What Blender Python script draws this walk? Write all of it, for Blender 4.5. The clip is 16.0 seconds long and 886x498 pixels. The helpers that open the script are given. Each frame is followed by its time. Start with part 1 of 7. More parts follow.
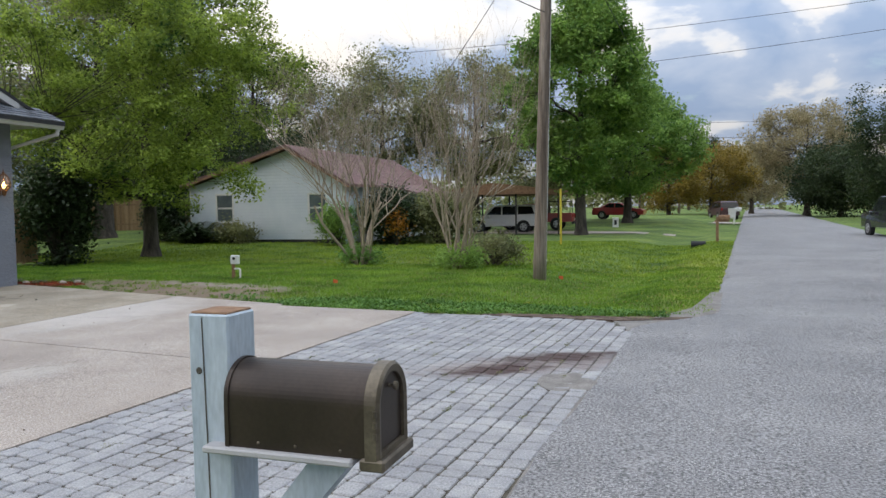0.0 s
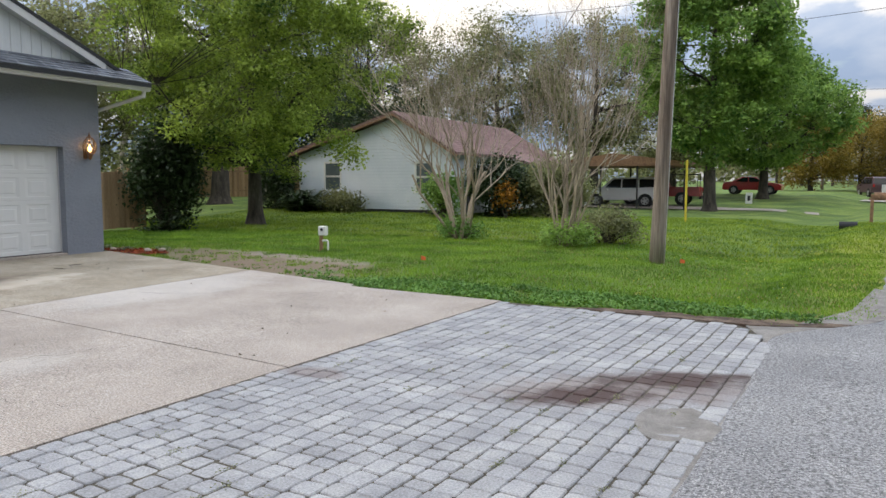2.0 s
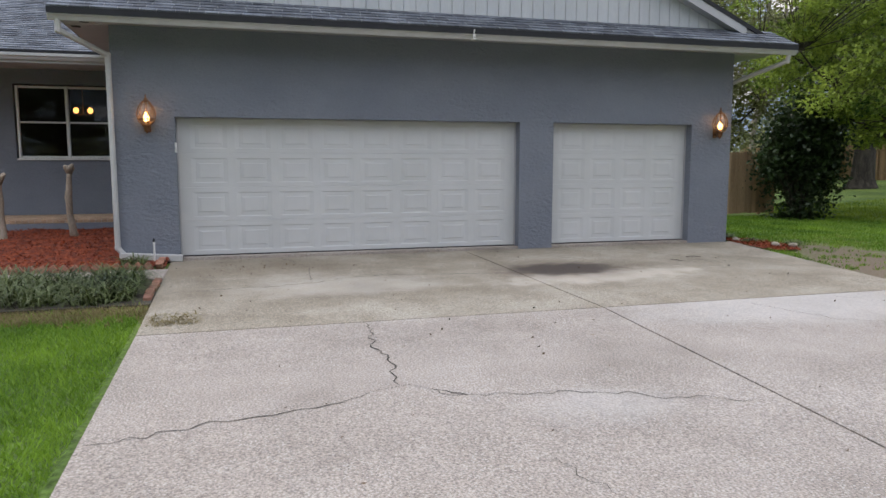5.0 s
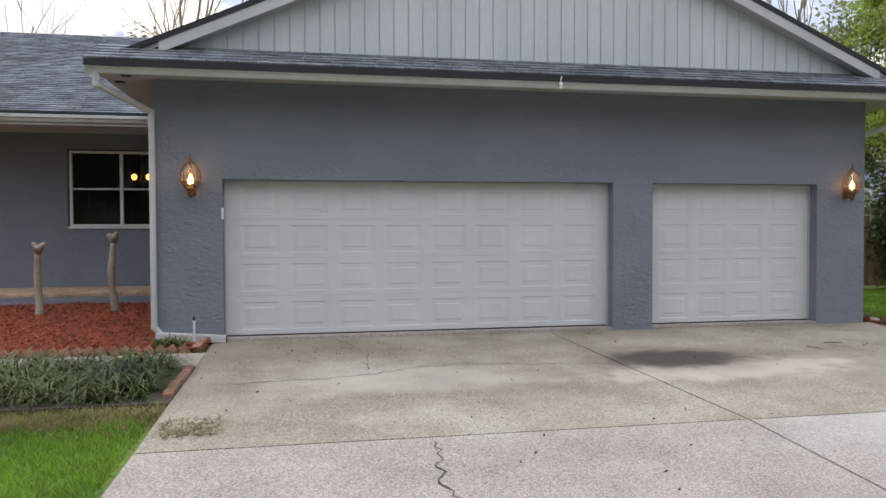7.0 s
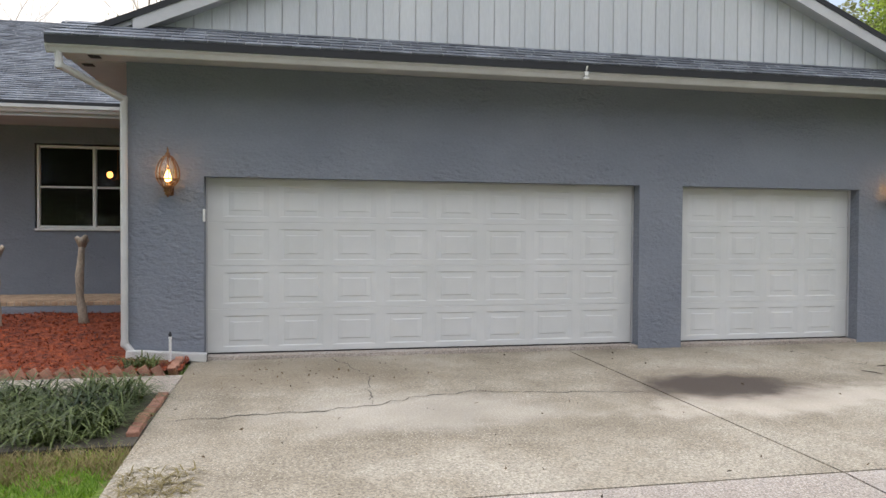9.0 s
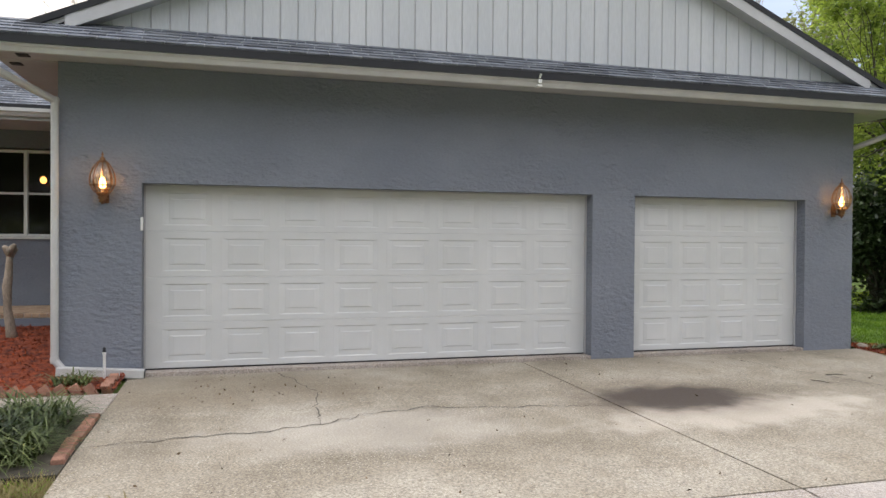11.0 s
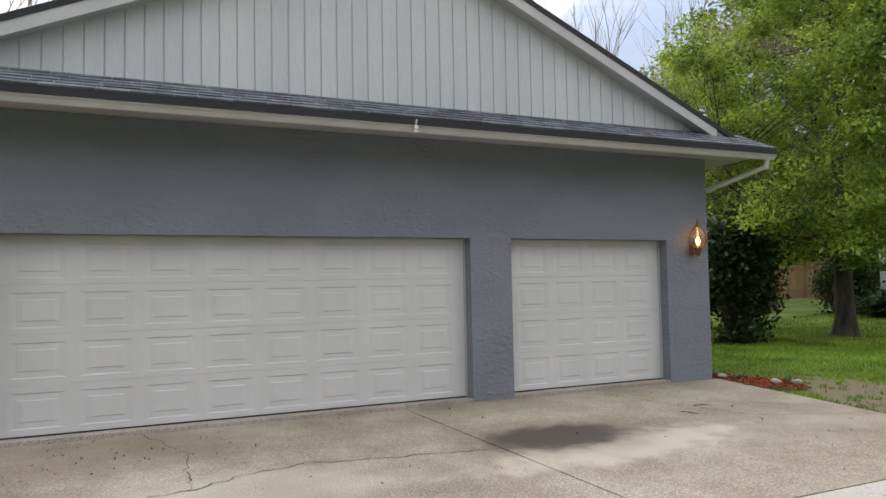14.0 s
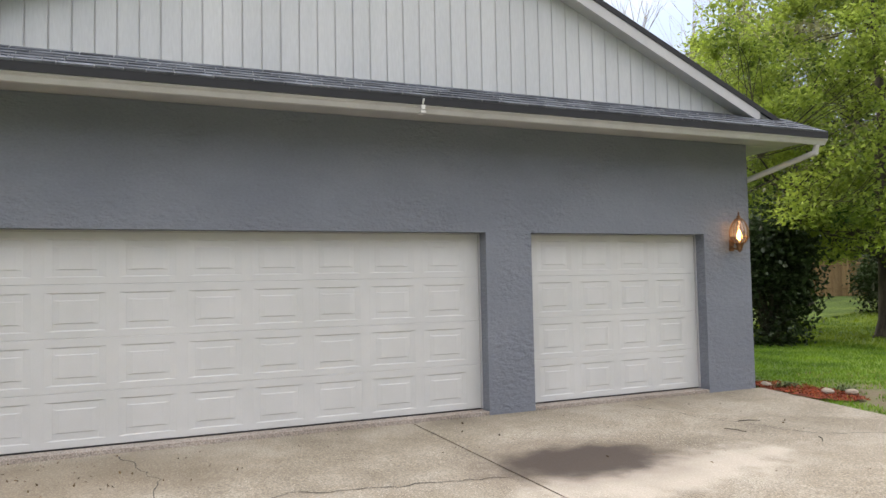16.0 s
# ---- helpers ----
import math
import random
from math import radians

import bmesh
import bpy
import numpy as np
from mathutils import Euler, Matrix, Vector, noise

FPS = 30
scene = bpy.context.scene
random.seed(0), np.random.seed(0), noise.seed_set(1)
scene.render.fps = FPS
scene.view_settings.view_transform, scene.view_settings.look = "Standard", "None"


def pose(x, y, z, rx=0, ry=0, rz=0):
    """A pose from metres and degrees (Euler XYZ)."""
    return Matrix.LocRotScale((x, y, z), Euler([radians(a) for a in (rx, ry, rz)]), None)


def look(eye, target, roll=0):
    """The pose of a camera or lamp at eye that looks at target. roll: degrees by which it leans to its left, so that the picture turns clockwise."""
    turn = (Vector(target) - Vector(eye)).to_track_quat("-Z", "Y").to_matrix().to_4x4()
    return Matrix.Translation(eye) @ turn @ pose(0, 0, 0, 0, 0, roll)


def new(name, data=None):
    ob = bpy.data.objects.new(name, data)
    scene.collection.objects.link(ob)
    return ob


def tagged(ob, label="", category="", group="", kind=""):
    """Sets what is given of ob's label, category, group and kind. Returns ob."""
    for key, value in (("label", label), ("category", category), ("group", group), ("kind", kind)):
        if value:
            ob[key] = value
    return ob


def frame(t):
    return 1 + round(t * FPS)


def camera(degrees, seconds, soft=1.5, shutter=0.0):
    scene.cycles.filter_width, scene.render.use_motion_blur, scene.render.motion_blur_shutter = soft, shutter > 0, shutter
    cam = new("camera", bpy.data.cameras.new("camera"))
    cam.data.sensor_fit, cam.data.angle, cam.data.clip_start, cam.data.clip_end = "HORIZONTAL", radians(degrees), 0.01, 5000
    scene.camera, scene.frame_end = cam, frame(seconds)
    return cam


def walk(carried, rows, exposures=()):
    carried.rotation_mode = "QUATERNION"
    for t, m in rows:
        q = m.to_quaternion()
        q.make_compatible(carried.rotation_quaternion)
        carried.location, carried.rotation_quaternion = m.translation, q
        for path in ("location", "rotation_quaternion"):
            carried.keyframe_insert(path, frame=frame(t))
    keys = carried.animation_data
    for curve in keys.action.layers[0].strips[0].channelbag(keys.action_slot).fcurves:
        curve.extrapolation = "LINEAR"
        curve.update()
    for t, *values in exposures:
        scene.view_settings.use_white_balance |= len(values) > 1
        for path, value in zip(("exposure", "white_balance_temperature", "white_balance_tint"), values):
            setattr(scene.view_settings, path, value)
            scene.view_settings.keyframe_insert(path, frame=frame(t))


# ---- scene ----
cam = camera(62.5, 16.0)
PATH = [
    (0, (0.007, 0.12, 1.59), (-0.625, 2.015, 1.48), -0.9),
    (0.5, (0.003, 0.579, 1.572), (-0.687, 2.453, 1.455), -2.3),
    (1, (-0.051, 1.048, 1.546), (-0.784, 2.9, 1.358), -2.3),
    (1.5, (-0.121, 1.472, 1.561), (-0.896, 3.305, 1.364), -1.4),
    (2, (-0.214, 1.886, 1.581), (-1.141, 3.648, 1.394), -0.0),
    (2.5, (-0.399, 2.273, 1.587), (-1.481, 3.943, 1.385), 0.6),
    (2.7, (-0.484, 2.425, 1.589), (-1.676, 4.019, 1.393), 0.3),
    (3, (-0.64, 2.615, 1.589), (-2.068, 4.002, 1.406), -0.2),
    (3.5, (-0.921, 2.83, 1.582), (-2.57, 3.946, 1.401), 0.1),
    (4, (-1.303, 3.012, 1.584), (-3.067, 3.938, 1.41), 0.4),
    (4.5, (-1.676, 3.179, 1.588), (-3.549, 3.854, 1.392), 0.2),
    (5, (-2.075, 3.278, 1.598), (-3.984, 3.827, 1.358), 0.0),
    (5.2, (-2.24, 3.305, 1.601), (-4.157, 3.819, 1.356), -0.3),
    (7.3, (-3.959, 3.588, 1.568), (-5.924, 3.959, 1.533), 0.1),
    (7.5, (-4.117, 3.584, 1.568), (-6.078, 3.974, 1.54), 0.3),
    (8, (-4.489, 3.512, 1.573), (-6.442, 3.942, 1.547), 0.4),
    (8.2, (-4.59, 3.496, 1.575), (-6.542, 3.929, 1.537), 0.4),
    (10.3, (-5.034, 3.518, 1.627), (-6.999, 3.889, 1.605), 0.2),
    (10.5, (-5.054, 3.522, 1.628), (-7.01, 3.938, 1.611), 0.3),
    (11, (-5.081, 3.544, 1.627), (-7.008, 4.079, 1.605), 0.4),
    (11.5, (-5.108, 3.566, 1.624), (-6.992, 4.237, 1.609), 0.3),
    (12, (-5.139, 3.595, 1.622), (-6.96, 4.422, 1.62), -0.0),
    (12.5, (-5.157, 3.61, 1.624), (-6.927, 4.54, 1.63), -0.3),
    (13, (-5.166, 3.6, 1.624), (-6.92, 4.56, 1.666), -0.5),
    (13.5, (-5.165, 3.578, 1.632), (-6.938, 4.497, 1.734), -0.4),
    (14, (-5.185, 3.55, 1.64), (-6.993, 4.399, 1.737), -1.1),
    (14.5, (-5.257, 3.557, 1.647), (-7.116, 4.291, 1.713), -1.9),
    (15, (-5.425, 3.632, 1.653), (-7.337, 4.204, 1.786), -1.6),
    (15.5, (-5.689, 3.805, 1.657), (-7.604, 4.356, 1.823), -1.3),
    (16, (-6.028, 4.076, 1.657), (-7.861, 4.87, 1.75), -1.2),
]
EXPOSURES = [(0.0, 0.5, 6600, 12), (0.5, 0.75, 6680, 13), (1.0, 0.63, 6700, 12), (2.5, 0.72, 6850, 13), (4.0, 0.56, 6700, 15), (5.0, 0.6, 6700, 15), (7.5, 0.8, 6900, 14), (8.2, 0.92, 7000, 14), (11.0, 0.97, 7250, 15), (13.0, 0.92, 7350, 15), (14.0, 0.74, 7300, 15), (14.5, 0.98, 7200, 15), (15.0, 0.8, 7150, 16), (15.5, 0.7, 7150, 15), (16.0, 1.18, 7450, 16)]
walk(cam, [(t, look(eye, target, roll)) for t, eye, target, roll in PATH], EXPOSURES)

# ---- light ----
SUN_AZ = Vector((-0.93, -0.37, 0)).normalized()
SUN_EL = radians(17)
world = bpy.data.worlds.new("world")
scene.world = world
world.use_nodes = True


def build_world():
    nt = world.node_tree
    nt.nodes.clear()
    n, l = nt.nodes.new, nt.links.new
    out, bg = n("ShaderNodeOutputWorld"), n("ShaderNodeBackground")
    sky = n("ShaderNodeTexSky")
    sky.sky_type = "NISHITA"
    sky.sun_disc = False
    sky.sun_elevation = SUN_EL
    sky.sun_rotation = math.atan2(SUN_AZ.x, SUN_AZ.y)
    sky.air_density, sky.dust_density, sky.ozone_density = 1.2, 2.0, 1.5
    tc = n("ShaderNodeTexCoord")
    sep = n("ShaderNodeSeparateXYZ")
    l(tc.outputs["Generated"], sep.inputs[0])
    up = n("ShaderNodeMath"); up.operation = "MAXIMUM"; up.inputs[1].default_value = 0.0
    l(sep.outputs["Z"], up.inputs[0])
    add = n("ShaderNodeMath"); add.operation = "ADD"; add.inputs[1].default_value = 0.32
    l(up.outputs[0], add.inputs[0])
    comb = n("ShaderNodeCombineXYZ")
    for k, ax in enumerate("XY"):
        d = n("ShaderNodeMath"); d.operation = "DIVIDE"
        l(sep.outputs[ax], d.inputs[0]); l(add.outputs[0], d.inputs[1])
        l(d.outputs[0], comb.inputs[k])
    clouds = n("ShaderNodeTexNoise")
    clouds.inputs["Scale"].default_value = 1.9
    clouds.inputs["Detail"].default_value = 9
    clouds.inputs["Roughness"].default_value = 0.56
    clouds.inputs["Distortion"].default_value = 0.25
    l(comb.outputs[0], clouds.inputs["Vector"])
    ramp = n("ShaderNodeValToRGB")
    ramp.color_ramp.elements[0].position = 0.28
    ramp.color_ramp.elements[1].position = 0.40
    l(clouds.outputs["Fac"], ramp.inputs[0])
    shade = n("ShaderNodeTexNoise")
    shade.inputs["Scale"].default_value = 2.3
    shade.inputs["Detail"].default_value = 8
    shade.inputs["Distortion"].default_value = 0.35
    off = n("ShaderNodeVectorMath"); off.operation = "ADD"; off.inputs[1].default_value = (3.1, 1.7, 0.4)
    l(comb.outputs[0], off.inputs[0]); l(off.outputs[0], shade.inputs["Vector"])
    tone = n("ShaderNodeValToRGB")
    tone.color_ramp.elements[0].position, tone.color_ramp.elements[0].color = 0.40, (0.36, 0.48, 0.68, 1)
    tone.color_ramp.elements[1].position, tone.color_ramp.elements[1].color = 0.62, (1.0, 0.96, 0.90, 1)
    mid = tone.color_ramp.elements.new(0.50); mid.color = (0.50, 0.60, 0.76, 1)
    rim = tone.color_ramp.elements.new(0.53); rim.color = (0.78, 0.82, 0.87, 1)
    l(shade.outputs["Fac"], tone.inputs[0])
    # overcast brightens towards the zenith
    rise = n("ShaderNodeMath"); rise.operation = "MULTIPLY_ADD"
    rise.inputs[1].default_value, rise.inputs[2].default_value = CLOUD * 1.32, CLOUD * 0.36
    l(up.outputs[0], rise.inputs[0])
    lift = n("ShaderNodeVectorMath"); lift.operation = "SCALE"
    l(rise.outputs[0], lift.inputs["Scale"])
    l(tone.outputs[0], lift.inputs[0])
    mix = n("ShaderNodeMix"); mix.data_type = "RGBA"
    l(ramp.outputs[0], mix.inputs["Factor"])
    l(sky.outputs[0], mix.inputs["A"]); l(lift.outputs[0], mix.inputs["B"])
    l(mix.outputs["Result"], bg.inputs[0])
    bg.inputs[1].default_value = SKY
    l(bg.outputs[0], out.inputs[0])


SKY, CLOUD = 0.15, 8.0
build_world()
sun = new("sun", bpy.data.lights.new("sun", "SUN"))
sun.data.energy, sun.data.angle, sun.data.color = 0.8, radians(18), (1.0, 0.90, 0.76)
sun.matrix_world = look(Vector((0, 0, 30)) + 20 * (SUN_AZ + Vector((0, 0, math.tan(SUN_EL)))), (0, 0, 30))


# ---- material kit ----
def shader(name, colours, scale=8.0, detail=6, rough=0.8, metal=0.0, bump=0.0, bump_scale=None, fine=0.0, fine_scale=80.0,
           spread=(0.35, 0.65), per_object=0.0, island=0.0, coat=0.0, stretch=(1, 1, 1), bump_dist=0.02, coords="Position", patch=0.0):
    """A surface whose colour runs between the given ones by noise, at a large and a fine scale, with fine relief."""
    m = bpy.data.materials.new(name)
    m.use_nodes = True
    nt = m.node_tree
    n, l = nt.nodes.new, nt.links.new
    b = nt.nodes["Principled BSDF"]
    if coords == "Position":
        src = n("ShaderNodeNewGeometry").outputs["Position"]
    else:
        src = n("ShaderNodeTexCoord").outputs["Object"]
    mp = n("ShaderNodeMapping"); mp.inputs["Scale"].default_value = stretch
    l(src, mp.inputs[0])
    noise_1 = n("ShaderNodeTexNoise")
    noise_1.inputs["Scale"].default_value, noise_1.inputs["Detail"].default_value = scale, detail
    noise_1.inputs["Roughness"].default_value = 0.6
    l(mp.outputs[0], noise_1.inputs["Vector"])
    ramp = n("ShaderNodeValToRGB")
    els = ramp.color_ramp.elements
    while len(els) < len(colours):
        els.new(0.5)
    for k, c in enumerate(colours):
        els[k].position = spread[0] + (spread[1] - spread[0]) * k / max(1, len(colours) - 1)
        els[k].color = (*c, 1)
    l(noise_1.outputs["Fac"], ramp.inputs[0])
    colour = ramp.outputs[0]
    noise_2 = n("ShaderNodeTexNoise")
    noise_2.inputs["Scale"].default_value, noise_2.inputs["Detail"].default_value = fine_scale, 3
    l(mp.outputs[0], noise_2.inputs["Vector"])
    if fine:
        colour = scaled(nt, colour, noise_2.outputs["Fac"], fine, 0.3, 0.7)
    if per_object:
        colour = scaled(nt, colour, n("ShaderNodeObjectInfo").outputs["Random"], per_object)
    if island:
        colour = scaled(nt, colour, n("ShaderNodeNewGeometry").outputs["Random Per Island"], island)
    l(colour, b.inputs["Base Color"])
    b.inputs["Roughness"].default_value, b.inputs["Metallic"].default_value = rough, metal
    b.inputs["Coat Weight"].default_value = coat
    if bump:
        bp = n("ShaderNodeBump")
        bp.inputs["Strength"].default_value, bp.inputs["Distance"].default_value = bump, bump_dist
        tex = n("ShaderNodeTexNoise")
        tex.inputs["Scale"].default_value, tex.inputs["Detail"].default_value = bump_scale or scale * 4, 6
        l(mp.outputs[0], tex.inputs["Vector"])
        l(tex.outputs["Fac"], bp.inputs["Height"])
        if patch:
            # rough patches between smoother ones
            spots = n("ShaderNodeTexNoise")
            spots.inputs["Scale"].default_value, spots.inputs["Detail"].default_value = patch, 3
            l(src, spots.inputs["Vector"])
            mr = n("ShaderNodeMapRange")
            mr.inputs["From Min"].default_value, mr.inputs["From Max"].default_value = 0.45, 0.66
            mr.inputs["To Min"].default_value, mr.inputs["To Max"].default_value = bump * 0.38, bump
            l(spots.outputs["Fac"], mr.inputs["Value"])
            l(mr.outputs[0], bp.inputs["Strength"])
        l(bp.outputs[0], b.inputs["Normal"])
    return m


def scaled(nt, colour, fac, amount, low=0.0, high=1.0):
    """colour times a value that runs from 1 - amount to 1 + amount as fac runs from 0 to 1."""
    mr = nt.nodes.new("ShaderNodeMapRange")
    mr.inputs["From Min"].default_value, mr.inputs["From Max"].default_value = low, high
    mr.inputs["To Min"].default_value, mr.inputs["To Max"].default_value = 1 - amount, 1 + amount
    nt.links.new(fac, mr.inputs["Value"])
    v = nt.nodes.new("ShaderNodeVectorMath"); v.operation = "SCALE"
    nt.links.new(colour, v.inputs[0]); nt.links.new(mr.outputs[0], v.inputs["Scale"])
    return v.outputs[0]


def base_link(m):
    b = m.node_tree.nodes["Principled BSDF"]
    return b.inputs["Base Color"].links[0].from_socket, b.inputs["Base Color"]


def blot(m, where, radius, colour, amount=1.0, soft=0.5, wobble=0.5, scale=2.5, angle=0.0):
    """Lays a stain with a ragged outline on a surface, round a place of the plan."""
    nt = m.node_tree
    n, l = nt.nodes.new, nt.links.new
    was, goes = base_link(m)
    geo = n("ShaderNodeNewGeometry")
    mp = n("ShaderNodeMapping")
    mp.vector_type = "TEXTURE"
    mp.inputs["Location"].default_value = (where[0], where[1], 0)
    mp.inputs["Rotation"].default_value = (0, 0, radians(angle))
    mp.inputs["Scale"].default_value = (radius[0], radius[1], 1000)
    l(geo.outputs["Position"], mp.inputs[0])
    ln = n("ShaderNodeVectorMath"); ln.operation = "LENGTH"
    l(mp.outputs[0], ln.inputs[0])
    nz = n("ShaderNodeTexNoise"); nz.inputs["Scale"].default_value = scale; nz.inputs["Detail"].default_value = 6
    l(geo.outputs["Position"], nz.inputs["Vector"])
    ma = n("ShaderNodeMath"); ma.operation = "MULTIPLY_ADD"
    ma.inputs[1].default_value = wobble * 2; 
    l(nz.outputs["Fac"], ma.inputs[0]); l(ln.outputs["Value"], ma.inputs[2])
    mr = n("ShaderNodeMapRange")
    mr.inputs["From Min"].default_value = 1 + wobble - soft * 0.5
    mr.inputs["From Max"].default_value = 1 + wobble + soft * 0.5
    mr.inputs["To Min"].default_value, mr.inputs["To Max"].default_value = amount, 0
    mr.interpolation_type = "SMOOTHSTEP"
    l(ma.outputs[0], mr.inputs["Value"])
    mix = n("ShaderNodeMix"); mix.data_type = "RGBA"
    l(mr.outputs[0], mix.inputs["Factor"])
    l(was, mix.inputs["A"])
    mix.inputs["B"].default_value = (*colour, 1)
    l(mix.outputs["Result"], goes)


def pebbles(m, colour, amount, scale, share=0.4, size=0.42):
    """Stones of the aggregate that show at the surface: round specks, some of them pale."""
    nt = m.node_tree
    n, l = nt.nodes.new, nt.links.new
    was, goes = base_link(m)
    cell = n("ShaderNodeTexVoronoi")
    cell.inputs["Scale"].default_value = scale
    l(n("ShaderNodeNewGeometry").outputs["Position"], cell.inputs["Vector"])
    spot = n("ShaderNodeMapRange")
    spot.inputs["From Min"].default_value, spot.inputs["From Max"].default_value = size * 0.7, size
    spot.inputs["To Min"].default_value, spot.inputs["To Max"].default_value = amount, 0
    l(cell.outputs["Distance"], spot.inputs["Value"])
    sep = n("ShaderNodeSeparateColor")
    l(cell.outputs["Color"], sep.inputs[0])
    pick = n("ShaderNodeMath"); pick.operation = "LESS_THAN"; pick.inputs[1].default_value = share
    l(sep.outputs[0], pick.inputs[0])
    worn = n("ShaderNodeTexNoise"); worn.inputs["Scale"].default_value = 1.7; worn.inputs["Detail"].default_value = 5
    l(n("ShaderNodeNewGeometry").outputs["Position"], worn.inputs["Vector"])
    bare = n("ShaderNodeMapRange")
    bare.inputs["From Min"].default_value, bare.inputs["From Max"].default_value = 0.38, 0.6
    bare.inputs["To Min"].default_value = 0.35
    l(worn.outputs["Fac"], bare.inputs["Value"])
    both = n("ShaderNodeMath"); both.operation = "MULTIPLY"
    l(spot.outputs[0], both.inputs[0]); l(pick.outputs[0], both.inputs[1])
    fac = n("ShaderNodeMath"); fac.operation = "MULTIPLY"
    l(both.outputs[0], fac.inputs[0]); l(bare.outputs[0], fac.inputs[1])
    mix = n("ShaderNodeMix"); mix.data_type = "RGBA"
    l(fac.outputs[0], mix.inputs["Factor"]); l(was, mix.inputs["A"])
    mix.inputs["B"].default_value = (*colour, 1)
    l(mix.outputs["Result"], goes)


def leafy(name, dark, light, translucent=0.35, rough=0.55):
    m = bpy.data.materials.new(name)
    m.use_nodes = True
    nt = m.node_tree
    n, l = nt.nodes.new, nt.links.new
    b, out = nt.nodes["Principled BSDF"], nt.nodes["Material Output"]
    ramp = n("ShaderNodeValToRGB")
    ramp.color_ramp.elements[0].color, ramp.color_ramp.elements[1].color = (*dark, 1), (*light, 1)
    geo = n("ShaderNodeNewGeometry")
    nz = n("ShaderNodeTexNoise"); nz.inputs["Scale"].default_value = 0.8
    l(geo.outputs["Position"], nz.inputs["Vector"])
    mx = n("ShaderNodeMath"); mx.operation = "MULTIPLY_ADD"; mx.inputs[1].default_value = 0.5
    l(geo.outputs["Random Per Island"], mx.inputs[0])
    mn = n("ShaderNodeMath"); mn.operation = "MULTIPLY_ADD"
    mn.inputs[1].default_value, mn.inputs[2].default_value = 1.7, -0.60
    l(nz.outputs["Fac"], mn.inputs[0]); l(mn.outputs[0], mx.inputs[2])
    l(mx.outputs[0], ramp.inputs[0])
    l(ramp.outputs[0], b.inputs["Base Color"])
    b.inputs["Roughness"].default_value = rough
    b.inputs["Specular IOR Level"].default_value = 0.3
    tr = n("ShaderNodeBsdfTranslucent")
    l(ramp.outputs[0], tr.inputs[0])
    mix = n("ShaderNodeMixShader"); mix.inputs[0].default_value = translucent
    l(b.outputs[0], mix.inputs[1]); l(tr.outputs[0], mix.inputs[2])
    l(mix.outputs[0], out.inputs[0])
    return m


def glow(name, colour, strength):
    m = bpy.data.materials.new(name)
    m.use_nodes = True
    b = m.node_tree.nodes["Principled BSDF"]
    b.inputs["Emission Color"].default_value = (*colour, 1)
    b.inputs["Emission Strength"].default_value = strength
    b.inputs["Base Color"].default_value = (*colour, 1)
    return m


def glass(name, tint=(1, 1, 1), rough=0.02):
    m = bpy.data.materials.new(name)
    m.use_nodes = True
    b = m.node_tree.nodes["Principled BSDF"]
    b.inputs["Base Color"].default_value = (*tint, 1)
    b.inputs["Transmission Weight"].default_value = 1.0
    b.inputs["Roughness"].default_value = rough
    b.inputs["IOR"].default_value = 1.45
    return m


# ---- materials ----
STUCCO = shader("blue_grey_stucco", [(0.172, 0.190, 0.225), (0.196, 0.214, 0.249)], scale=1.1, rough=0.85, bump=1.0, bump_scale=16, fine=0.05, fine_scale=40, bump_dist=0.042, stretch=(1, 0.8, 1.4), patch=1.4)
DOOR_PAINT = shader("off_white_door_paint", [(0.555, 0.565, 0.555), (0.605, 0.612, 0.605)], scale=1.2, rough=0.42, bump=0.06, bump_scale=120, fine=0.02, bump_dist=0.003)
GABLE_PAINT = shader("pale_grey_siding_paint", [(0.47, 0.49, 0.50), (0.55, 0.565, 0.57)], scale=1.5, rough=0.7, bump=0.3, bump_scale=30, stretch=(1, 1, 0.12), fine=0.05, bump_dist=0.004)
TRIM = shader("pale_grey_trim_paint", [(0.42, 0.42, 0.425), (0.49, 0.49, 0.49)], scale=2, rough=0.5, bump=0.1, bump_scale=30, fine=0.04, bump_dist=0.004)
SOFFIT = shader("soffit_paint", [(0.40, 0.40, 0.41), (0.46, 0.46, 0.46)], scale=2, rough=0.7, bump=0.1, fine=0.04, bump_dist=0.004)
GUTTER = shader("white_gutter_enamel", [(0.46, 0.46, 0.45), (0.54, 0.54, 0.53)], scale=3, rough=0.35, fine=0.04)
DRIP = shader("black_drip_edge", [(0.010, 0.011, 0.014), (0.016, 0.017, 0.02)], scale=3, rough=0.7)
SHINGLE = shader("charcoal_shingle", [(0.07, 0.078, 0.092), (0.11, 0.122, 0.142), (0.165, 0.18, 0.2)], scale=2.5, rough=0.95, bump=0.5, bump_scale=220, fine=0.4, fine_scale=260, island=0.35, bump_dist=0.006)
RED_SHINGLE = shader("red_brown_shingle", [(0.17, 0.10, 0.095), (0.23, 0.145, 0.135)], scale=1.5, rough=0.95, fine=0.2, fine_scale=30, island=0.15, bump=0.3)
CONCRETE = shader("aggregate_concrete", [(0.275, 0.235, 0.200), (0.345, 0.298, 0.257), (0.405, 0.357, 0.314)], scale=0.9, rough=0.9, bump=0.6, bump_scale=90, fine=0.48, fine_scale=70, spread=(0.3, 0.7), bump_dist=0.008)
CONCRETE_OLD = shader("weathered_concrete", [(0.190, 0.160, 0.115), (0.285, 0.245, 0.186), (0.375, 0.335, 0.270)], scale=0.9, rough=0.88, bump=0.35, bump_scale=80, fine=0.42, fine_scale=60, spread=(0.3, 0.68), bump_dist=0.006)
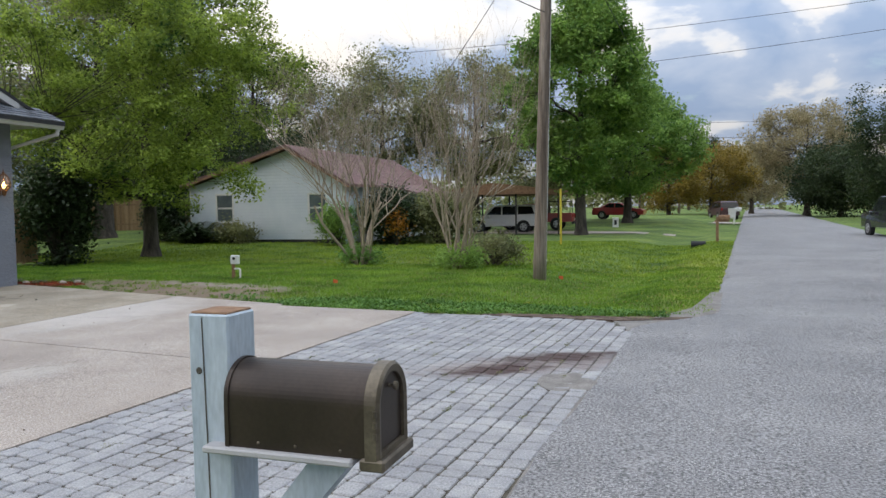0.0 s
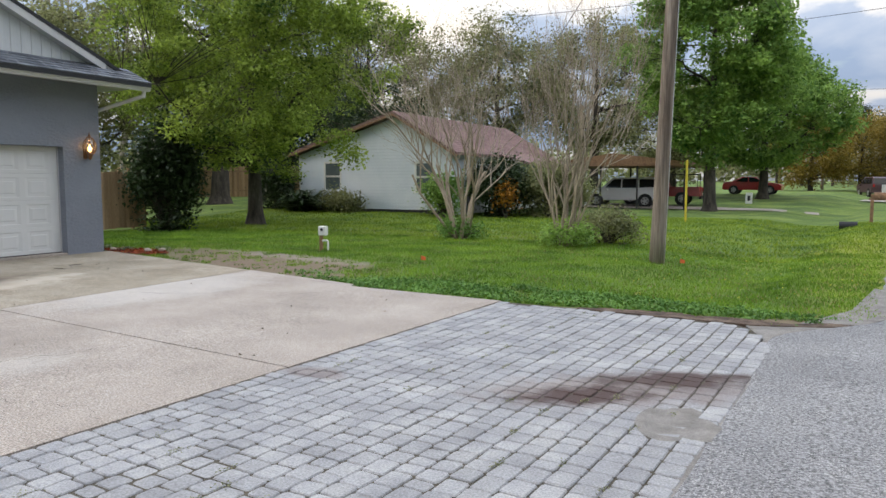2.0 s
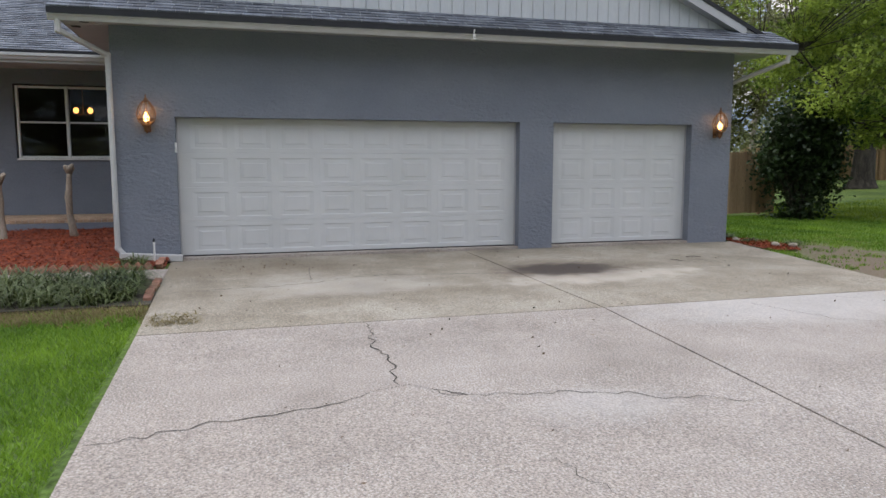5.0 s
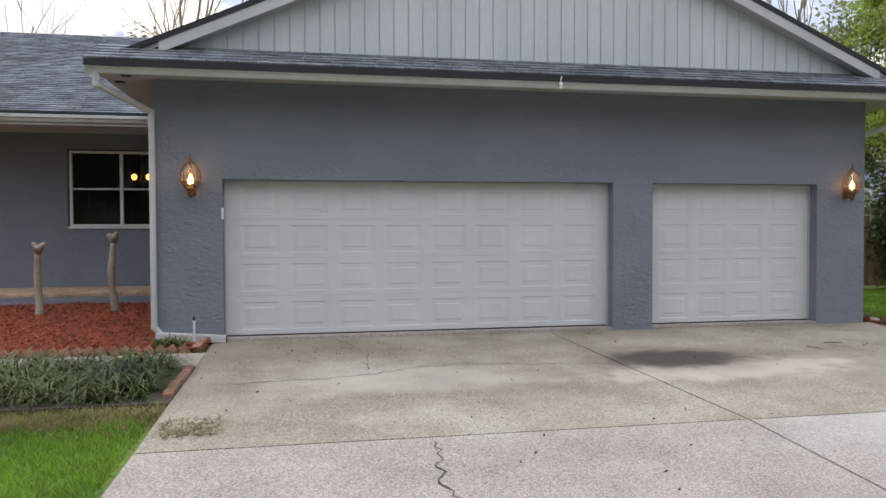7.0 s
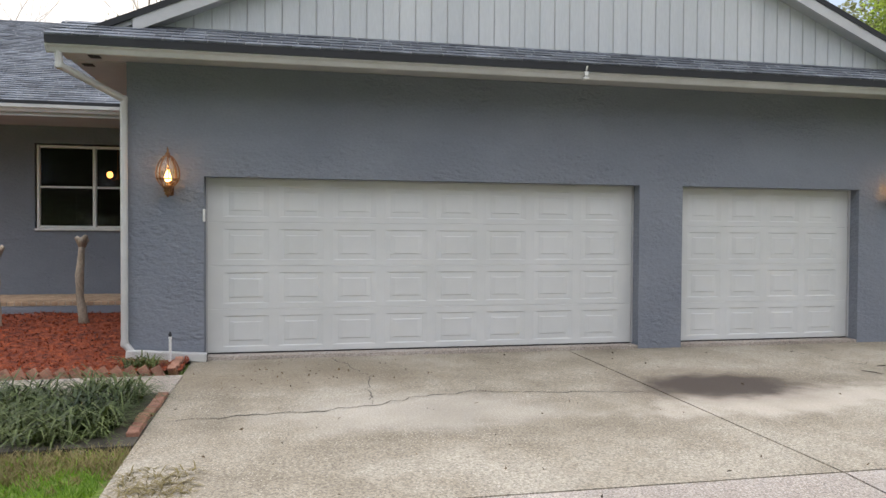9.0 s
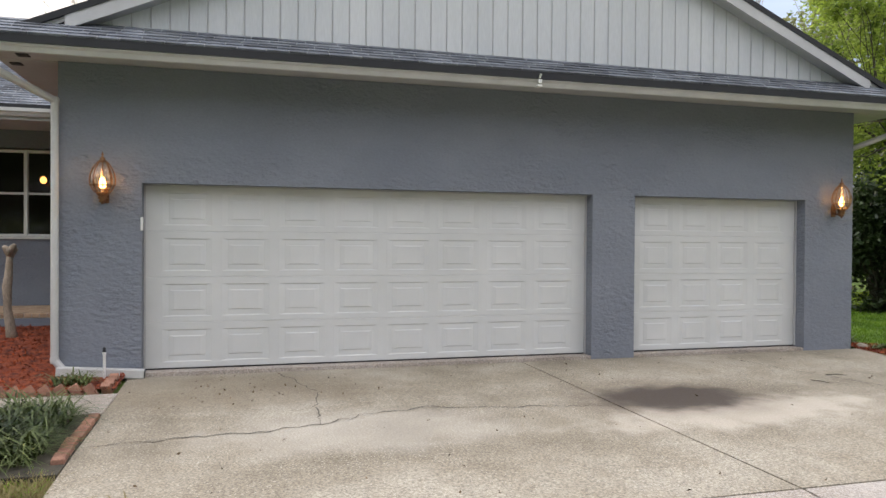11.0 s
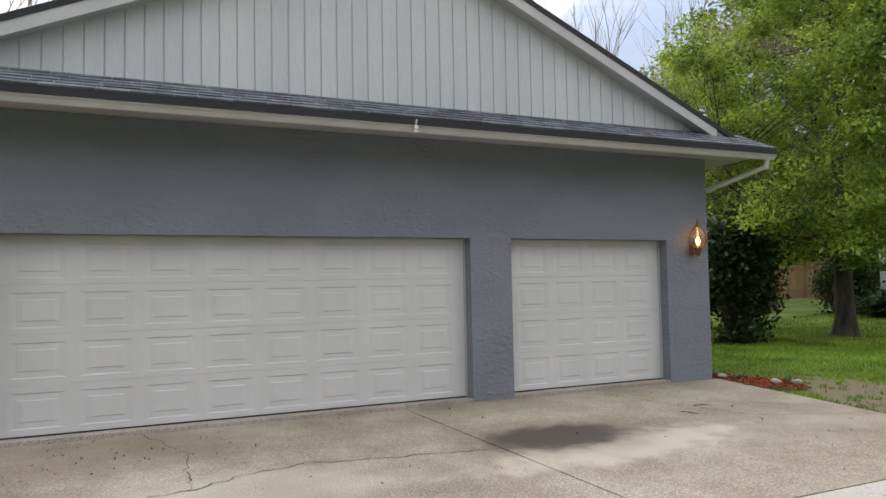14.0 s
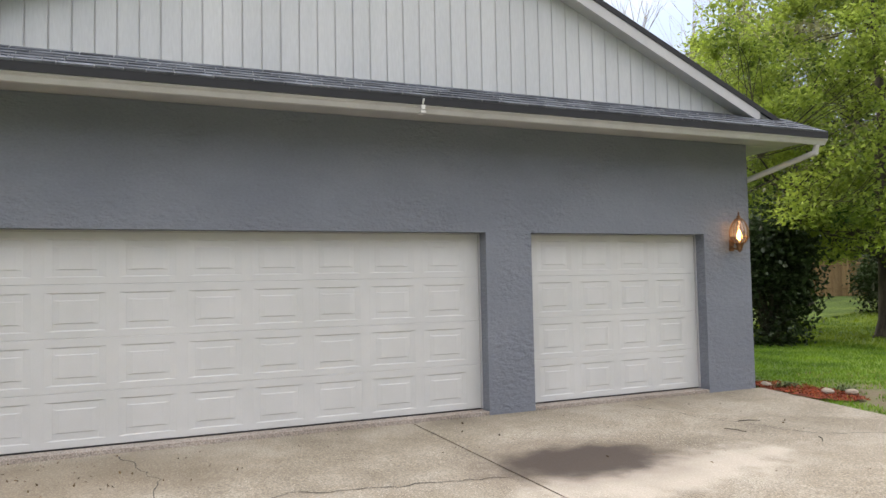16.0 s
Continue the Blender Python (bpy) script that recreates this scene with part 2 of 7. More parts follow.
CRACK = shader("crack_dirt", [(0.05, 0.044, 0.036), (0.11, 0.098, 0.08)], scale=6, rough=1)
PAVER = shader("grey_paver", [(0.245, 0.247, 0.256), (0.30, 0.302, 0.308), (0.36, 0.36, 0.358)], scale=2.2, rough=0.9, bump=0.6, bump_scale=70, fine=0.28, fine_scale=80, per_object=0.09, bump_dist=0.01)
PAVER_FAR = shader("grey_paver_joined", [(0.245, 0.247, 0.256), (0.30, 0.302, 0.308), (0.36, 0.36, 0.358)], scale=2.2, rough=0.9, bump=0.6, bump_scale=70, fine=0.28, fine_scale=80, island=0.09, bump_dist=0.01)
JOINT = shader("joint_soil", [(0.045, 0.038, 0.028), (0.10, 0.088, 0.064)], scale=7, rough=1, fine=0.3)
VERGE = shader("bare_brown_soil", [(0.045, 0.030, 0.022), (0.10, 0.068, 0.048), (0.17, 0.125, 0.09)], scale=5, rough=1, fine=0.4, fine_scale=90, bump=0.8, bump_scale=40)
SAND = shader("sandy_patch", [(0.17, 0.158, 0.145), (0.27, 0.255, 0.235)], scale=4, rough=1, fine=0.3, fine_scale=140, bump=0.6, bump_scale=60)
ASPHALT = shader("worn_asphalt", [(0.165, 0.165, 0.170), (0.21, 0.21, 0.214), (0.27, 0.269, 0.270)], scale=0.5, rough=0.85, bump=0.9, bump_scale=75, fine=0.75, fine_scale=52, spread=(0.3, 0.7), bump_dist=0.012)
GROUND = shader("lawn_soil", [(0.055, 0.10, 0.018), (0.10, 0.165, 0.026), (0.16, 0.22, 0.04)], scale=0.35, rough=1, bump=0.8, bump_scale=14, fine=0.45, fine_scale=22, bump_dist=0.05)
BARK = shader("grey_bark", [(0.028, 0.023, 0.019), (0.09, 0.076, 0.06)], scale=5, rough=0.95, bump=1.0, bump_scale=9, stretch=(1, 1, 0.25), fine=0.3, fine_scale=30, bump_dist=0.04)
BARK_PALE = shader("pale_smooth_bark", [(0.22, 0.175, 0.13), (0.40, 0.335, 0.26)], scale=5, rough=0.85, bump=0.4, bump_scale=18, fine=0.2, stretch=(1, 1, 0.3))
TWIG = shader("dry_twig", [(0.22, 0.185, 0.15), (0.33, 0.29, 0.24)], scale=1.4, rough=0.9, fine=0.2)
POLE_WOOD = shader("weathered_pole_wood", [(0.10, 0.075, 0.06), (0.22, 0.18, 0.15), (0.32, 0.28, 0.24)], scale=4, rough=0.95, bump=0.8, bump_scale=16, stretch=(1, 1, 0.06), fine=0.3, fine_scale=40, bump_dist=0.03)
FENCE_WOOD = shader("cedar_fence", [(0.27, 0.17, 0.09), (0.40, 0.27, 0.155)], scale=4, rough=0.9, stretch=(1, 1, 0.12), fine=0.2, per_object=0.18, bump=0.4)
POST_PAINT = shader("flaking_pale_blue_paint", [(0.36, 0.43, 0.50), (0.46, 0.53, 0.59)], scale=5, rough=0.7, stretch=(1, 1, 0.25), fine=0.1, bump=0.5, bump_scale=14, bump_dist=0.008)
RAW_WOOD = shader("bare_post_wood", [(0.16, 0.085, 0.05), (0.30, 0.18, 0.10)], scale=14, rough=0.9, bump=0.5)
BRONZE = shader("dark_bronze_enamel", [(0.030, 0.022, 0.018), (0.055, 0.040, 0.032)], scale=3, rough=0.42, metal=0.35, fine=0.1, bump=0.05, bump_dist=0.002)
BRONZE_TRIM = shader("dull_bronze_trim", [(0.09, 0.075, 0.055), (0.16, 0.135, 0.10)], scale=8, rough=0.5, metal=0.5, fine=0.15)
BRASS = shader("aged_brass", [(0.13, 0.062, 0.032), (0.27, 0.14, 0.068)], scale=14, rough=0.42, metal=0.75, fine=0.15)
LAMP_GLASS = glass("lantern_glass", (1, 0.97, 0.92))


def glare_tint(m, colour, amount):
    """Mixes tinted translucency into clear glass to imitate the lamp's amber glare."""
    nt = m.node_tree
    out = nt.nodes["Material Output"]
    was = out.inputs[0].links[0].from_socket
    tr = nt.nodes.new("ShaderNodeBsdfTranslucent")
    tr.inputs[0].default_value = (*colour, 1)
    mix = nt.nodes.new("ShaderNodeMixShader")
    mix.inputs[0].default_value = amount
    nt.links.new(was, mix.inputs[1])
    nt.links.new(tr.outputs[0], mix.inputs[2])
    nt.links.new(mix.outputs[0], out.inputs[0])


glare_tint(LAMP_GLASS, (0.9, 0.78, 0.58), 0.03)
PANE = glass("window_glass", (0.85, 0.9, 0.92), 0.0)
BULB = glow("warm_bulb", (1.0, 0.50, 0.16), 11.0)
CANDLE = shader("candle_sleeve", [(0.75, 0.68, 0.52), (0.8, 0.73, 0.58)], rough=0.5)
WHITE_PLASTIC = shader("white_plastic", [(0.66, 0.66, 0.64), (0.74, 0.74, 0.72)], scale=6, rough=0.4, fine=0.05)
# blue-grey base carries the sky's reflection on opaque panes
SKY_TINT_PANE = shader("grey_sky_tinted_pane", [(0.07, 0.09, 0.10), (0.12, 0.145, 0.155)], scale=1.5, rough=0.08)
DRY_GRASS = leafy("dry_grass_blade", (0.14, 0.11, 0.05), (0.34, 0.28, 0.13), 0.2, 0.8)
SIDING = shader("white_vinyl_siding", [(0.58, 0.64, 0.70), (0.66, 0.71, 0.76)], scale=0.8, rough=0.6, fine=0.05)
# near-black base puts the unlit room's shade into colour; also dark trim outside
DARK_TRIM_ROOM_SHADE = shader("dark_trim_and_room_shade", [(0.025, 0.025, 0.027), (0.04, 0.04, 0.042)], scale=1, rough=0.9)
MULCH = shader("red_mulch_bed", [(0.085, 0.017, 0.008), (0.21, 0.040, 0.014), (0.32, 0.075, 0.024)], scale=9, rough=1, bump=1.0, bump_scale=34, fine=0.45, fine_scale=60, bump_dist=0.05)
CHIP = shader("red_mulch_chip", [(0.11, 0.020, 0.008), (0.36, 0.075, 0.022)], scale=14, rough=1, island=0.5, fine=0.2)
BRICK = shader("red_clay_brick", [(0.24, 0.11, 0.075), (0.36, 0.19, 0.13)], scale=9, rough=0.9, per_object=0.25, fine=0.2, bump=0.5, bump_dist=0.008)
BRICK_TAN = shader("tan_porch_brick", [(0.36, 0.235, 0.15), (0.50, 0.36, 0.24)], scale=6, rough=0.9, per_object=0.18, fine=0.2, bump=0.4)
MORTAR = shader("mortar", [(0.36, 0.34, 0.31), (0.44, 0.42, 0.39)], scale=8, rough=1, fine=0.15)
WIRE = shader("black_cable", [(0.02, 0.02, 0.022), (0.03, 0.03, 0.033)], rough=0.6)
TYRE = shader("tyre_rubber", [(0.015, 0.015, 0.016), (0.03, 0.03, 0.031)], rough=0.85)
RIM = shader("alloy_rim", [(0.45, 0.46, 0.48), (0.55, 0.56, 0.58)], rough=0.35, metal=0.8)
CAR_GLASS = shader("tinted_car_glass", [(0.012, 0.014, 0.016), (0.02, 0.022, 0.025)], rough=0.06)
WHITE_CAR = shader("white_car_paint", [(0.70, 0.71, 0.73), (0.74, 0.75, 0.77)], rough=0.3, coat=0.6)
RED_CAR = shader("red_car_paint", [(0.36, 0.02, 0.025), (0.42, 0.03, 0.035)], rough=0.3, coat=0.6)
RED_TRUCK = shader("faded_red_truck_paint", [(0.30, 0.035, 0.03), (0.37, 0.05, 0.045)], rough=0.35, coat=0.4)
MAROON = shader("dark_maroon_car_paint", [(0.035, 0.012, 0.014), (0.05, 0.018, 0.02)], rough=0.45, coat=0.1)
BLACK_CAR = shader("black_car_paint", [(0.010, 0.011, 0.014), (0.016, 0.017, 0.02)], rough=0.25, coat=0.8)
RED_LENS = shader("red_tail_lens", [(0.30, 0.01, 0.01), (0.36, 0.02, 0.02)], rough=0.2)
CLEAR_LENS = shader("clear_lens", [(0.6, 0.6, 0.6), (0.66, 0.66, 0.66)], rough=0.15)
YELLOW = shader("yellow_marker", [(0.55, 0.42, 0.03), (0.62, 0.48, 0.05)], rough=0.6)
ORANGE = shader("orange_flag", [(0.7, 0.12, 0.03), (0.75, 0.16, 0.05)], rough=0.7)
ROCK = shader("pale_rock", [(0.22, 0.18, 0.14), (0.38, 0.33, 0.27)], scale=8, rough=0.9, per_object=0.2, bump=0.5)
OAK_LEAF = leafy("fresh_oak_leaf", (0.028, 0.075, 0.016), (0.50, 0.63, 0.115), 0.5)
OAK_LEAF_2 = leafy("deep_green_leaf", (0.055, 0.145, 0.032), (0.33, 0.50, 0.11), 0.45)
DARK_LEAF = leafy("glossy_dark_leaf", (0.010, 0.020, 0.009), (0.05, 0.085, 0.028), 0.2, 0.4)
OLIVE_LEAF = leafy("olive_leaf", (0.10, 0.115, 0.055), (0.35, 0.36, 0.16), 0.45)
TAN_LEAF = leafy("tan_spring_leaf", (0.20, 0.17, 0.09), (0.44, 0.38, 0.22), 0.45)
RUST_LEAF = leafy("rusty_leaf", (0.13, 0.11, 0.025), (0.38, 0.27, 0.05), 0.4)
PINE_LEAF = leafy("pine_green", (0.02, 0.038, 0.018), (0.075, 0.11, 0.045))
GRASS = leafy("grass_blade", (0.06, 0.14, 0.012), (0.32, 0.43, 0.035), 0.3, 0.6)
GRASS_RICH = leafy("rich_grass_blade", (0.05, 0.13, 0.012), (0.25, 0.41, 0.035), 0.3, 0.6)
WEED = leafy("clover_leaf", (0.05, 0.13, 0.022), (0.18, 0.34, 0.07), 0.25, 0.6)
# strap leaf tones are widened: gap shade in the dark end, highlights in the light
LIRIOPE = leafy("strap_leaf", (0.010, 0.024, 0.006), (0.15, 0.19, 0.06), 0.10, 0.45)
CROTON = leafy("orange_leaf", (0.20, 0.07, 0.01), (0.5, 0.25, 0.03))

pebbles(CONCRETE, (0.62, 0.59, 0.54), 0.55, 62.0, 0.45, 0.45)
pebbles(CONCRETE, (0.20, 0.165, 0.13), 0.55, 75.0, 0.3, 0.42)
pebbles(CONCRETE_OLD, (0.62, 0.57, 0.49), 0.65, 60.0, 0.26, 0.42)
pebbles(CONCRETE_OLD, (0.13, 0.10, 0.07), 0.5, 70.0, 0.25, 0.42)
pebbles(ASPHALT, (0.50, 0.49, 0.48), 0.85, 72.0, 0.4, 0.45)
pebbles(ASPHALT, (0.07, 0.07, 0.072), 0.85, 80.0, 0.38, 0.45)
blot(CONCRETE_OLD, (-13.0, 3.4), (0.9, 1.6), (0.20, 0.16, 0.11), 0.45, 0.9, 0.6, 2.5, 0)
blot(CONCRETE_OLD, (-10.9, 8.15), (0.45, 1.5), (0.56, 0.50, 0.42), 0.6, 0.8, 0.9, 3.5, 8)
blot(CONCRETE_OLD, (-11.62, 7.82), (0.75, 1.05), (0.17, 0.13, 0.095), 0.5, 0.9, 0.5, 3.0, 0)
blot(CONCRETE_OLD, (-11.6, 7.82), (0.50, 0.82), (0.06, 0.044, 0.034), 0.95, 0.7, 0.4, 4.5, 0)
blot(CONCRETE_OLD, (-11.1, 4.6), (0.6, 1.1), (0.50, 0.46, 0.40), 0.4, 0.9, 0.7, 2.0, 0)
blot(CONCRETE, (-6.2, 5.6), (0.3, 0.45), (0.56, 0.54, 0.51), 0.3, 1.4, 0.6, 4.0, 0)
blot(CONCRETE, (-8.6, 9.2), (0.8, 1.8), (0.62, 0.60, 0.57), 0.4, 0.9, 0.6, 1.5, 0)
for paver_kind in (PAVER, PAVER_FAR):
    blot(paver_kind, (-1.5, 7.3), (1.0, 0.42), (0.16, 0.11, 0.09), 0.55, 0.9, 0.8, 4.0, 34)
    blot(paver_kind, (-1.75, 7.0), (0.46, 0.20), (0.050, 0.024, 0.020), 0.9, 0.9, 0.8, 5.0, 38)
    blot(paver_kind, (-1.2, 7.75), (0.60, 0.24), (0.050, 0.026, 0.022), 0.9, 0.9, 0.8, 5.0, 30)
    blot(paver_kind, (-3.9, 6.6), (0.3, 0.15), (0.12, 0.07, 0.055), 0.5, 0.8, 0.6, 3.5, 0)
for where, size, turn in (((-10.4, 13.2), (3.3, 1.2), -10), ((-9.3, 11.95), (2.8, 0.5), -10), ((-2.0, 10.55), (1.5, 0.16), -3), ((-0.3, 10.75), (1.2, 0.45), 8)):
    blot(GROUND, where, size, (0.185, 0.135, 0.095), 0.9, 0.7, 0.6, 1.6, turn)
blot(GROUND, (-10.0, 13.9), (1.7, 0.4), (0.27, 0.235, 0.19), 0.6, 1.2, 0.9, 2.6, -10)
blot(GROUND, (0.6, 21.0), (0.8, 9.0), (0.30, 0.30, 0.04), 0.45, 0.9, 0.5, 1.2, -4)


# ---- mesh kit ----
class Mesh:
    """Vertices and faces of one part, gathered shape by shape."""

    def __init__(self):
        self.v, self.f = [], []

    def add(self, verts, faces):
        k = len(self.v)
        self.v += [tuple(p) for p in verts]
        self.f += [tuple(i + k for i in f) for f in faces]
        return self

    def box(self, x0, x1, y0, y1, z0, z1, m=None):
        v = [Vector((x, y, z)) for z in (z0, z1) for x, y in ((x0, y0), (x1, y0), (x1, y1), (x0, y1))]
        if m is not None:
            v = [m @ p for p in v]
        return self.add(v, [(3, 2, 1, 0), (4, 5, 6, 7), (0, 1, 5, 4), (1, 2, 6, 5), (2, 3, 7, 6), (3, 0, 4, 7)])

    def soft_box(self, x0, x1, y0, y1, z0, z1, b=0.01, m=None):
        """A box with chamfered edges."""
        b = min(b, (x1 - x0) * 0.45, (y1 - y0) * 0.45, (z1 - z0) * 0.45)
        bm = bmesh.new()
        bmesh.ops.create_cube(bm, size=1)
        for p in bm.verts:
            p.co = Vector((x0 + (p.co.x + 0.5) * (x1 - x0), y0 + (p.co.y + 0.5) * (y1 - y0), z0 + (p.co.z + 0.5) * (z1 - z0)))
        bmesh.ops.bevel(bm, geom=bm.edges[:], offset=b, segments=1, affect="EDGES")
        bm.verts.index_update()
        v = [m @ p.co if m is not None else p.co.copy() for p in bm.verts]
        f = [[p.index for p in q.verts] for q in bm.faces]
        bm.free()
        return self.add(v, f)

    def tube(self, points, radii, sides=6, cap=True):
        pts = [Vector(p) for p in points]
        if isinstance(radii, (int, float)):
            radii = [radii] * len(pts)
        rings, side = [], None
        for i, p in enumerate(pts):
            way = (pts[min(i + 1, len(pts) - 1)] - pts[max(i - 1, 0)])
            way = way.normalized() if way.length > 1e-9 else Vector((0, 0, 1))
            if side is None:
                side = way.cross(Vector((0.3, 0.9, 0.1)) if abs(way.z) > 0.8 else Vector((0, 0, 1))).normalized()
            else:
                side = (side - way * side.dot(way)).normalized()
            other = way.cross(side)
            rings.append([p + radii[i] * (math.cos(2 * math.pi * k / sides) * side + math.sin(2 * math.pi * k / sides) * other) for k in range(sides)])
        f = [(i * sides + k, i * sides + (k + 1) % sides, (i + 1) * sides + (k + 1) % sides, (i + 1) * sides + k) for i in range(len(pts) - 1) for k in range(sides)]
        if cap:
            f += [tuple(reversed(range(sides))), tuple(range((len(pts) - 1) * sides, len(pts) * sides))]
        return self.add([q for r in rings for q in r], f)

    def lathe(self, profile, sides=16, centre=(0, 0, 0)):
        """profile: rows of radius and height, turned about the upright through centre."""
        c = Vector(centre)
        v = [c + Vector((r * math.cos(2 * math.pi * k / sides), r * math.sin(2 * math.pi * k / sides), z)) for r, z in profile for k in range(sides)]
        f = [(i * sides + k, i * sides + (k + 1) % sides, (i + 1) * sides + (k + 1) % sides, (i + 1) * sides + k) for i in range(len(profile) - 1) for k in range(sides)]
        f += [tuple(reversed(range(sides))), tuple(range((len(profile) - 1) * sides, len(profile) * sides))]
        return self.add(v, f)

    def prism(self, outline, way):
        """A flat outline (3D points) pushed along way."""
        a = [Vector(p) for p in outline]
        k, d = len(a), Vector(way)
        return self.add(a + [p + d for p in a], [tuple(range(k)), tuple(reversed(range(k, 2 * k)))] + [(i, i + k, (i + 1) % k + k, (i + 1) % k) for i in range(k)])

    def slab(self, outline, z_of, thick):
        """A plate over an outline in plan whose top follows z_of(x, y)."""
        k = len(outline)
        top = [(x, y, z_of(x, y)) for x, y in outline]
        bot = [(x, y, z - thick) for x, y, z in top]
        return self.add(top + bot, [tuple(range(k)), tuple(reversed(range(k, 2 * k)))] + [(i, i + k, (i + 1) % k + k, (i + 1) % k) for i in range(k)])

    def data(self, name, material, smooth=False):
        me = bpy.data.meshes.new(name)
        me.from_pydata(self.v, [], self.f)
        bm = bmesh.new()
        bm.from_mesh(me)
        bmesh.ops.recalc_face_normals(bm, faces=bm.faces[:])
        bm.to_mesh(me)
        bm.free()
        me.materials.append(material)
        if smooth:
            me.polygons.foreach_set("use_smooth", [True] * len(me.polygons))
        return me


def part(name, mesh, material, parent=None, label="", smooth=False):
    """One mesh object, under a thing or a part."""
    data = mesh.data(name, material, smooth) if isinstance(mesh, Mesh) else mesh
    ob = new(name, data)
    if parent is not None:
        ob.parent = parent
    return tagged(ob, label)


def thing(name, label, category, at=(0, 0, 0), group="", kind="", turn=0.0):
    """The Empty at a thing's base."""
    ob = new(name)
    ob.matrix_world = pose(*at, 0, 0, turn)
    bpy.context.view_layer.update()
    return tagged(ob, label, category, group, kind)


def structure(name, mesh, material, label="", category="", smooth=False):
    return tagged(new(name, mesh.data(name, material, smooth)), label, category or name.split("_")[0], "", "structure")


def array_mesh(name, verts, quads, material, smooth=False):
    """A mesh straight from arrays of vertices and four-cornered faces."""
    me = bpy.data.meshes.new(name)
    me.vertices.add(len(verts))
    me.vertices.foreach_set("co", np.ascontiguousarray(verts, dtype=np.float32).ravel())
    me.loops.add(quads.size)
    me.polygons.add(len(quads))
    me.polygons.foreach_set("loop_start", np.arange(len(quads), dtype=np.int32) * quads.shape[1])
    me.loops.foreach_set("vertex_index", np.ascontiguousarray(quads, dtype=np.int32).ravel())
    me.update(calc_edges=True)
    me.validate()
    me.materials.append(material)
    return me


def leaf_mesh(name, centres, size, material, rng, flat=0.35, ratio=0.55):
    """Small folded leaves, one at each centre, at random turns."""
    k = len(centres)
    a = rng.normal(size=(k, 3)); a[:, 2] *= 0.7
    a /= np.linalg.norm(a, axis=1, keepdims=True)
    b = rng.normal(size=(k, 3)); b[:, 2] *= flat
    b -= a * (a * b).sum(1, keepdims=True)
    b /= np.linalg.norm(b, axis=1, keepdims=True) + 1e-9
    s = size * rng.uniform(0.6, 1.35, size=(k, 1))
    drop = np.cross(a, b) * s * 0.15
    v = np.stack([centres - a * s * 0.5, centres + b * s * ratio * 0.5 + drop, centres + a * s * 0.5, centres - b * s * ratio * 0.5 + drop], 1).reshape(-1, 3)
    return array_mesh(name, v, np.arange(4 * k).reshape(-1, 4), material)


def blade_mesh(name, roots, height, width, material, rng, lean=0.45):
    """Grass blades: one slim upright leaf at each root."""
    k = len(roots)
    turn = rng.uniform(0, 2 * np.pi, k)
    side = np.stack([np.cos(turn), np.sin(turn), 0 * turn], 1)
    h = height * rng.uniform(0.45, 1.3, (k, 1))
    tip = np.concatenate([rng.normal(size=(k, 2)) * lean, np.ones((k, 1))], 1) * h
    w = width * rng.uniform(0.6, 1.3, (k, 1))
    v = np.stack([roots - side * w * 0.5, roots + side * w * 0.5, roots + tip * 0.55 + side * w * 0.45, roots + tip], 1).reshape(-1, 3)
    return array_mesh(name, v, np.arange(4 * k).reshape(-1, 4), material)


# ---- ground, road, driveway ----
W = -13.9          # garage front wall, outer face
FLOOR = 0.105      # slab level at the garage doors


def road_edge(y):
    """x of the road's west edge."""
    s = min(1.0, max(0.0, (y - 9.7) / 2.0))
    return -0.92 + 0.25 * step_up(3.5, 9.0, y) + 1.07 * s * s * (3 - 2 * s) + (0.073 * (y - 12.0) if y > 12.0 else 0.0)


def road_east(y):
    return 6.3 + 0.085 * (y - 7.0)


def slab_z(x, y):
    return 0.012 + 0.055 * min(1.0, max(0.0, (-4.3 - x) / 9.6))


def lawn_edge(x):
    """y of the driveway's north edge."""
    if x < -6.45:
        return 10.92 + 0.2 * (-6.45 - x)
    return 10.62 + 0.05 * (-4.0 - x) if x < -4.0 else 10.62 - 0.06 * (x + 4.0)


def apron_edge(y):
    """x of the line where the concrete meets the pavers."""
    return -4.33 + 0.061 * (y - 4.3)


def step_up(a, b, v):
    s = min(1.0, max(0.0, (v - a) / (b - a)))
    return s * s * (3 - 2 * s)


def lawn_z(x, y):
    """Height of the lawn."""
    z = -0.02 + 0.02 * noise.noise((x * 0.4, y * 0.4, 0)) + 0.012 * noise.noise((x * 1.7, y * 1.7, 3))
    z += 0.06 * step_up(-6, -14, x) * (1 - step_up(14, 20, y)) - 0.09 * step_up(11.5, 18, y)
    z += 0.17 * step_up(26, 31, y) * step_up(-14, -17, x)
    z += 0.5 * step_up(26, 42, y) * step_up(-20, -27, x) + 0.55 * step_up(50, 72, y) * step_up(0.5, -2, x - 0.085 * (y - 30))
    west = road_edge(y) - x
    if y > 10.5:
        z -= 0.22 * step_up(0.9, 2.2, west) * (1 - step_up(2.8, 5.0, west)) * step_up(11.0, 14.0, y)
    if x < road_east(y) + 0.6 and west < 0.2:
        z = min(z, -0.02)
    return z


def covered(x, y):
    """Whether the paving or the road lies well over the ground here."""
    west = road_edge(y) - x
    if west < -0.5 and x < road_east(y) - 0.5:
        return True
    if -14.4 < x < -0.5 and 2.8 < y < lawn_edge(x) - 0.45:
        return True
    return False


def spaced(near0, near1, step, far):
    core = list(np.arange(near0, near1 + 1e-6, step))
    grow, a, b, s = [], near0, near1, step
    low, high = [], []
    while b < far:
        s *= 1.22
        a, b = a - s, b + s
        low.append(a); high.append(b)
    return low[::-1] + core + high


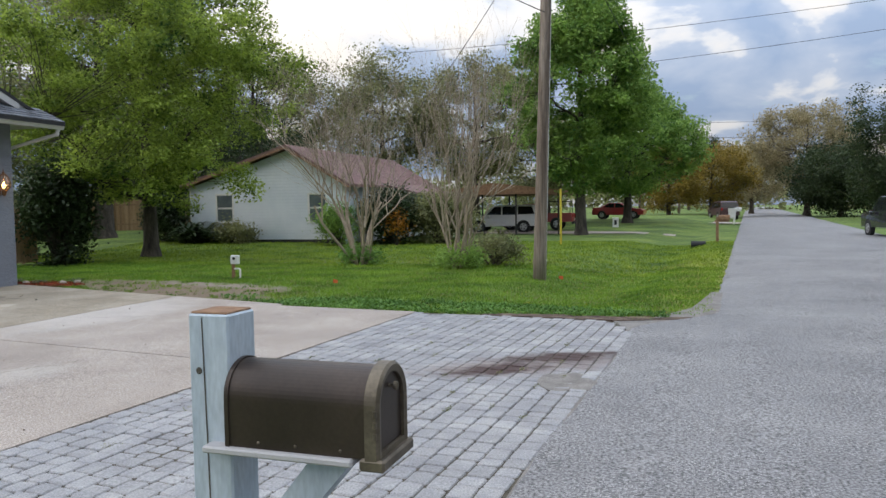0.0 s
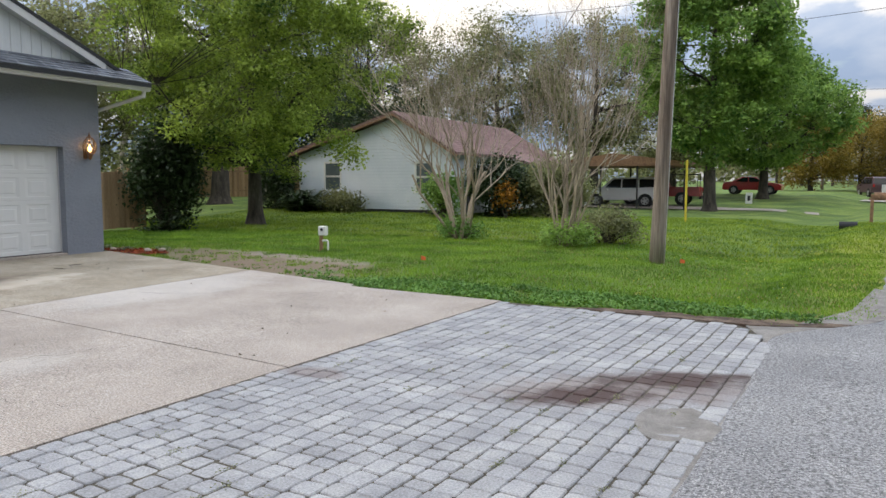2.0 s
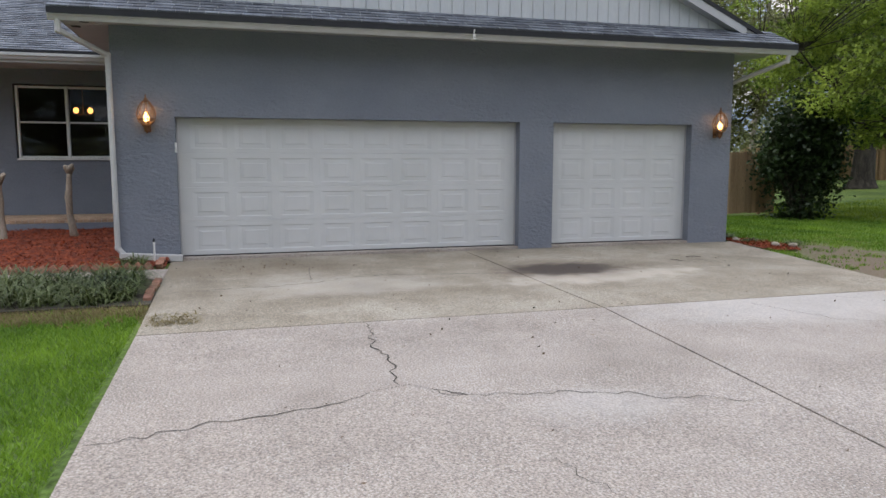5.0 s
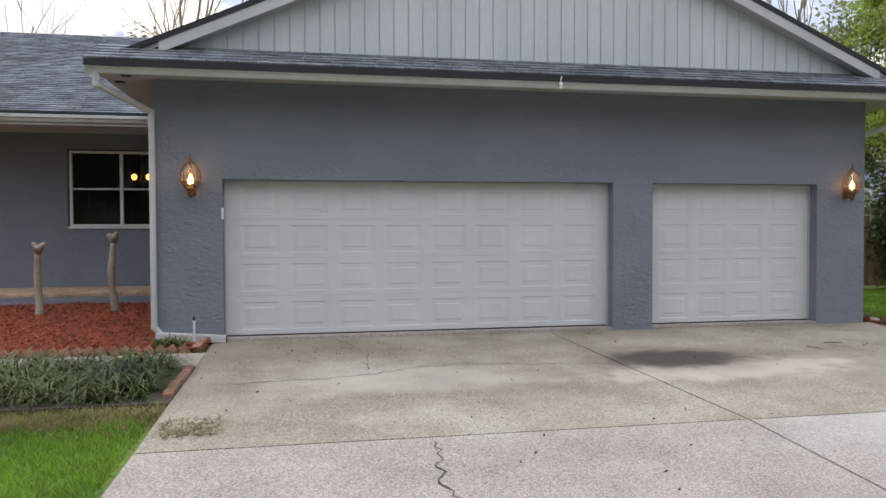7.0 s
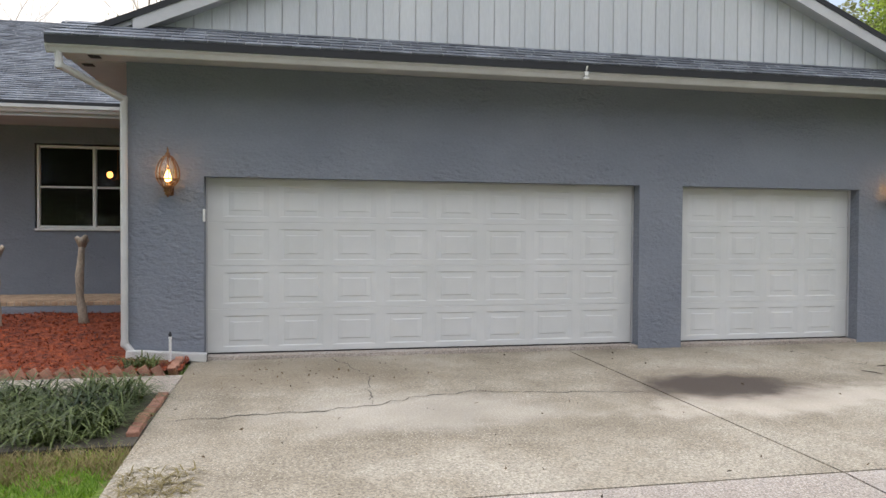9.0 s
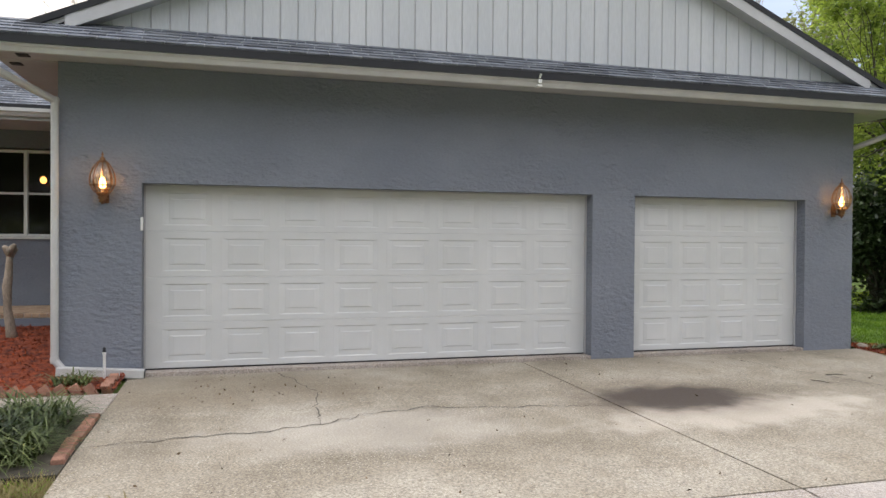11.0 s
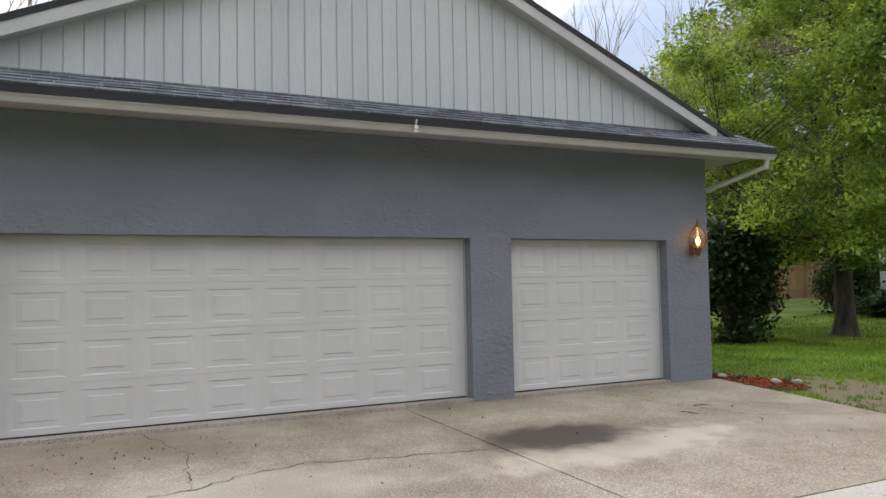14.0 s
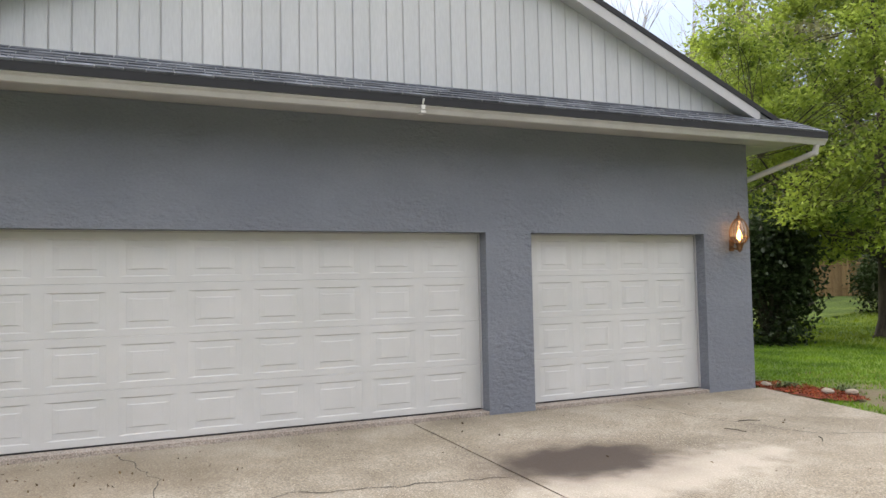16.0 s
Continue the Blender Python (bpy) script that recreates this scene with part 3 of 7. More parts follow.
def build_ground():
    xs, ys = spaced(-26, 9, 0.35, 900), spaced(-3, 34, 0.35, 900)
    v = np.array([(x, y, -0.12 if covered(x, y) else lawn_z(x, y)) for y in ys for x in xs])
    k = len(xs)
    q = np.array([(j * k + i, j * k + i + 1, (j + 1) * k + i + 1, (j + 1) * k + i) for j in range(len(ys) - 1) for i in range(k - 1)])
    me = array_mesh("ground", v, q, GROUND)
    me.polygons.foreach_set("use_smooth", [True] * len(q))
    return tagged(new("ground", me), "green lawn with bare soil patches and a shallow roadside swale", "ground", "", "structure")


ground = build_ground()


def build_road():
    ys = list(np.arange(-40, 30, 0.3)) + list(np.arange(30, 130, 2.5)) + [140, 160, 190, 230, 300, 420]
    v, q = [], []
    for y in ys:
        a = road_edge(y) - 0.09 * (1 - step_up(9.5, 11.0, y)) + 0.05 * noise.noise((y * 1.1, 0, 5)) + 0.035 * noise.noise((y * 5, 2, 0))
        b = road_east(y) + 0.08 * noise.noise((y * 0.9, 9, 5))
        for s in range(9):
            u = s / 8
            crown = 0.0 if s in (0, 8) else 0.02 + 0.05 * (1 - (2 * u - 1) ** 2)
            v.append((a + (b - a) * u, y, crown - (0.06 if s in (0, 8) else 0)))
            if s in (1, 7):
                v[-1] = ((a + 0.10) if s == 1 else (b - 0.10), y, 0.012)
    n9 = 9
    q = [(j * n9 + s, j * n9 + s + 1, (j + 1) * n9 + s + 1, (j + 1) * n9 + s) for j in range(len(ys) - 1) for s in range(8)]
    me = array_mesh("road", np.array(v), np.array(q), ASPHALT)
    me.polygons.foreach_set("use_smooth", [True] * len(q))
    return tagged(new("road", me), "worn grey asphalt street with pale coarse aggregate", "road", "", "structure")


road = build_road()

# concrete driveway: four pours, parted by joints
driveway = thing("driveway", "broad concrete driveway with cracks, joints and an oil stain", "driveway", kind="structure")
GAP = 0.011


JOIN = -9.0        # joint between the old pours and the new


def joint_y(x):
    return 7.06 - 0.09 * max(0.0, x - JOIN)


def pour(outline, material, label):
    part("concrete_slab", Mesh().slab(outline, slab_z, 0.12), material, driveway, label)


SOUTH = 2.40
PAD = 0.004
jy = joint_y(-4.2)
pour([(JOIN + GAP, SOUTH), (apron_edge(SOUTH) - PAD, SOUTH), (apron_edge(jy) - PAD, jy - GAP), (JOIN + GAP, joint_y(JOIN) - GAP)], CONCRETE, "pale exposed-aggregate concrete slab")
pour([(JOIN + GAP, joint_y(JOIN) + GAP), (apron_edge(jy) - PAD, jy + GAP), (apron_edge(10.6) - PAD, 10.62), (-6.44, lawn_edge(-6.44)), (-6.46, lawn_edge(-6.46)), (JOIN + GAP, lawn_edge(JOIN))], CONCRETE, "pale exposed-aggregate concrete slab")
pour([(W, SOUTH - 0.06), (JOIN - GAP, SOUTH), (JOIN - GAP, joint_y(JOIN) - GAP), (W, joint_y(W) - GAP)], CONCRETE_OLD, "brown weathered concrete slab")
pour([(W, joint_y(W) + GAP), (JOIN - GAP, joint_y(JOIN) + GAP), (JOIN - GAP, lawn_edge(JOIN)), (W, lawn_edge(W))], CONCRETE_OLD, "brown weathered concrete slab with a dark oil stain")
part("joint_filler", Mesh().slab([(-13.88, 2.45), (-4.5, 2.45), (-4.2, 10.4), (-13.88, 12.0)], lambda x, y: slab_z(x, y) - 0.022, 0.06), CRACK, driveway, "dark dirt in the slab joints")


def crack(points, width=0.012, seed=0):
    """A ragged open crack along points of the plan."""
    rng = random.Random(seed)
    path = []
    for (xa, ya), (xb, yb) in zip(points, points[1:]):
        n_steps = max(2, int(math.hypot(xb - xa, yb - ya) / 0.07))
        nx, ny = -(yb - ya), xb - xa
        ln = math.hypot(nx, ny)
        for i in range(n_steps):
            u = i / n_steps
            k = rng.uniform(-0.028, 0.028) + 0.07 * noise.noise((xa + u * 3, yb + u * 3, seed * 7.3))
            path.append((xa + (xb - xa) * u + nx / ln * k, ya + (yb - ya) * u + ny / ln * k))
    path.append(points[-1])
    v, f = [], []
    for i, (x, y) in enumerate(path):
        xa, ya = path[max(0, i - 1)]
        xb, yb = path[min(len(path) - 1, i + 1)]
        ln = math.hypot(xb - xa, yb - ya) or 1
        w = width * rng.uniform(0.25, 1.0) * min(1.0, 0.3 + 0.25 * min(i, len(path) - 1 - i)) * 0.5
        nx, ny = -(yb - ya) / ln * w, (xb - xa) / ln * w
        z = slab_z(x, y) + 0.004
        v += [(x + nx, y + ny, z), (x - nx, y - ny, z)]
    f = [(2 * i, 2 * i + 1, 2 * i + 3, 2 * i + 2) for i in range(len(path) - 1)]
    part("crack", Mesh().add(v, f), CRACK, driveway, "dark ragged crack")


crack([(-8.98, 4.44), (-8.6, 4.46), (-8.1, 4.37), (-7.6, 4.45), (-7.22, 4.39), (-6.96, 4.36)], 0.020, 1)
crack([(-6.96, 4.36), (-6.80, 4.05), (-6.63, 3.75), (-6.57, 3.19), (-6.42, 2.75), (-6.37, 2.42)], 0.013, 2)
crack([(-6.96, 4.36), (-6.91, 4.50), (-6.66, 4.66), (-6.55, 5.1), (-6.45, 5.6), (-6.2, 6.1), (-5.95, 6.68)], 0.010, 3)
crack([(-6.80, 4.56), (-6.66, 4.66), (-6.62, 4.76)], 0.034, 14)
crack([(-13.85, 3.98), (-13.2, 4.15), (-12.68, 4.29), (-12.1, 4.22), (-11.36, 4.21)], 0.018, 4)
crack([(-11.05, 2.45), (-11.2, 3.2), (-11.25, 3.76), (-11.36, 4.21), (-11.6, 4.67), (-11.75, 5.3), (-11.6, 5.9), (-11.4, 6.98)], 0.022, 5)
crack([(-13.7, 9.9), (-12.6, 10.1), (-11.4, 10.5), (-10.9, 11.5)], 0.016, 6)
crack([(-8.9, 8.7), (-7.9, 9.0), (-7.3, 9.7), (-6.6, 9.8), (-5.9, 10.6)], 0.012, 7)
crack([(-7.5, 10.9), (-6.9, 10.85), (-6.5, 10.88)], 0.03, 8)
crack([(-5.6, 4.9), (-5.2, 4.95), (-4.8, 5.1), (-4.33, 5.0)], 0.006, 9)
crack([(-8.9, 9.9), (-8.4, 10.3), (-7.6, 10.6)], 0.010, 10)

# ---- garage ----
D1, D2, HEAD = (2.475, 8.052), (8.682, 11.452), 2.258
Y0, Y1, EAVE = 1.62, 12.295, 3.56
m = Mesh()
m.box(W - 0.3, W, Y0, D1[0], -0.1, HEAD)
m.box(W - 0.3, W, D1[1], D2[0], -0.1, HEAD)
m.box(W - 0.3, W, D2[1], Y1, -0.1, HEAD)
m.box(W - 0.3, W, Y0, Y1, HEAD, EAVE)
structure("wall_front", m, STUCCO, "blue-grey rough stucco garage wall with two door openings", "wall")
structure("wall_south", Mesh().box(-21.5, W - 0.3, Y0, Y0 + 0.25, -0.1, EAVE), STUCCO, "blue-grey stucco side wall of the garage", "wall")
structure("wall_north", Mesh().box(-21.5, W - 0.3, Y1 - 0.25, Y1, -0.1, EAVE), STUCCO, "blue-grey stucco side wall of the garage", "wall")
structure("wall_back", Mesh().box(-21.75, -21.5, Y0, Y1, -0.1, EAVE), STUCCO, "blue-grey stucco back wall of the garage", "wall")
structure("floor_garage", Mesh().box(-21.5, W - 0.005, Y0 + 0.25, Y1 - 0.25, 0.0, FLOOR + 0.004), CONCRETE, "concrete garage floor and door sill", "floor")


def section_mesh(width, height, columns):
    """One stamped section of a garage door, facing +x, its lower south corner at the origin."""
    g = Mesh()
    t, lip = 0.045, 0.003
    stile = 0.13
    cw = (width - 2 * stile) / columns
    mx = cw * 0.085
    zs = [lip, height * 0.13, height * 0.845, height - lip]
    # rails between the stamped fields
    def quad(y0, y1, z0, z1, x=0.0):
        g.add([(x, y0, z0), (x, y1, z0), (x, y1, z1), (x, y0, z1)], [(0, 1, 2, 3)])
    quad(0, width, zs[0], zs[1]); quad(0, width, zs[2], zs[3])
    for c in range(columns + 1):
        y0 = 0 if c == 0 else stile + c * cw - mx
        y1 = width if c == columns else stile + c * cw + mx
        quad(y0, y1, zs[1], zs[2])
    for c in range(columns):
        y0, y1, z0, z1 = stile + c * cw + mx, stile + (c + 1) * cw - mx, zs[1], zs[2]
        rings = []
        # a crisp stamped step, a shallow slope, and a second step up to the raised field
        for a, b, x in ((0, 0, 0), (0.070, 0.012, -0.0095), (0.074, 0.072, -0.0080), (0.130, 0.082, 0.0)):
            rings.append([(x, y0 + a, z0 + b), (x, y1 - a, z0 + b), (x, y1 - a, z1 - b), (x, y0 + a, z1 - b)])
        g.add([p for r in rings for p in r], [(4 * r + k, 4 * r + (k + 1) % 4, 4 * r + 4 + (k + 1) % 4, 4 * r + 4 + k) for r in range(3) for k in range(4)] + [(12, 13, 14, 15)])
    # rounded lips above and below, ends and back
    for z0, z1 in ((lip, 0), (height - lip, height)):
        g.add([(0, 0, z0), (0, width, z0), (-lip, width, z1), (-lip, 0, z1)], [(0, 1, 2, 3)])
        g.add([(-lip, 0, z1), (-lip, width, z1), (-t, width, z1), (-t, 0, z1)], [(0, 1, 2, 3)])
    g.add([(-t, 0, 0), (-t, width, 0), (-t, width, height), (-t, 0, height)], [(0, 1, 2, 3)])
    for y in (0, width):
        g.add([(0, y, lip), (0, y, height - lip), (-lip, y, height), (-t, y, height), (-t, y, 0), (-lip, y, 0)], [(0, 1, 2, 3, 4, 5)])
    return g


def garage_door(y0, y1, columns, label):
    door = thing("garage_door", label, "garage door", (W - 0.2, y0 + 0.012, FLOOR + 0.022), "garage doors")
    h = (HEAD - FLOOR - 0.03) / 4
    data = section_mesh(y1 - y0 - 0.024, h - 0.0015, columns).data("door_section", DOOR_PAINT)
    for k in range(4):
        part("door_section", data, None, door).location.z = k * h
    part("bottom_seal", Mesh().soft_box(-0.04, -0.004, 0, y1 - y0 - 0.024, -0.018, -0.002, 0.006), DRIP, door, "black rubber bottom seal")
    return door


garage_door(*D1, 8, "wide off-white stamped-panel double garage door, shut")
garage_door(*D2, 4, "single off-white stamped-panel garage door, shut")
for n_, (a, b) in enumerate((D1, D2)):
    s = Mesh().box(W - 0.19, W - 0.165, a + 0.002, a + 0.022, FLOOR + 0.02, HEAD - 0.02).box(W - 0.19, W - 0.165, b - 0.022, b - 0.002, FLOOR + 0.02, HEAD - 0.02)
    s.box(W - 0.19, W - 0.165, a + 0.002, b - 0.002, HEAD - 0.02, HEAD - 0.002)
    structure(f"trim_door_{n_ + 1}", s, SOFFIT, "painted weather strip round a garage door", "trim")
part("door_sensor", Mesh().soft_box(0, 0.03, 0, 0.03, 0, 0.15, 0.006), WHITE_PLASTIC, thing("switch_box", "small white plastic box on the edge of the door opening", "switch box", (W + 0.001, D1[0] - 0.012, 1.72)))

# roof over the garage: gable with a skirt roof across its front
PITCH, RIDGE_Y, EDGE = 0.44, 7.05, 6.04
GX = W + 0.18      # rake plane
EAVE_TOP = 3.765


def roof_z(y):
    return EAVE_TOP + PITCH * (EDGE - abs(y - RIDGE_Y))


def shingle_courses(corner, along, up, length, rows_n, course, tab, seed, z_off=0.0, clip_fn=None):
    """Overlapping rows of separate shingle tabs on a slope."""
    rng = random.Random(seed)
    a, u, c = Vector(along).normalized(), Vector(up).normalized(), Vector(corner)
    nrm = a.cross(u).normalized()
    if nrm.z < 0:
        nrm = -nrm
    g = Mesh()
    for r in range(rows_n):
        s = -rng.uniform(0, tab)
        while s < length:
            w = tab * rng.uniform(0.55, 1.3)
            s0, s1 = max(0.0, s), min(length, s + w - 0.008)
            s += w
            if s1 - s0 < 0.02:
                continue
            if clip_fn:
                lim = clip_fn((r + 0.5) * course)
                s0, s1 = max(s0, lim[0]), min(s1, lim[1])
                if s1 - s0 < 0.02:
                    continue
            lift = 0.004 + rng.uniform(0, 0.005)
            low = c + u * (r * course)
            high = c + u * ((r + 1) * course + 0.03)
            p = [low + a * s0 + nrm * (0.012 + lift), low + a * s1 + nrm * (0.012 + lift), high + a * s1 + nrm * 0.006, high + a * s0 + nrm * 0.006]
            g.add(p + [low + a * s0, low + a * s1], [(0, 1, 2, 3), (4, 5, 1, 0)])
    return g


garage_roof = thing("roof_garage", "low charcoal-shingled gable roof with a skirt roof over the garage doors", "roof", kind="structure")
slope_len = math.hypot(EDGE, PITCH * EDGE)
for sgn, nm in ((1, "north"), (-1, "south")):
    o = [(GX, RIDGE_Y + sgn * EDGE, EAVE_TOP - 0.03), (GX, RIDGE_Y, roof_z(RIDGE_Y) - 0.03), (GX, RIDGE_Y, roof_z(RIDGE_Y) - 0.13), (GX, RIDGE_Y + sgn * EDGE, EAVE_TOP - 0.13)]
    part("roof_deck", Mesh().prism(o, (-9.0, 0, 0)), SOFFIT, garage_roof, "painted roof deck")
    part("shingle_field", shingle_courses((GX + 0.03, RIDGE_Y + sgn * (EDGE + 0.02), EAVE_TOP - 0.028), (-1, 0, 0), (0, -sgn, PITCH), 9.0, 47, 0.143, 0.3, 5 + sgn), SHINGLE, garage_roof, "charcoal asphalt shingles")["kind"] = "stuff"
    # rake board and its dark edge strip
    yb = RIDGE_Y + sgn * 5.32
    rake = [(GX + 0.002, yb, roof_z(yb) - 0.075), (GX + 0.002, RIDGE_Y, roof_z(RIDGE_Y) - 0.075), (GX + 0.002, RIDGE_Y, roof_z(RIDGE_Y) - 0.225), (GX + 0.002, yb, roof_z(yb) - 0.225)]
    part("rake_board", Mesh().prism(rake, (0.03, 0, 0)), TRIM, garage_roof, "pale grey rake board")
    yc = RIDGE_Y + sgn * (EDGE - 0.02)
    strip = [(GX + 0.002, yc, roof_z(yc) - 0.075), (GX + 0.002, RIDGE_Y, roof_z(RIDGE_Y) - 0.073), (GX + 0.002, RIDGE_Y, roof_z(RIDGE_Y) + 0.004), (GX + 0.002, yc, roof_z(yc) + 0.002)]
    part("drip_edge", Mesh().prism(strip, (0.042, 0, 0)), DRIP, garage_roof, "black metal drip edge")
    sof = [(GX, yb, roof_z(yb) - 0.2), (GX, RIDGE_Y, roof_z(RIDGE_Y) - 0.2), (GX, RIDGE_Y, roof_z(RIDGE_Y) - 0.22), (GX, yb, roof_z(yb) - 0.22)]
    part("rake_soffit", Mesh().prism(sof, (W - GX, 0, 0)), SOFFIT, garage_roof, "painted rake soffit")

# skirt roof
SK_X, SK_Z, SK_TOP = W + 0.62, 3.73, 4.0
SL0, SL1 = 0.98, 13.06
part("skirt_deck", Mesh().prism([(SK_X, SL0, SK_Z - 0.03), (W - 0.05, SL0, SK_TOP - 0.02), (W - 0.05, SL0, EAVE + 0.005), (SK_X, SL0, EAVE + 0.005)], (0, SL1 - SL0, 0)), SOFFIT, garage_roof, "boxed eave with painted soffit")
up = Vector((W - SK_X - 0.115, 0, SK_TOP - SK_Z + 0.067))
part("shingle_field", shingle_courses((SK_X + 0.115, SL0 - 0.01, SK_Z - 0.082), (0, 1, 0), up, SL1 - SL0 + 0.02, 5, up.length / 5, 0.3, 21), SHINGLE, garage_roof, "charcoal asphalt shingles")["kind"] = "stuff"
part("drip_edge", Mesh().box(SK_X + 0.10, SK_X + 0.113, SL0 - 0.012, SL1 + 0.012, SK_Z - 0.168, SK_Z - 0.083), DRIP, garage_roof, "black metal drip edge")

# gable siding: upright boards with grooves
gable = thing("wall_gable", "pale grey grooved board siding in the gable", "wall", kind="structure")
BOARD = 0.203
y = RIDGE_Y - 5.5
while y < RIDGE_Y + 5.5:
    ya, yb = y + 0.006, min(y + BOARD, RIDGE_Y + 5.5) - 0.006
    top = [roof_z(ya) - 0.2, roof_z(yb) - 0.2]
    if min(top) > SK_TOP - 0.12:
        b = 0.004
        o = [(W, ya, SK_TOP - 0.16), (W, yb, SK_TOP - 0.16), (W, yb, top[1]), (W, ya, top[0])]
        oi = [(W + 0.009, ya + b, SK_TOP - 0.16), (W + 0.009, yb - b, SK_TOP - 0.16), (W + 0.009, yb - b, top[1]), (W + 0.009, ya + b, top[0])]
        part("siding_board", Mesh().add(o + oi, [(4, 5, 6, 7), (0, 1, 5, 4), (1, 2, 6, 5), (2, 3, 7, 6), (3, 0, 4, 7)]), GABLE_PAINT, gable)
    y += BOARD
part("sheathing", Mesh().prism([(W - 0.12, RIDGE_Y - 5.6, SK_TOP - 0.2), (W - 0.12, RIDGE_Y + 5.6, SK_TOP - 0.2), (W - 0.12, RIDGE_Y, roof_z(RIDGE_Y) - 0.22)], (0.117, 0, 0)), SOFFIT, gable, "grey board backing")

# gutters and downspouts
gutter = thing("gutter", "long white metal gutter along the garage eave", "gutter", (SK_X, SL0, SK_Z - 0.248))
prof = [(0.002, 0, 0.115), (0.002, 0, 0.0), (0.05, 0, 0.0), (0.075, 0, 0.045), (0.098, 0, 0.065), (0.098, 0, 0.115), (0.09, 0, 0.115), (0.09, 0, 0.072), (0.066, 0, 0.05), (0.045, 0, 0.01), (0.01, 0, 0.01), (0.01, 0, 0.115)]
part("trough", Mesh().prism(prof, (0, SL1 - SL0, 0)), GUTTER, gutter)
for yy in (-0.012, SL1 - SL0):
    part("end_cap", Mesh().prism([(0.0, yy, 0.118), (0.0, yy, -0.004), (0.052, yy, -0.004), (0.103, yy, 0.062), (0.103, yy, 0.118)], (0, 0.012, 0)), GUTTER, gutter)
part("seam_joint", Mesh().soft_box(0.0, 0.105, 5.97, 6.03, -0.006, 0.02, 0.004).soft_box(0.095, 0.112, 5.975, 6.02, 0.03, 0.12, 0.004).tube([(0.104, 5.99, 0.09), (0.13, 6.0, 0.14)], 0.012, 6), WHITE_PLASTIC, gutter, "white sealed gutter joint with a clip")


def downspout(name, label, path, at):
    t = thing(name, label, "downspout", at)
    rel = [Vector(p) - Vector(at) for p in path]
    for a, b in zip(rel, rel[1:]):
        d = (b - a).normalized()
        part("pipe", Mesh().tube([a - d * 0.02, b + d * 0.02], 0.041, 10), GUTTER, t)
    for p in rel[1:-1]:
        part("elbow", Mesh().lathe([(0.02, -0.045), (0.043, -0.03), (0.046, 0.0), (0.043, 0.03), (0.02, 0.045)], 10, p), GUTTER, t)
    return t


spout = downspout("downspout", "white metal downspout running down the garage corner to a ground pipe",
          [(SK_X + 0.02, 1.08, 3.50), (SK_X + 0.0, 1.08, 3.36), (W + 0.048, 1.60, 3.12), (W + 0.048, 1.60, 0.30), (W + 0.06, 1.68, 0.20)], (W + 0.048, 1.60, 0.11))
tilt = pose(0.012, 0.02, 0.065, -4.0, 0, 0)
part("outlet", Mesh().soft_box(-0.045, 0.05, 0.0, 0.90, -0.05, 0.055, 0.012, tilt), GUTTER, spout, "flat white outlet pipe")
# the outlet is solid; a black plate stands in for its shaded hollow
part("outlet_mouth_shade", Mesh().box(-0.037, 0.042, 0.897, 0.902, -0.040, 0.046, tilt), DRIP, spout, "black plate for the shade inside the pipe end")
downspout("downspout", "white metal downspout at the garage's far corner",
          [(SK_X + 0.02, 12.96, 3.50), (SK_X - 0.02, 12.96, 3.38), (W - 0.35, 12.34, 3.0), (W - 0.35, 12.31, 0.25)], (W - 0.35, 12.31, 0.1))
riser = thing("pipe_riser", "thin white plastic pipe riser with a dark cap beside the downspout", "pipe", (W + 0.18, 2.12, 0.06))
part("pipe", Mesh().lathe([(0.016, 0), (0.016, 0.30), (0.02, 0.30), (0.02, 0.33)], 10), WHITE_PLASTIC, riser)
part("cap", Mesh().lathe([(0.018, 0.33), (0.018, 0.36), (0.008, 0.385)], 10), DRIP, riser, "dark cap")
for yy, xx in ((1.33, W + 0.2), (1.15, W - 0.25)):
    v = thing("soffit_vent", "small square vent in the soffit", "vent", (xx, yy, EAVE - 0.006))
    part("frame", Mesh().soft_box(-0.06, 0.06, -0.06, 0.06, -0.006, 0.004, 0.003), DRIP, v)

# side soffits of the garage roof
for sgn in (1, -1):
    ya, yb = (Y1, RIDGE_Y + EDGE) if sgn > 0 else (RIDGE_Y - EDGE, Y0)
    structure("soffit_north" if sgn > 0 else "soffit_south", Mesh().box(-21.5, W - 0.055, ya + 0.002, yb - 0.002, EAVE, EAVE + 0.03), SOFFIT, "painted soffit under the eave", "soffit")
    ye = RIDGE_Y + sgn * EDGE
    structure("fascia_north" if sgn > 0 else "fascia_south", Mesh().box(-21.5, W - 0.055, min(ye, ye - sgn * 0.025), max(ye, ye - sgn * 0.025), EAVE + 0.031, EAVE_TOP - 0.135), TRIM, "pale fascia board", "trim")


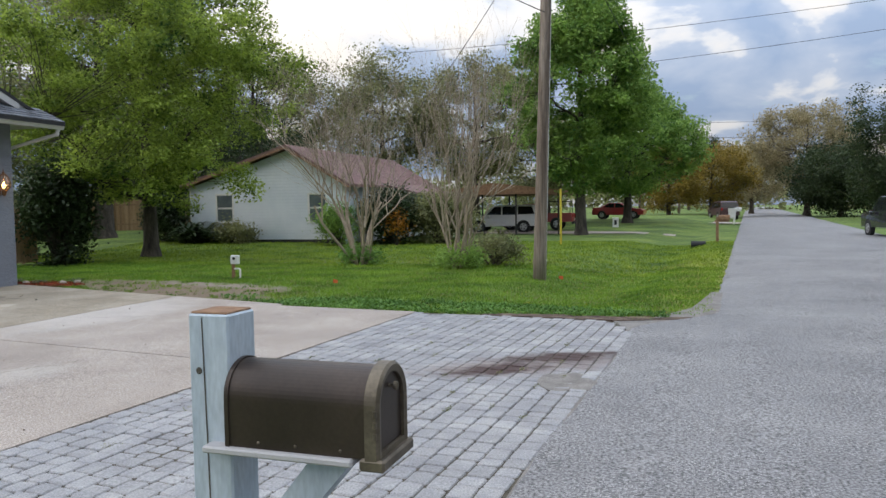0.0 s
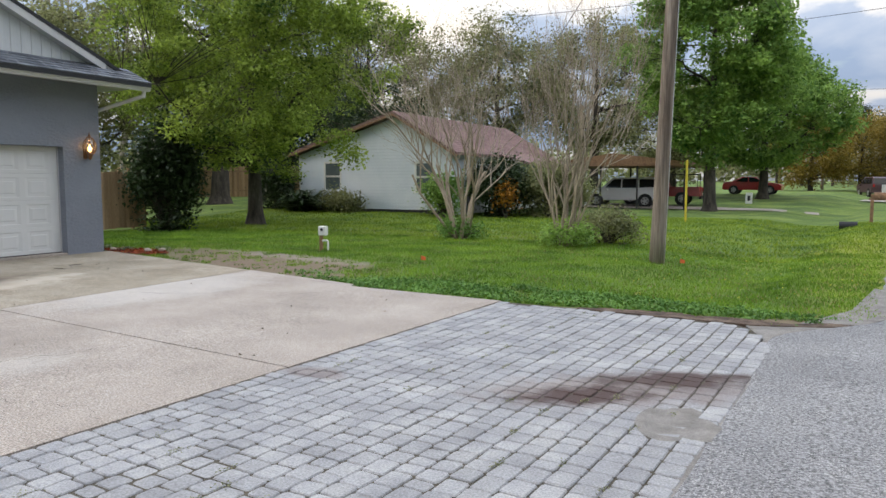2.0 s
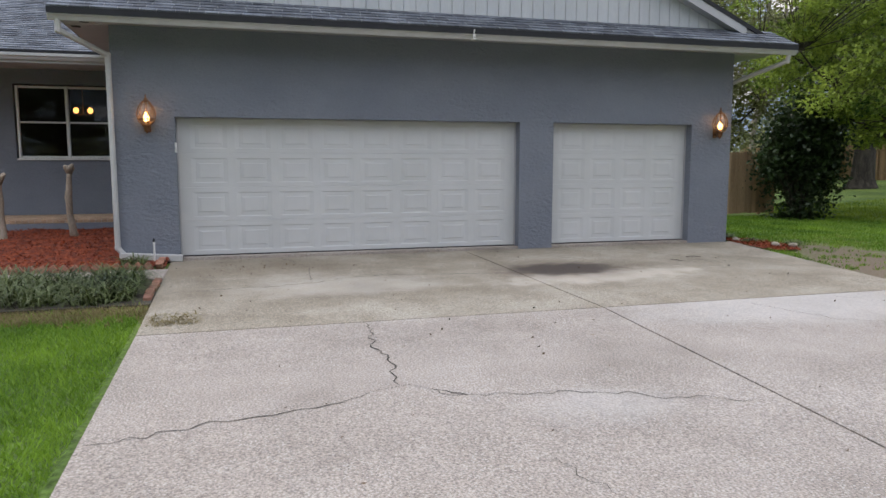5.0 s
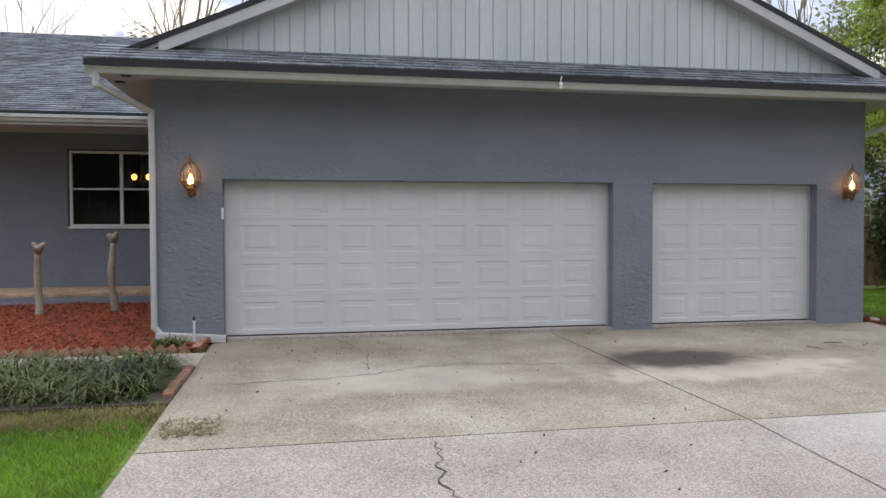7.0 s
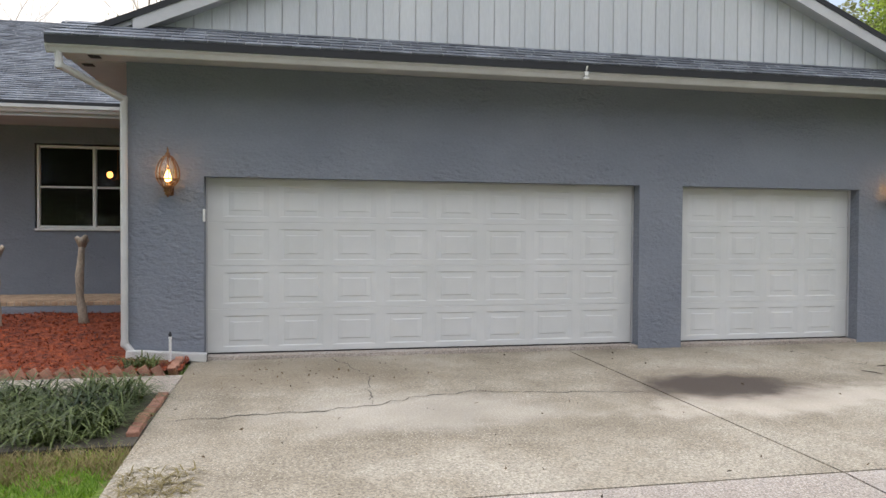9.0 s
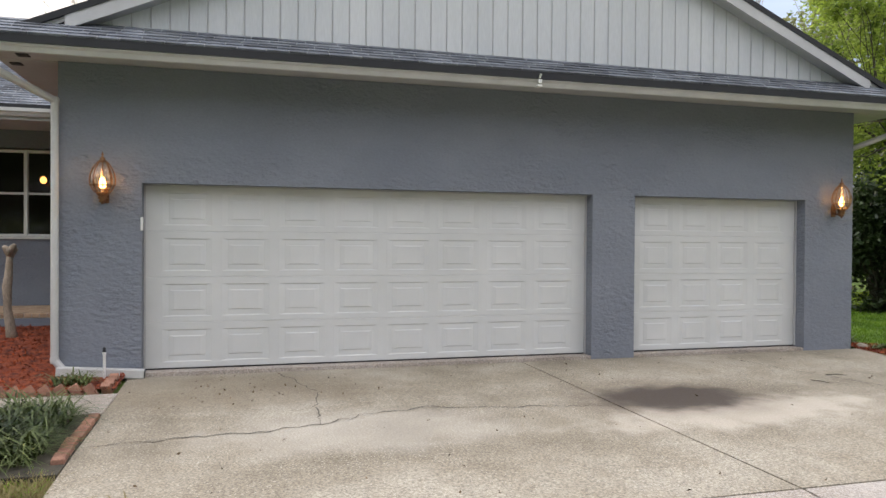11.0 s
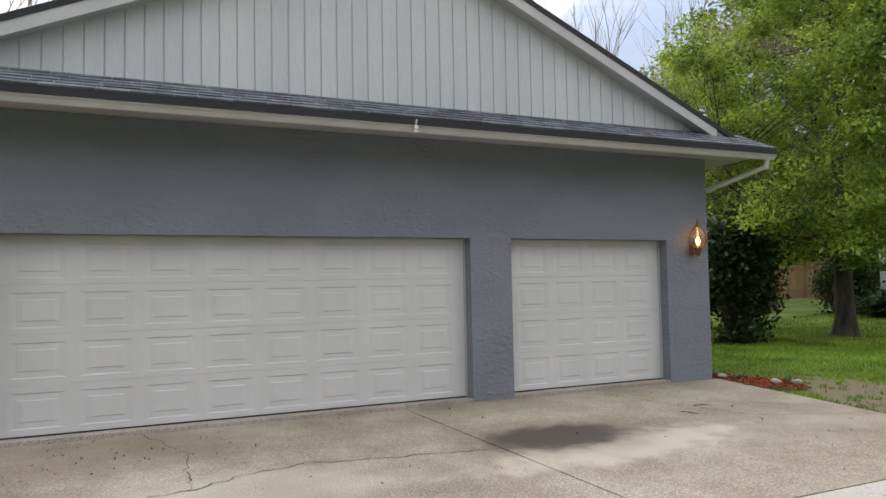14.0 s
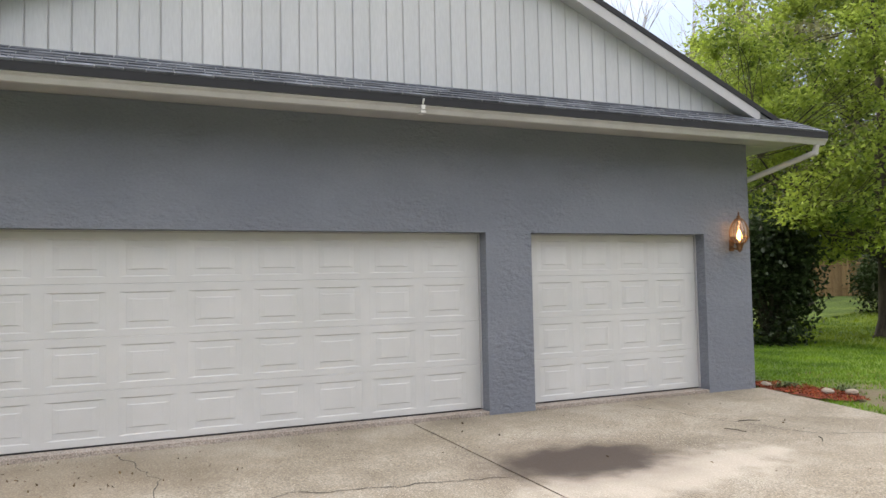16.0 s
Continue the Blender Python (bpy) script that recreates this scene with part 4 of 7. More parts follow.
def lantern(at, label):
    """Wall lantern: cage of curved glass on a bracket."""
    t = thing("wall_lantern", label, "wall lamp", at, "lanterns beside the garage doors")
    c = (0.155, 0, 0)
    part("back_plate", Mesh().soft_box(-0.005, 0.018, -0.045, 0.045, 0.0, 0.17, 0.01), BRASS, t)
    part("arm", Mesh().tube([(0.015, 0, 0.07), (0.05, 0, 0.035), (0.10, 0, 0.03), (0.155, 0, 0.05)], [0.014, 0.013, 0.013, 0.014], 8), BRASS, t, smooth=True)
    part("cup", Mesh().lathe([(0.008, -0.02), (0.022, 0.0), (0.04, 0.012), (0.03, 0.03), (0.05, 0.046), (0.04, 0.065), (0.056, 0.085), (0.068, 0.105), (0.05, 0.112)], 18, c), BRASS, t, smooth=True)
    shape = [(0.064, 0.105), (0.100, 0.15), (0.122, 0.20), (0.127, 0.25), (0.118, 0.31), (0.095, 0.37), (0.06, 0.425), (0.045, 0.44)]
    part("glass_globe", Mesh().lathe(shape + [(r - 0.0025, z) for r, z in shape[::-1]], 24, c), LAMP_GLASS, t, "clear curved glass", True).visible_shadow = False
    for k in range(8):
        a = 2 * math.pi * k / 8 + 0.2
        part("rib", Mesh().tube([(c[0] + (r + 0.003) * math.cos(a), (r + 0.003) * math.sin(a), z) for r, z in shape], 0.0068, 5), BRASS, t)
    part("ring", Mesh().lathe([(0.117, 0.182), (0.124, 0.184), (0.126, 0.192), (0.119, 0.194)], 24, c), BRASS, t)
    part("crown", Mesh().lathe([(0.05, 0.435), (0.055, 0.445), (0.04, 0.455), (0.022, 0.468), (0.032, 0.482), (0.012, 0.495), (0.009, 0.51), (0.014, 0.52), (0.006, 0.54), (0.002, 0.555)], 18, c), BRASS, t, smooth=True)
    part("candle", Mesh().lathe([(0.015, 0.11), (0.015, 0.150), (0.011, 0.155)], 12, c), CANDLE, t, "cream candle sleeve")
    part("bulb", Mesh().lathe([(0.012, 0.155), (0.036, 0.18), (0.038, 0.205), (0.021, 0.25), (0.004, 0.29)], 14, c), BULB, t, "lit warm flame-shaped bulb", True)
    return t


for yy in (2.095, 11.94):
    lantern((W + 0.004, yy, 2.02), "lit brass wall lantern with curved glass on the stucco")
    lamp = new("lantern_light", bpy.data.lights.new("lantern_light", "POINT"))
    lamp.data.energy, lamp.data.color, lamp.data.shadow_soft_size = 2.2, (1.0, 0.55, 0.22), 0.03
    lamp.location = (W + 0.159, yy, 2.02 + 0.20)

# ---- the house beyond the porch ----
PX = -18.65
structure("wall_porch", Mesh().box(PX - 0.2, PX, -14.0, -0.86, -0.1, 3.6).box(PX - 0.2, PX, -0.86, 1.62, -0.1, 1.62).box(PX - 0.2, PX, -0.86, 1.62, 3.12, 3.6).box(PX - 0.2, PX, 1.05, 1.62, 1.62, 3.12), STUCCO, "blue-grey stucco house wall in the shade of the porch", "wall")
structure("wall_house_far", Mesh().box(-28.0, PX - 0.2, -14.2, -14.0, -0.1, 3.6).box(-28.2, -28.0, -14.2, 1.6, -0.1, 3.6), STUCCO, "blue-grey stucco house wall", "wall")
# room floor and walls are coloured near-black in place of indoor shade
structure("floor_house", Mesh().box(-28.0, PX - 0.2, -14.0, 1.6, 0.3, 0.55), DARK_TRIM_ROOM_SHADE, "interior floor, unlit room's shade put into its colour", "floor")
structure("ceiling_house", Mesh().box(-28.0, PX - 0.2, -14.0, 1.6, 3.5, 3.58), SOFFIT, "interior ceiling", "ceiling")
# unseen wall, added to keep outside light from leaking into the room
structure("wall_house_side", Mesh().box(-28.0, PX - 0.2, 1.48, 1.6, 0.55, 3.5), DARK_TRIM_ROOM_SHADE, "unseen side wall added against light leaks, room shade in its colour", "wall")
structure("ceiling_porch", Mesh().box(PX, -17.0, -14.0, 1.62, 3.42, 3.45), SOFFIT, "painted porch ceiling", "ceiling")
structure("wall_room", Mesh().box(-23.2, -23.1, -5.0, 1.6, 0.55, 3.5), DARK_TRIM_ROOM_SHADE, "interior wall, unlit room's shade put into its colour", "wall")
house_roof = thing("roof_house", "charcoal-shingled roof of the main house", "roof", kind="structure")
RX, RZ = -16.95, 3.58
part("roof_deck", Mesh().prism([(RX, -15, RZ - 0.03), (-23.6, -15, RZ + 0.44 * (RX + 23.6) - 0.03), (-30.2, -15, RZ - 0.03), (-30.2, -15, RZ - 0.12), (-23.6, -15, RZ + 0.44 * (RX + 23.6) - 0.13), (RX, -15, RZ - 0.12)], (0, 16.55, 0)), SOFFIT, house_roof, "painted roof deck")
u2 = Vector((-1, 0, 0.44))
part("shingle_field", shingle_courses((RX + 0.02, -15, RZ - 0.028), (0, 1, 0), u2, 16.55, 51, 0.143, 0.3, 33), SHINGLE, house_roof, "charcoal asphalt shingles")["kind"] = "stuff"
part("drip_edge", Mesh().box(RX + 0.002, RX + 0.03, -15, 1.55, RZ - 0.07, RZ - 0.01), DRIP, house_roof, "black metal drip edge")
g2 = thing("gutter", "white metal gutter along the porch eave", "gutter", (RX, -15, RZ - 0.19))
part("trough", Mesh().prism(prof, (0, 16.5, 0)), GUTTER, g2)
structure("fascia_porch", Mesh().box(RX - 0.04, RX - 0.002, -15, 1.58, 3.34, RZ - 0.125), TRIM, "pale porch fascia", "trim")

win = thing("window_1", "dark white-framed double sash window under the porch", "window", (PX, -0.82, 1.65), kind="structure")
WW, WH = 1.85, 1.44
for a, b in ((0, 0.045), (0.895, 0.955), (WW - 0.045, WW)):
    part("window_frame", Mesh().soft_box(-0.06, 0.02, a, b, 0, WH, 0.006), WHITE_PLASTIC, win)
for a, b in ((0.046, 0.894), (0.956, WW - 0.046)):
    for z0, z1 in ((0, 0.045), (0.70, 0.735), (WH - 0.045, WH)):
        part("window_rail", Mesh().soft_box(-0.055, 0.012, a, b, z0, z1, 0.005), WHITE_PLASTIC, win)
    for z0, z1 in ((0.047, 0.698), (0.737, WH - 0.047)):
        part("pane", Mesh().box(-0.035, -0.031, a + 0.002, b - 0.002, z0, z1), PANE, win).visible_shadow = False
    for yy in (a + (b - a) / 3, a + 2 * (b - a) / 3):
        part("muntin", Mesh().box(-0.05, -0.04, yy - 0.006, yy + 0.006, 0.05, 0.69), DRIP, win)
    part("muntin", Mesh().box(-0.053, -0.051, a, b, 0.36, 0.372), DRIP, win)
part("window_sill", Mesh().soft_box(-0.02, 0.05, -0.03, WW + 0.03, -0.04, -0.002, 0.008), WHITE_PLASTIC, win)

chandelier = thing("pendant_lamp", "two-armed pendant lamp with warm lit globes in the dark room", "lamp", (-20.5, 0.08, 2.62))
part("stem", Mesh().tube([(0, 0, 0.02), (0, 0, 0.88)], 0.012, 6), BRASS, chandelier)
GLOBE = glow("warm_globe", (1.0, 0.42, 0.10), 2.2)
for s_ in (-1, 1):
    part("arm", Mesh().tube([(0, 0, 0.04), (0, s_ * 0.09, 0.0), (0, s_ * 0.148, 0.04)], 0.009, 6), BRASS, chandelier)
    part("globe", Mesh().lathe([(0.02, 0.045), (0.05, 0.07), (0.06, 0.11), (0.05, 0.15), (0.02, 0.175)], 14, (0, s_ * 0.148, 0)), GLOBE, chandelier, "lit amber glass globe", True)

# porch edge in brick
porch = thing("porch", "low brick-edged porch with a grey painted base", "porch", kind="structure")
part("base", Mesh().box(PX, -17.18, -14.0, 1.6, 0.0, 0.43), STUCCO, porch, "grey painted base")
part("mortar_bed", Mesh().box(PX, -17.2, -14.0, 1.6, 0.431, 0.496), MORTAR, porch, "pale mortar")
brick_long = Mesh().soft_box(-0.3, 0.0, 0.0, 0.095, 0.0, 0.062, 0.006).data("brick", BRICK_TAN)
for k in range(52):
    part("brick", brick_long, None, porch).location = (-17.185, 1.49 - 0.104 * k, 0.44)
part("porch_paving", Mesh().box(PX, -17.49, -14.0, 1.6, 0.497, 0.503), BRICK_TAN, porch, "tan brick paving")


# ---- mailbox by the road ----
def build_mailbox():
    t = thing("mailbox", "dark bronze rounded mailbox on a pale blue wooden post", "mailbox", (-1.333, 2.0, 0.02))
    h = 0.07
    post = Mesh().soft_box(-h, h, -h, h, -0.1, 1.27, 0.006)
    part("post", post, POST_PAINT, t, "flaking pale blue square wooden post")
    part("post_top", Mesh().soft_box(-h + 0.006, h - 0.006, -h + 0.006, h - 0.006, 1.268, 1.276, 0.003), RAW_WOOD, t, "bare brown end grain")
    part("post_split", Mesh().add([(-0.022, -h - 0.0015, 1.26), (-0.018, -h - 0.0015, 1.26), (-0.010, -h - 0.0015, 0.9), (-0.004, -h - 0.0015, 0.5), (-0.009, -h - 0.0015, 0.5), (-0.015, -h - 0.0015, 0.9)], [(0, 1, 2, 5), (5, 2, 3, 4)]), CRACK, t, "dark split in the wood")
    part("knot", Mesh().lathe([(0.011, 0), (0.008, 0.002)], 10).add([], []), CRACK, t, "dark knot").matrix_local = pose(-0.035, -h - 0.0005, 1.10, 90, 0, 0)
    # the box: a rounded tunnel along x
    x0, x1, z0, hw, wall_h = 0.075, 0.53, 0.892, 0.10, 0.14
    def arch(grow, k=28):
        o = [(-hw - grow, z0 - grow), (-hw - grow, z0 + wall_h)]
        o += [(-(hw + grow) * math.cos(math.pi * i / k), z0 + wall_h + (hw + grow) * math.sin(math.pi * i / k)) for i in range(1, k)]
        return o + [(hw + grow, z0 + wall_h), (hw + grow, z0 - grow)]
    part("box", Mesh().prism([(x0, y, z) for y, z in arch(0)], (x1 - x0, 0, 0)), BRONZE, t, "dark brown enamelled metal shell")
    part("back_rim", Mesh().prism([(x0 - 0.004, y, z) for y, z in arch(0.004)], (0.014, 0, 0)), BRONZE, t)
    outer, inner = arch(0.012), arch(-0.016)
    k = len(outer)
    g = Mesh()
    va = [(x1 - 0.012, y, z) for y, z in outer] + [(x1 + 0.022, y, z) for y, z in outer] + [(x1 + 0.030, y * 0.97, z) for y, z in arch(0.004)] + [(x1 + 0.026, y, z) for y, z in inner] + [(x1 + 0.004, y, z) for y, z in inner]
    g.add(va, [(r * k + i, r * k + (i + 1) % k, (r + 1) * k + (i + 1) % k, (r + 1) * k + i) for r in range(4) for i in range(k)])
    part("front_frame", g, BRONZE_TRIM, t, "dull bronze moulded front frame")
    door_p = part("door", Mesh().prism([(x1 + 0.004, y, z) for y, z in arch(-0.018)], (0.012, 0, 0)), BRONZE, t, "dark recessed front door")
    part("knob", Mesh().lathe([(0.006, 0), (0.006, 0.012), (0.013, 0.018), (0.012, 0.026), (0.004, 0.03)], 12), BRONZE_TRIM, door_p).matrix_local = pose(x1 + 0.015, 0.0, z0 + 0.185, 0, 90, 0)
    part("lower_lip", Mesh().soft_box(x1 - 0.03, x1 + 0.045, -hw - 0.014, hw + 0.014, z0 - 0.03, z0 + 0.004, 0.006), BRONZE_TRIM, t, "dull bronze lip under the door")
    for zz in (z0 + 0.07, z0 + 0.10, z0 + 0.13):
        part("hinge_knuckle", Mesh().tube([(x1 + 0.02, -hw - 0.014, zz - 0.008), (x1 + 0.02, -hw - 0.014, zz + 0.008)], 0.006, 8), BRONZE_TRIM, t)
    for xx in (0.18, 0.30, 0.44):
        part("rivet", Mesh().lathe([(0.005, 0), (0.004, 0.002), (0.001, 0.0035)], 8), BRONZE_TRIM, t).matrix_local = pose(xx, -hw - 0.0005, z0 + 0.018, 90, 0, 0)
    part("base_board", Mesh().soft_box(0.0, x1 - 0.05, -hw - 0.02, hw + 0.005, z0 - 0.022, z0 - 0.001, 0.005), SOFFIT, t, "weathered bare wooden shelf")
    part("brace", Mesh().prism([(0.07, -0.045, 0.42), (0.07, -0.045, 0.55), (0.32, -0.045, z0 - 0.03), (0.45, -0.045, z0 - 0.03)], (0, 0.09, 0)), POST_PAINT, t, "pale blue slanting wooden brace")
    return t


build_mailbox()


# ---- plants ----
def grow(mesh, p, way, length, radius, rng, depth, tips, spread=0.5, lift=0.15, sides=5, forks=(2, 3), shrink=0.68, curve=0.12, thick=(0.55, 0.8)):
    """A limb that bends, tapers and forks."""
    steps = 4 if depth > 0 else 3
    pts, rad, q, d = [p.copy()], [radius], p.copy(), way.normalized()
    for i in range(steps):
        d = (d + Vector((rng.gauss(0, curve), rng.gauss(0, curve), rng.gauss(0, curve) + lift * 0.25))).normalized()
        q = q + d * (length / steps)
        pts.append(q.copy())
        rad.append(radius * (1 - (1 - shrink) * (i + 1) / steps))
    mesh.tube(pts, rad, sides if radius > 0.03 else (4 if radius > 0.01 else 3), cap=False)
    if depth <= 0:
        tips.append(q)
        return
    n_f = rng.randint(*forks)
    for _ in range(n_f):
        j = rng.randint(max(1, steps - 2), steps)
        side = Vector((rng.gauss(0, 1), rng.gauss(0, 1), rng.gauss(0, 0.6)))
        nd = (d + side.normalized() * spread + Vector((0, 0, lift))).normalized()
        grow(mesh, pts[j], nd, length * rng.uniform(0.6, 0.9), rad[j] * rng.uniform(*thick), rng, depth - 1, tips, spread, lift, sides, forks, shrink, curve, thick)


def tree(at, label, height, crown, radius, leaf, leaf_size, n_clumps, per_clump, seed, bark=BARK, crown_low=0.25, clump=0.55, turn_off=(0, 0), lean=(0, 0), group="trees", flat=0.75, category="tree", taper=0.0):
    """A tapered trunk with limbs that reach to leaf clumps spread through an uneven crown."""
    rng, nr = random.Random(seed), np.random.default_rng(seed)
    t = thing("tree", label, category, at, group)
    wood = Mesh()
    z_low = height * crown_low
    zc, rz = (height + z_low) / 2, (height - z_low) / 2
    fork = z_low + 0.12 * rz
    pts = [(0, 0, -0.15), (0.01, 0, 0.08), (0.02, 0.01, 0.5)]
    rad = [radius * 1.9, radius * 1.45, radius * 1.08]
    for k in range(1, 8):
        u = k / 7
        pts.append((lean[0] * u + 0.12 * noise.noise((seed, u * 4, 0)), lean[1] * u + 0.12 * noise.noise((seed, u * 4, 9)), 0.5 + (height * 0.86 - 0.5) * u))
        rad.append(radius * (1 - 0.86 * u))
    wood.tube(pts, rad, 12)
    stem = [Vector(p) for p in pts]
    nodes = [p for p in stem if p.z > fork]
    # clump places
    places = []
    while len(places) < n_clumps:
        v = Vector((rng.gauss(0, 1), rng.gauss(0, 1), rng.gauss(0, 1))).normalized()
        rr = rng.uniform(0.25, 1.0) ** 0.45
        bump = 1 + 0.28 * noise.noise((v.x * 1.8 + seed, v.y * 1.8, v.z * 1.8)) + 0.12 * noise.noise((v.x * 5 + seed, v.y * 5, v.z * 5))
        bump *= 1 - taper * max(0.0, v.z * rr) * 0.8
        p = Vector((v.x * crown * rr * bump + turn_off[0], v.y * crown * rr * bump + turn_off[1], zc + v.z * rz * rr * (bump if taper == 0 else 1)))
        if noise.noise((p.x * 0.5 + seed, p.y * 0.5, p.z * 0.6)) < -0.06:
            continue
        places.append(p)
    # limbs
    limbs = []
    for k in range(11):
        a = 2 * math.pi * k / 11 + rng.uniform(-0.3, 0.3)
        u = rng.uniform(0.0, 0.75)
        z0 = fork + (height * 0.72 - fork) * u
        start = Vector((lean[0] * z0 / height, lean[1] * z0 / height, z0))
        ln = crown * rng.uniform(0.6, 0.9) * (1 - 0.45 * u)
        end = start + Vector((math.cos(a) * ln, math.sin(a) * ln, ln * rng.uniform(0.15, 0.65)))
        lp = []
        for i in range(7):
            s = i / 6
            q = start.lerp(end, s) + Vector((rng.gauss(0, 0.12), rng.gauss(0, 0.12), rng.gauss(0, 0.1) + 0.35 * math.sin(s * math.pi) * (-0.4 if u < 0.2 else 0.5)))
            lp.append(start if i == 0 else q)
        r0 = radius * (0.42 - 0.22 * u)
        wood.tube(lp, [r0 * (1 - 0.85 * i / 6) for i in range(7)], 7, cap=False)
        limbs += lp[1:]
    nodes = nodes + limbs
    arr = np.array([tuple(p) for p in nodes])
    for p in places:
        d = np.linalg.norm(arr - np.array(p), axis=1) + 0.6 * np.maximum(0, arr[:, 2] - p.z)
        q = nodes[int(d.argmin())]
        mid = q.lerp(p, 0.5) + Vector((rng.gauss(0, 0.25), rng.gauss(0, 0.25), rng.gauss(0, 0.25)))
        wood.tube([q, mid, p], [radius * 0.06, radius * 0.035, radius * 0.015], 4, cap=False)
    part("trunk", wood, bark, t, "rough grey trunk and limbs", True)
    c = np.array([tuple(p) for p in places])
    centres = np.repeat(c, per_clump, 0)
    sig = clump * nr.uniform(0.6, 1.3, (len(c), 1)).repeat(per_clump, 0)
    centres = centres + np.clip(nr.normal(size=centres.shape), -1.7, 1.7) * sig * np.array([1, 1, flat]) * 0.62
    part("crown", leaf_mesh("crown", centres, leaf_size, leaf, nr), None, t, "crown of many small leaves")
    return t


def bare_tree(at, label, stems, height, reach, radius, depth, seed, bark=TWIG, name="tree", leaf=None, group="bare trees", forks=(2, 3), category="tree", spread=0.42, lift=0.22, thick=(0.55, 0.8), curve=0.08):
    rng, nr = random.Random(seed), np.random.default_rng(seed)
    t = thing(name, label, category, at, group)
    tips = []
    for k in range(stems):
        g = Mesh()
        a = 2 * math.pi * k / stems + rng.uniform(-0.35, 0.35)
        out = reach * rng.uniform(0.25, 1.0)
        base = Vector((math.cos(a) * radius * 3.0, math.sin(a) * radius * 3.0, -0.08)) if stems > 1 else Vector((0, 0, -0.1))
        way = Vector((math.cos(a) * out, math.sin(a) * out, height)).normalized() if stems > 1 else Vector((0, 0, 1))
        grow(g, base, way, height * 0.34, radius * rng.uniform(0.7, 1.15), rng, depth, tips, spread, lift, 7, forks, 0.62, curve, thick)
        part("stem", g, bark, t, "pale bare branching stem", True)
    if leaf:
        c = np.array([tuple(p) for p in tips])
        c = np.repeat(c, 2, 0) + nr.normal(size=(len(c) * 2, 3)) * 0.06
        part("seed_heads", leaf_mesh("seed_heads", c, 0.035, leaf, nr), None, t, "dry tan seed heads")["kind"] = "stuff"
    return t


def shrub(at, label, size, leaf, leaf_size, n_clumps, per_clump, seed, name="shrub", bark=BARK, group="", clump=0.22, low=0.0):
    rng, nr = random.Random(seed), np.random.default_rng(seed)
    t = thing(name, label, "shrub", at, group)
    wood, places = Mesh(), []
    for _ in range(n_clumps):
        v = Vector((rng.gauss(0, 1), rng.gauss(0, 1), rng.gauss(0, 1))).normalized()
        v.z = abs(v.z) if rng.random() < 0.75 else v.z
        rr = rng.uniform(0.3, 1.0) ** 0.4 * (1 + 0.25 * noise.noise((v.x * 2 + seed, v.y * 2, v.z * 2)))
        zz = size[2] * (0.42 + 0.56 * v.z * rr)
        p = Vector((v.x * size[0] * rr, v.y * size[1] * rr, max(low + 0.05, zz)))
        places.append(p)
        if rng.random() < 0.3:
            wood.tube([(rng.gauss(0, size[0] * 0.08), rng.gauss(0, size[1] * 0.08), -0.05), p * 0.5 + Vector((0, 0, 0.05)), p], [0.03, 0.02, 0.006], 4, cap=False)
    part("framework", wood, bark, t, "thin branching stems")
    c = np.array([tuple(p) for p in places])
    c = np.repeat(c, per_clump, 0)
    c = c + nr.normal(size=c.shape) * clump
    c[:, 2] = np.maximum(c[:, 2], low + 0.02)
    part("foliage", leaf_mesh("foliage", c, leaf_size, leaf, nr), None, t)
    return t


def gz(x, y, dz=0.0):
    return (x, y, lawn_z(x, y) + dz)


# lawn trees
tree(gz(-19.8, 23.5), "broad oak with fresh green leaves and a stout trunk", 11.8, 5.4, 0.27, OAK_LEAF, 0.145, 500, 180, 11, crown_low=0.13, clump=0.56, turn_off=(0.4, -0.3), flat=0.6)
tree(gz(-6.0, 44.5), "tall green-leaved tree on the lawn beside parked vehicles", 15.6, 4.3, 0.30, OAK_LEAF_2, 0.24, 400, 170, 12, crown_low=0.17, clump=0.75, flat=0.6, taper=0.55)
tree(gz(-4.6, 62.0), "green-leaved tree beyond the parked vehicles", 11.8, 5.4, 0.34, OAK_LEAF_2, 0.27, 300, 130, 13, crown_low=0.16, clump=0.85, flat=0.6, taper=0.35)
# background trees behind the white house and the garage
tree(gz(-31.0, 33.0), "tall old tree with a thick trunk behind the hedge", 15.0, 6.0, 0.5, OLIVE_LEAF, 0.24, 260, 80, 14, crown_low=0.3, clump=0.9)
tree(gz(-22.0, 52.0), "tall thinly leaved grey-green tree behind the white house", 13.2, 5.2, 0.35, OLIVE_LEAF, 0.22, 230, 110, 15, crown_low=0.25, clump=0.8)
tree(gz(-15.5, 55.0), "tall thinly leaved grey-green tree behind the white house", 13.6, 5.0, 0.35, OLIVE_LEAF, 0.22, 220, 110, 16, crown_low=0.25, clump=0.8)
tree(gz(-32.0, 50.0), "tall olive-green tree behind the white house", 14.0, 6.5, 0.4, OLIVE_LEAF, 0.24, 240, 110, 17, crown_low=0.15, clump=0.9)
tree(gz(-12.0, 66.0), "olive-green tree behind the carport", 10.0, 5.5, 0.35, OLIVE_LEAF, 0.26, 200, 80, 18, crown_low=0.15, clump=0.9)
tree(gz(-43.0, 45.0), "dark green tree behind the back fence", 13.0, 7.0, 0.4, PINE_LEAF, 0.26, 260, 90, 19, crown_low=0.06, clump=1.0)
tree(gz(-36.0, 45.5), "dark green tree behind the back fence", 9.0, 5.5, 0.3, PINE_LEAF, 0.26, 220, 90, 20, crown_low=0.04, clump=1.0)
tree(gz(-27.0, 43.0), "dark green tree beside the white house", 8.0, 3.6, 0.25, PINE_LEAF, 0.22, 180, 90, 27, crown_low=0.05, clump=0.8)
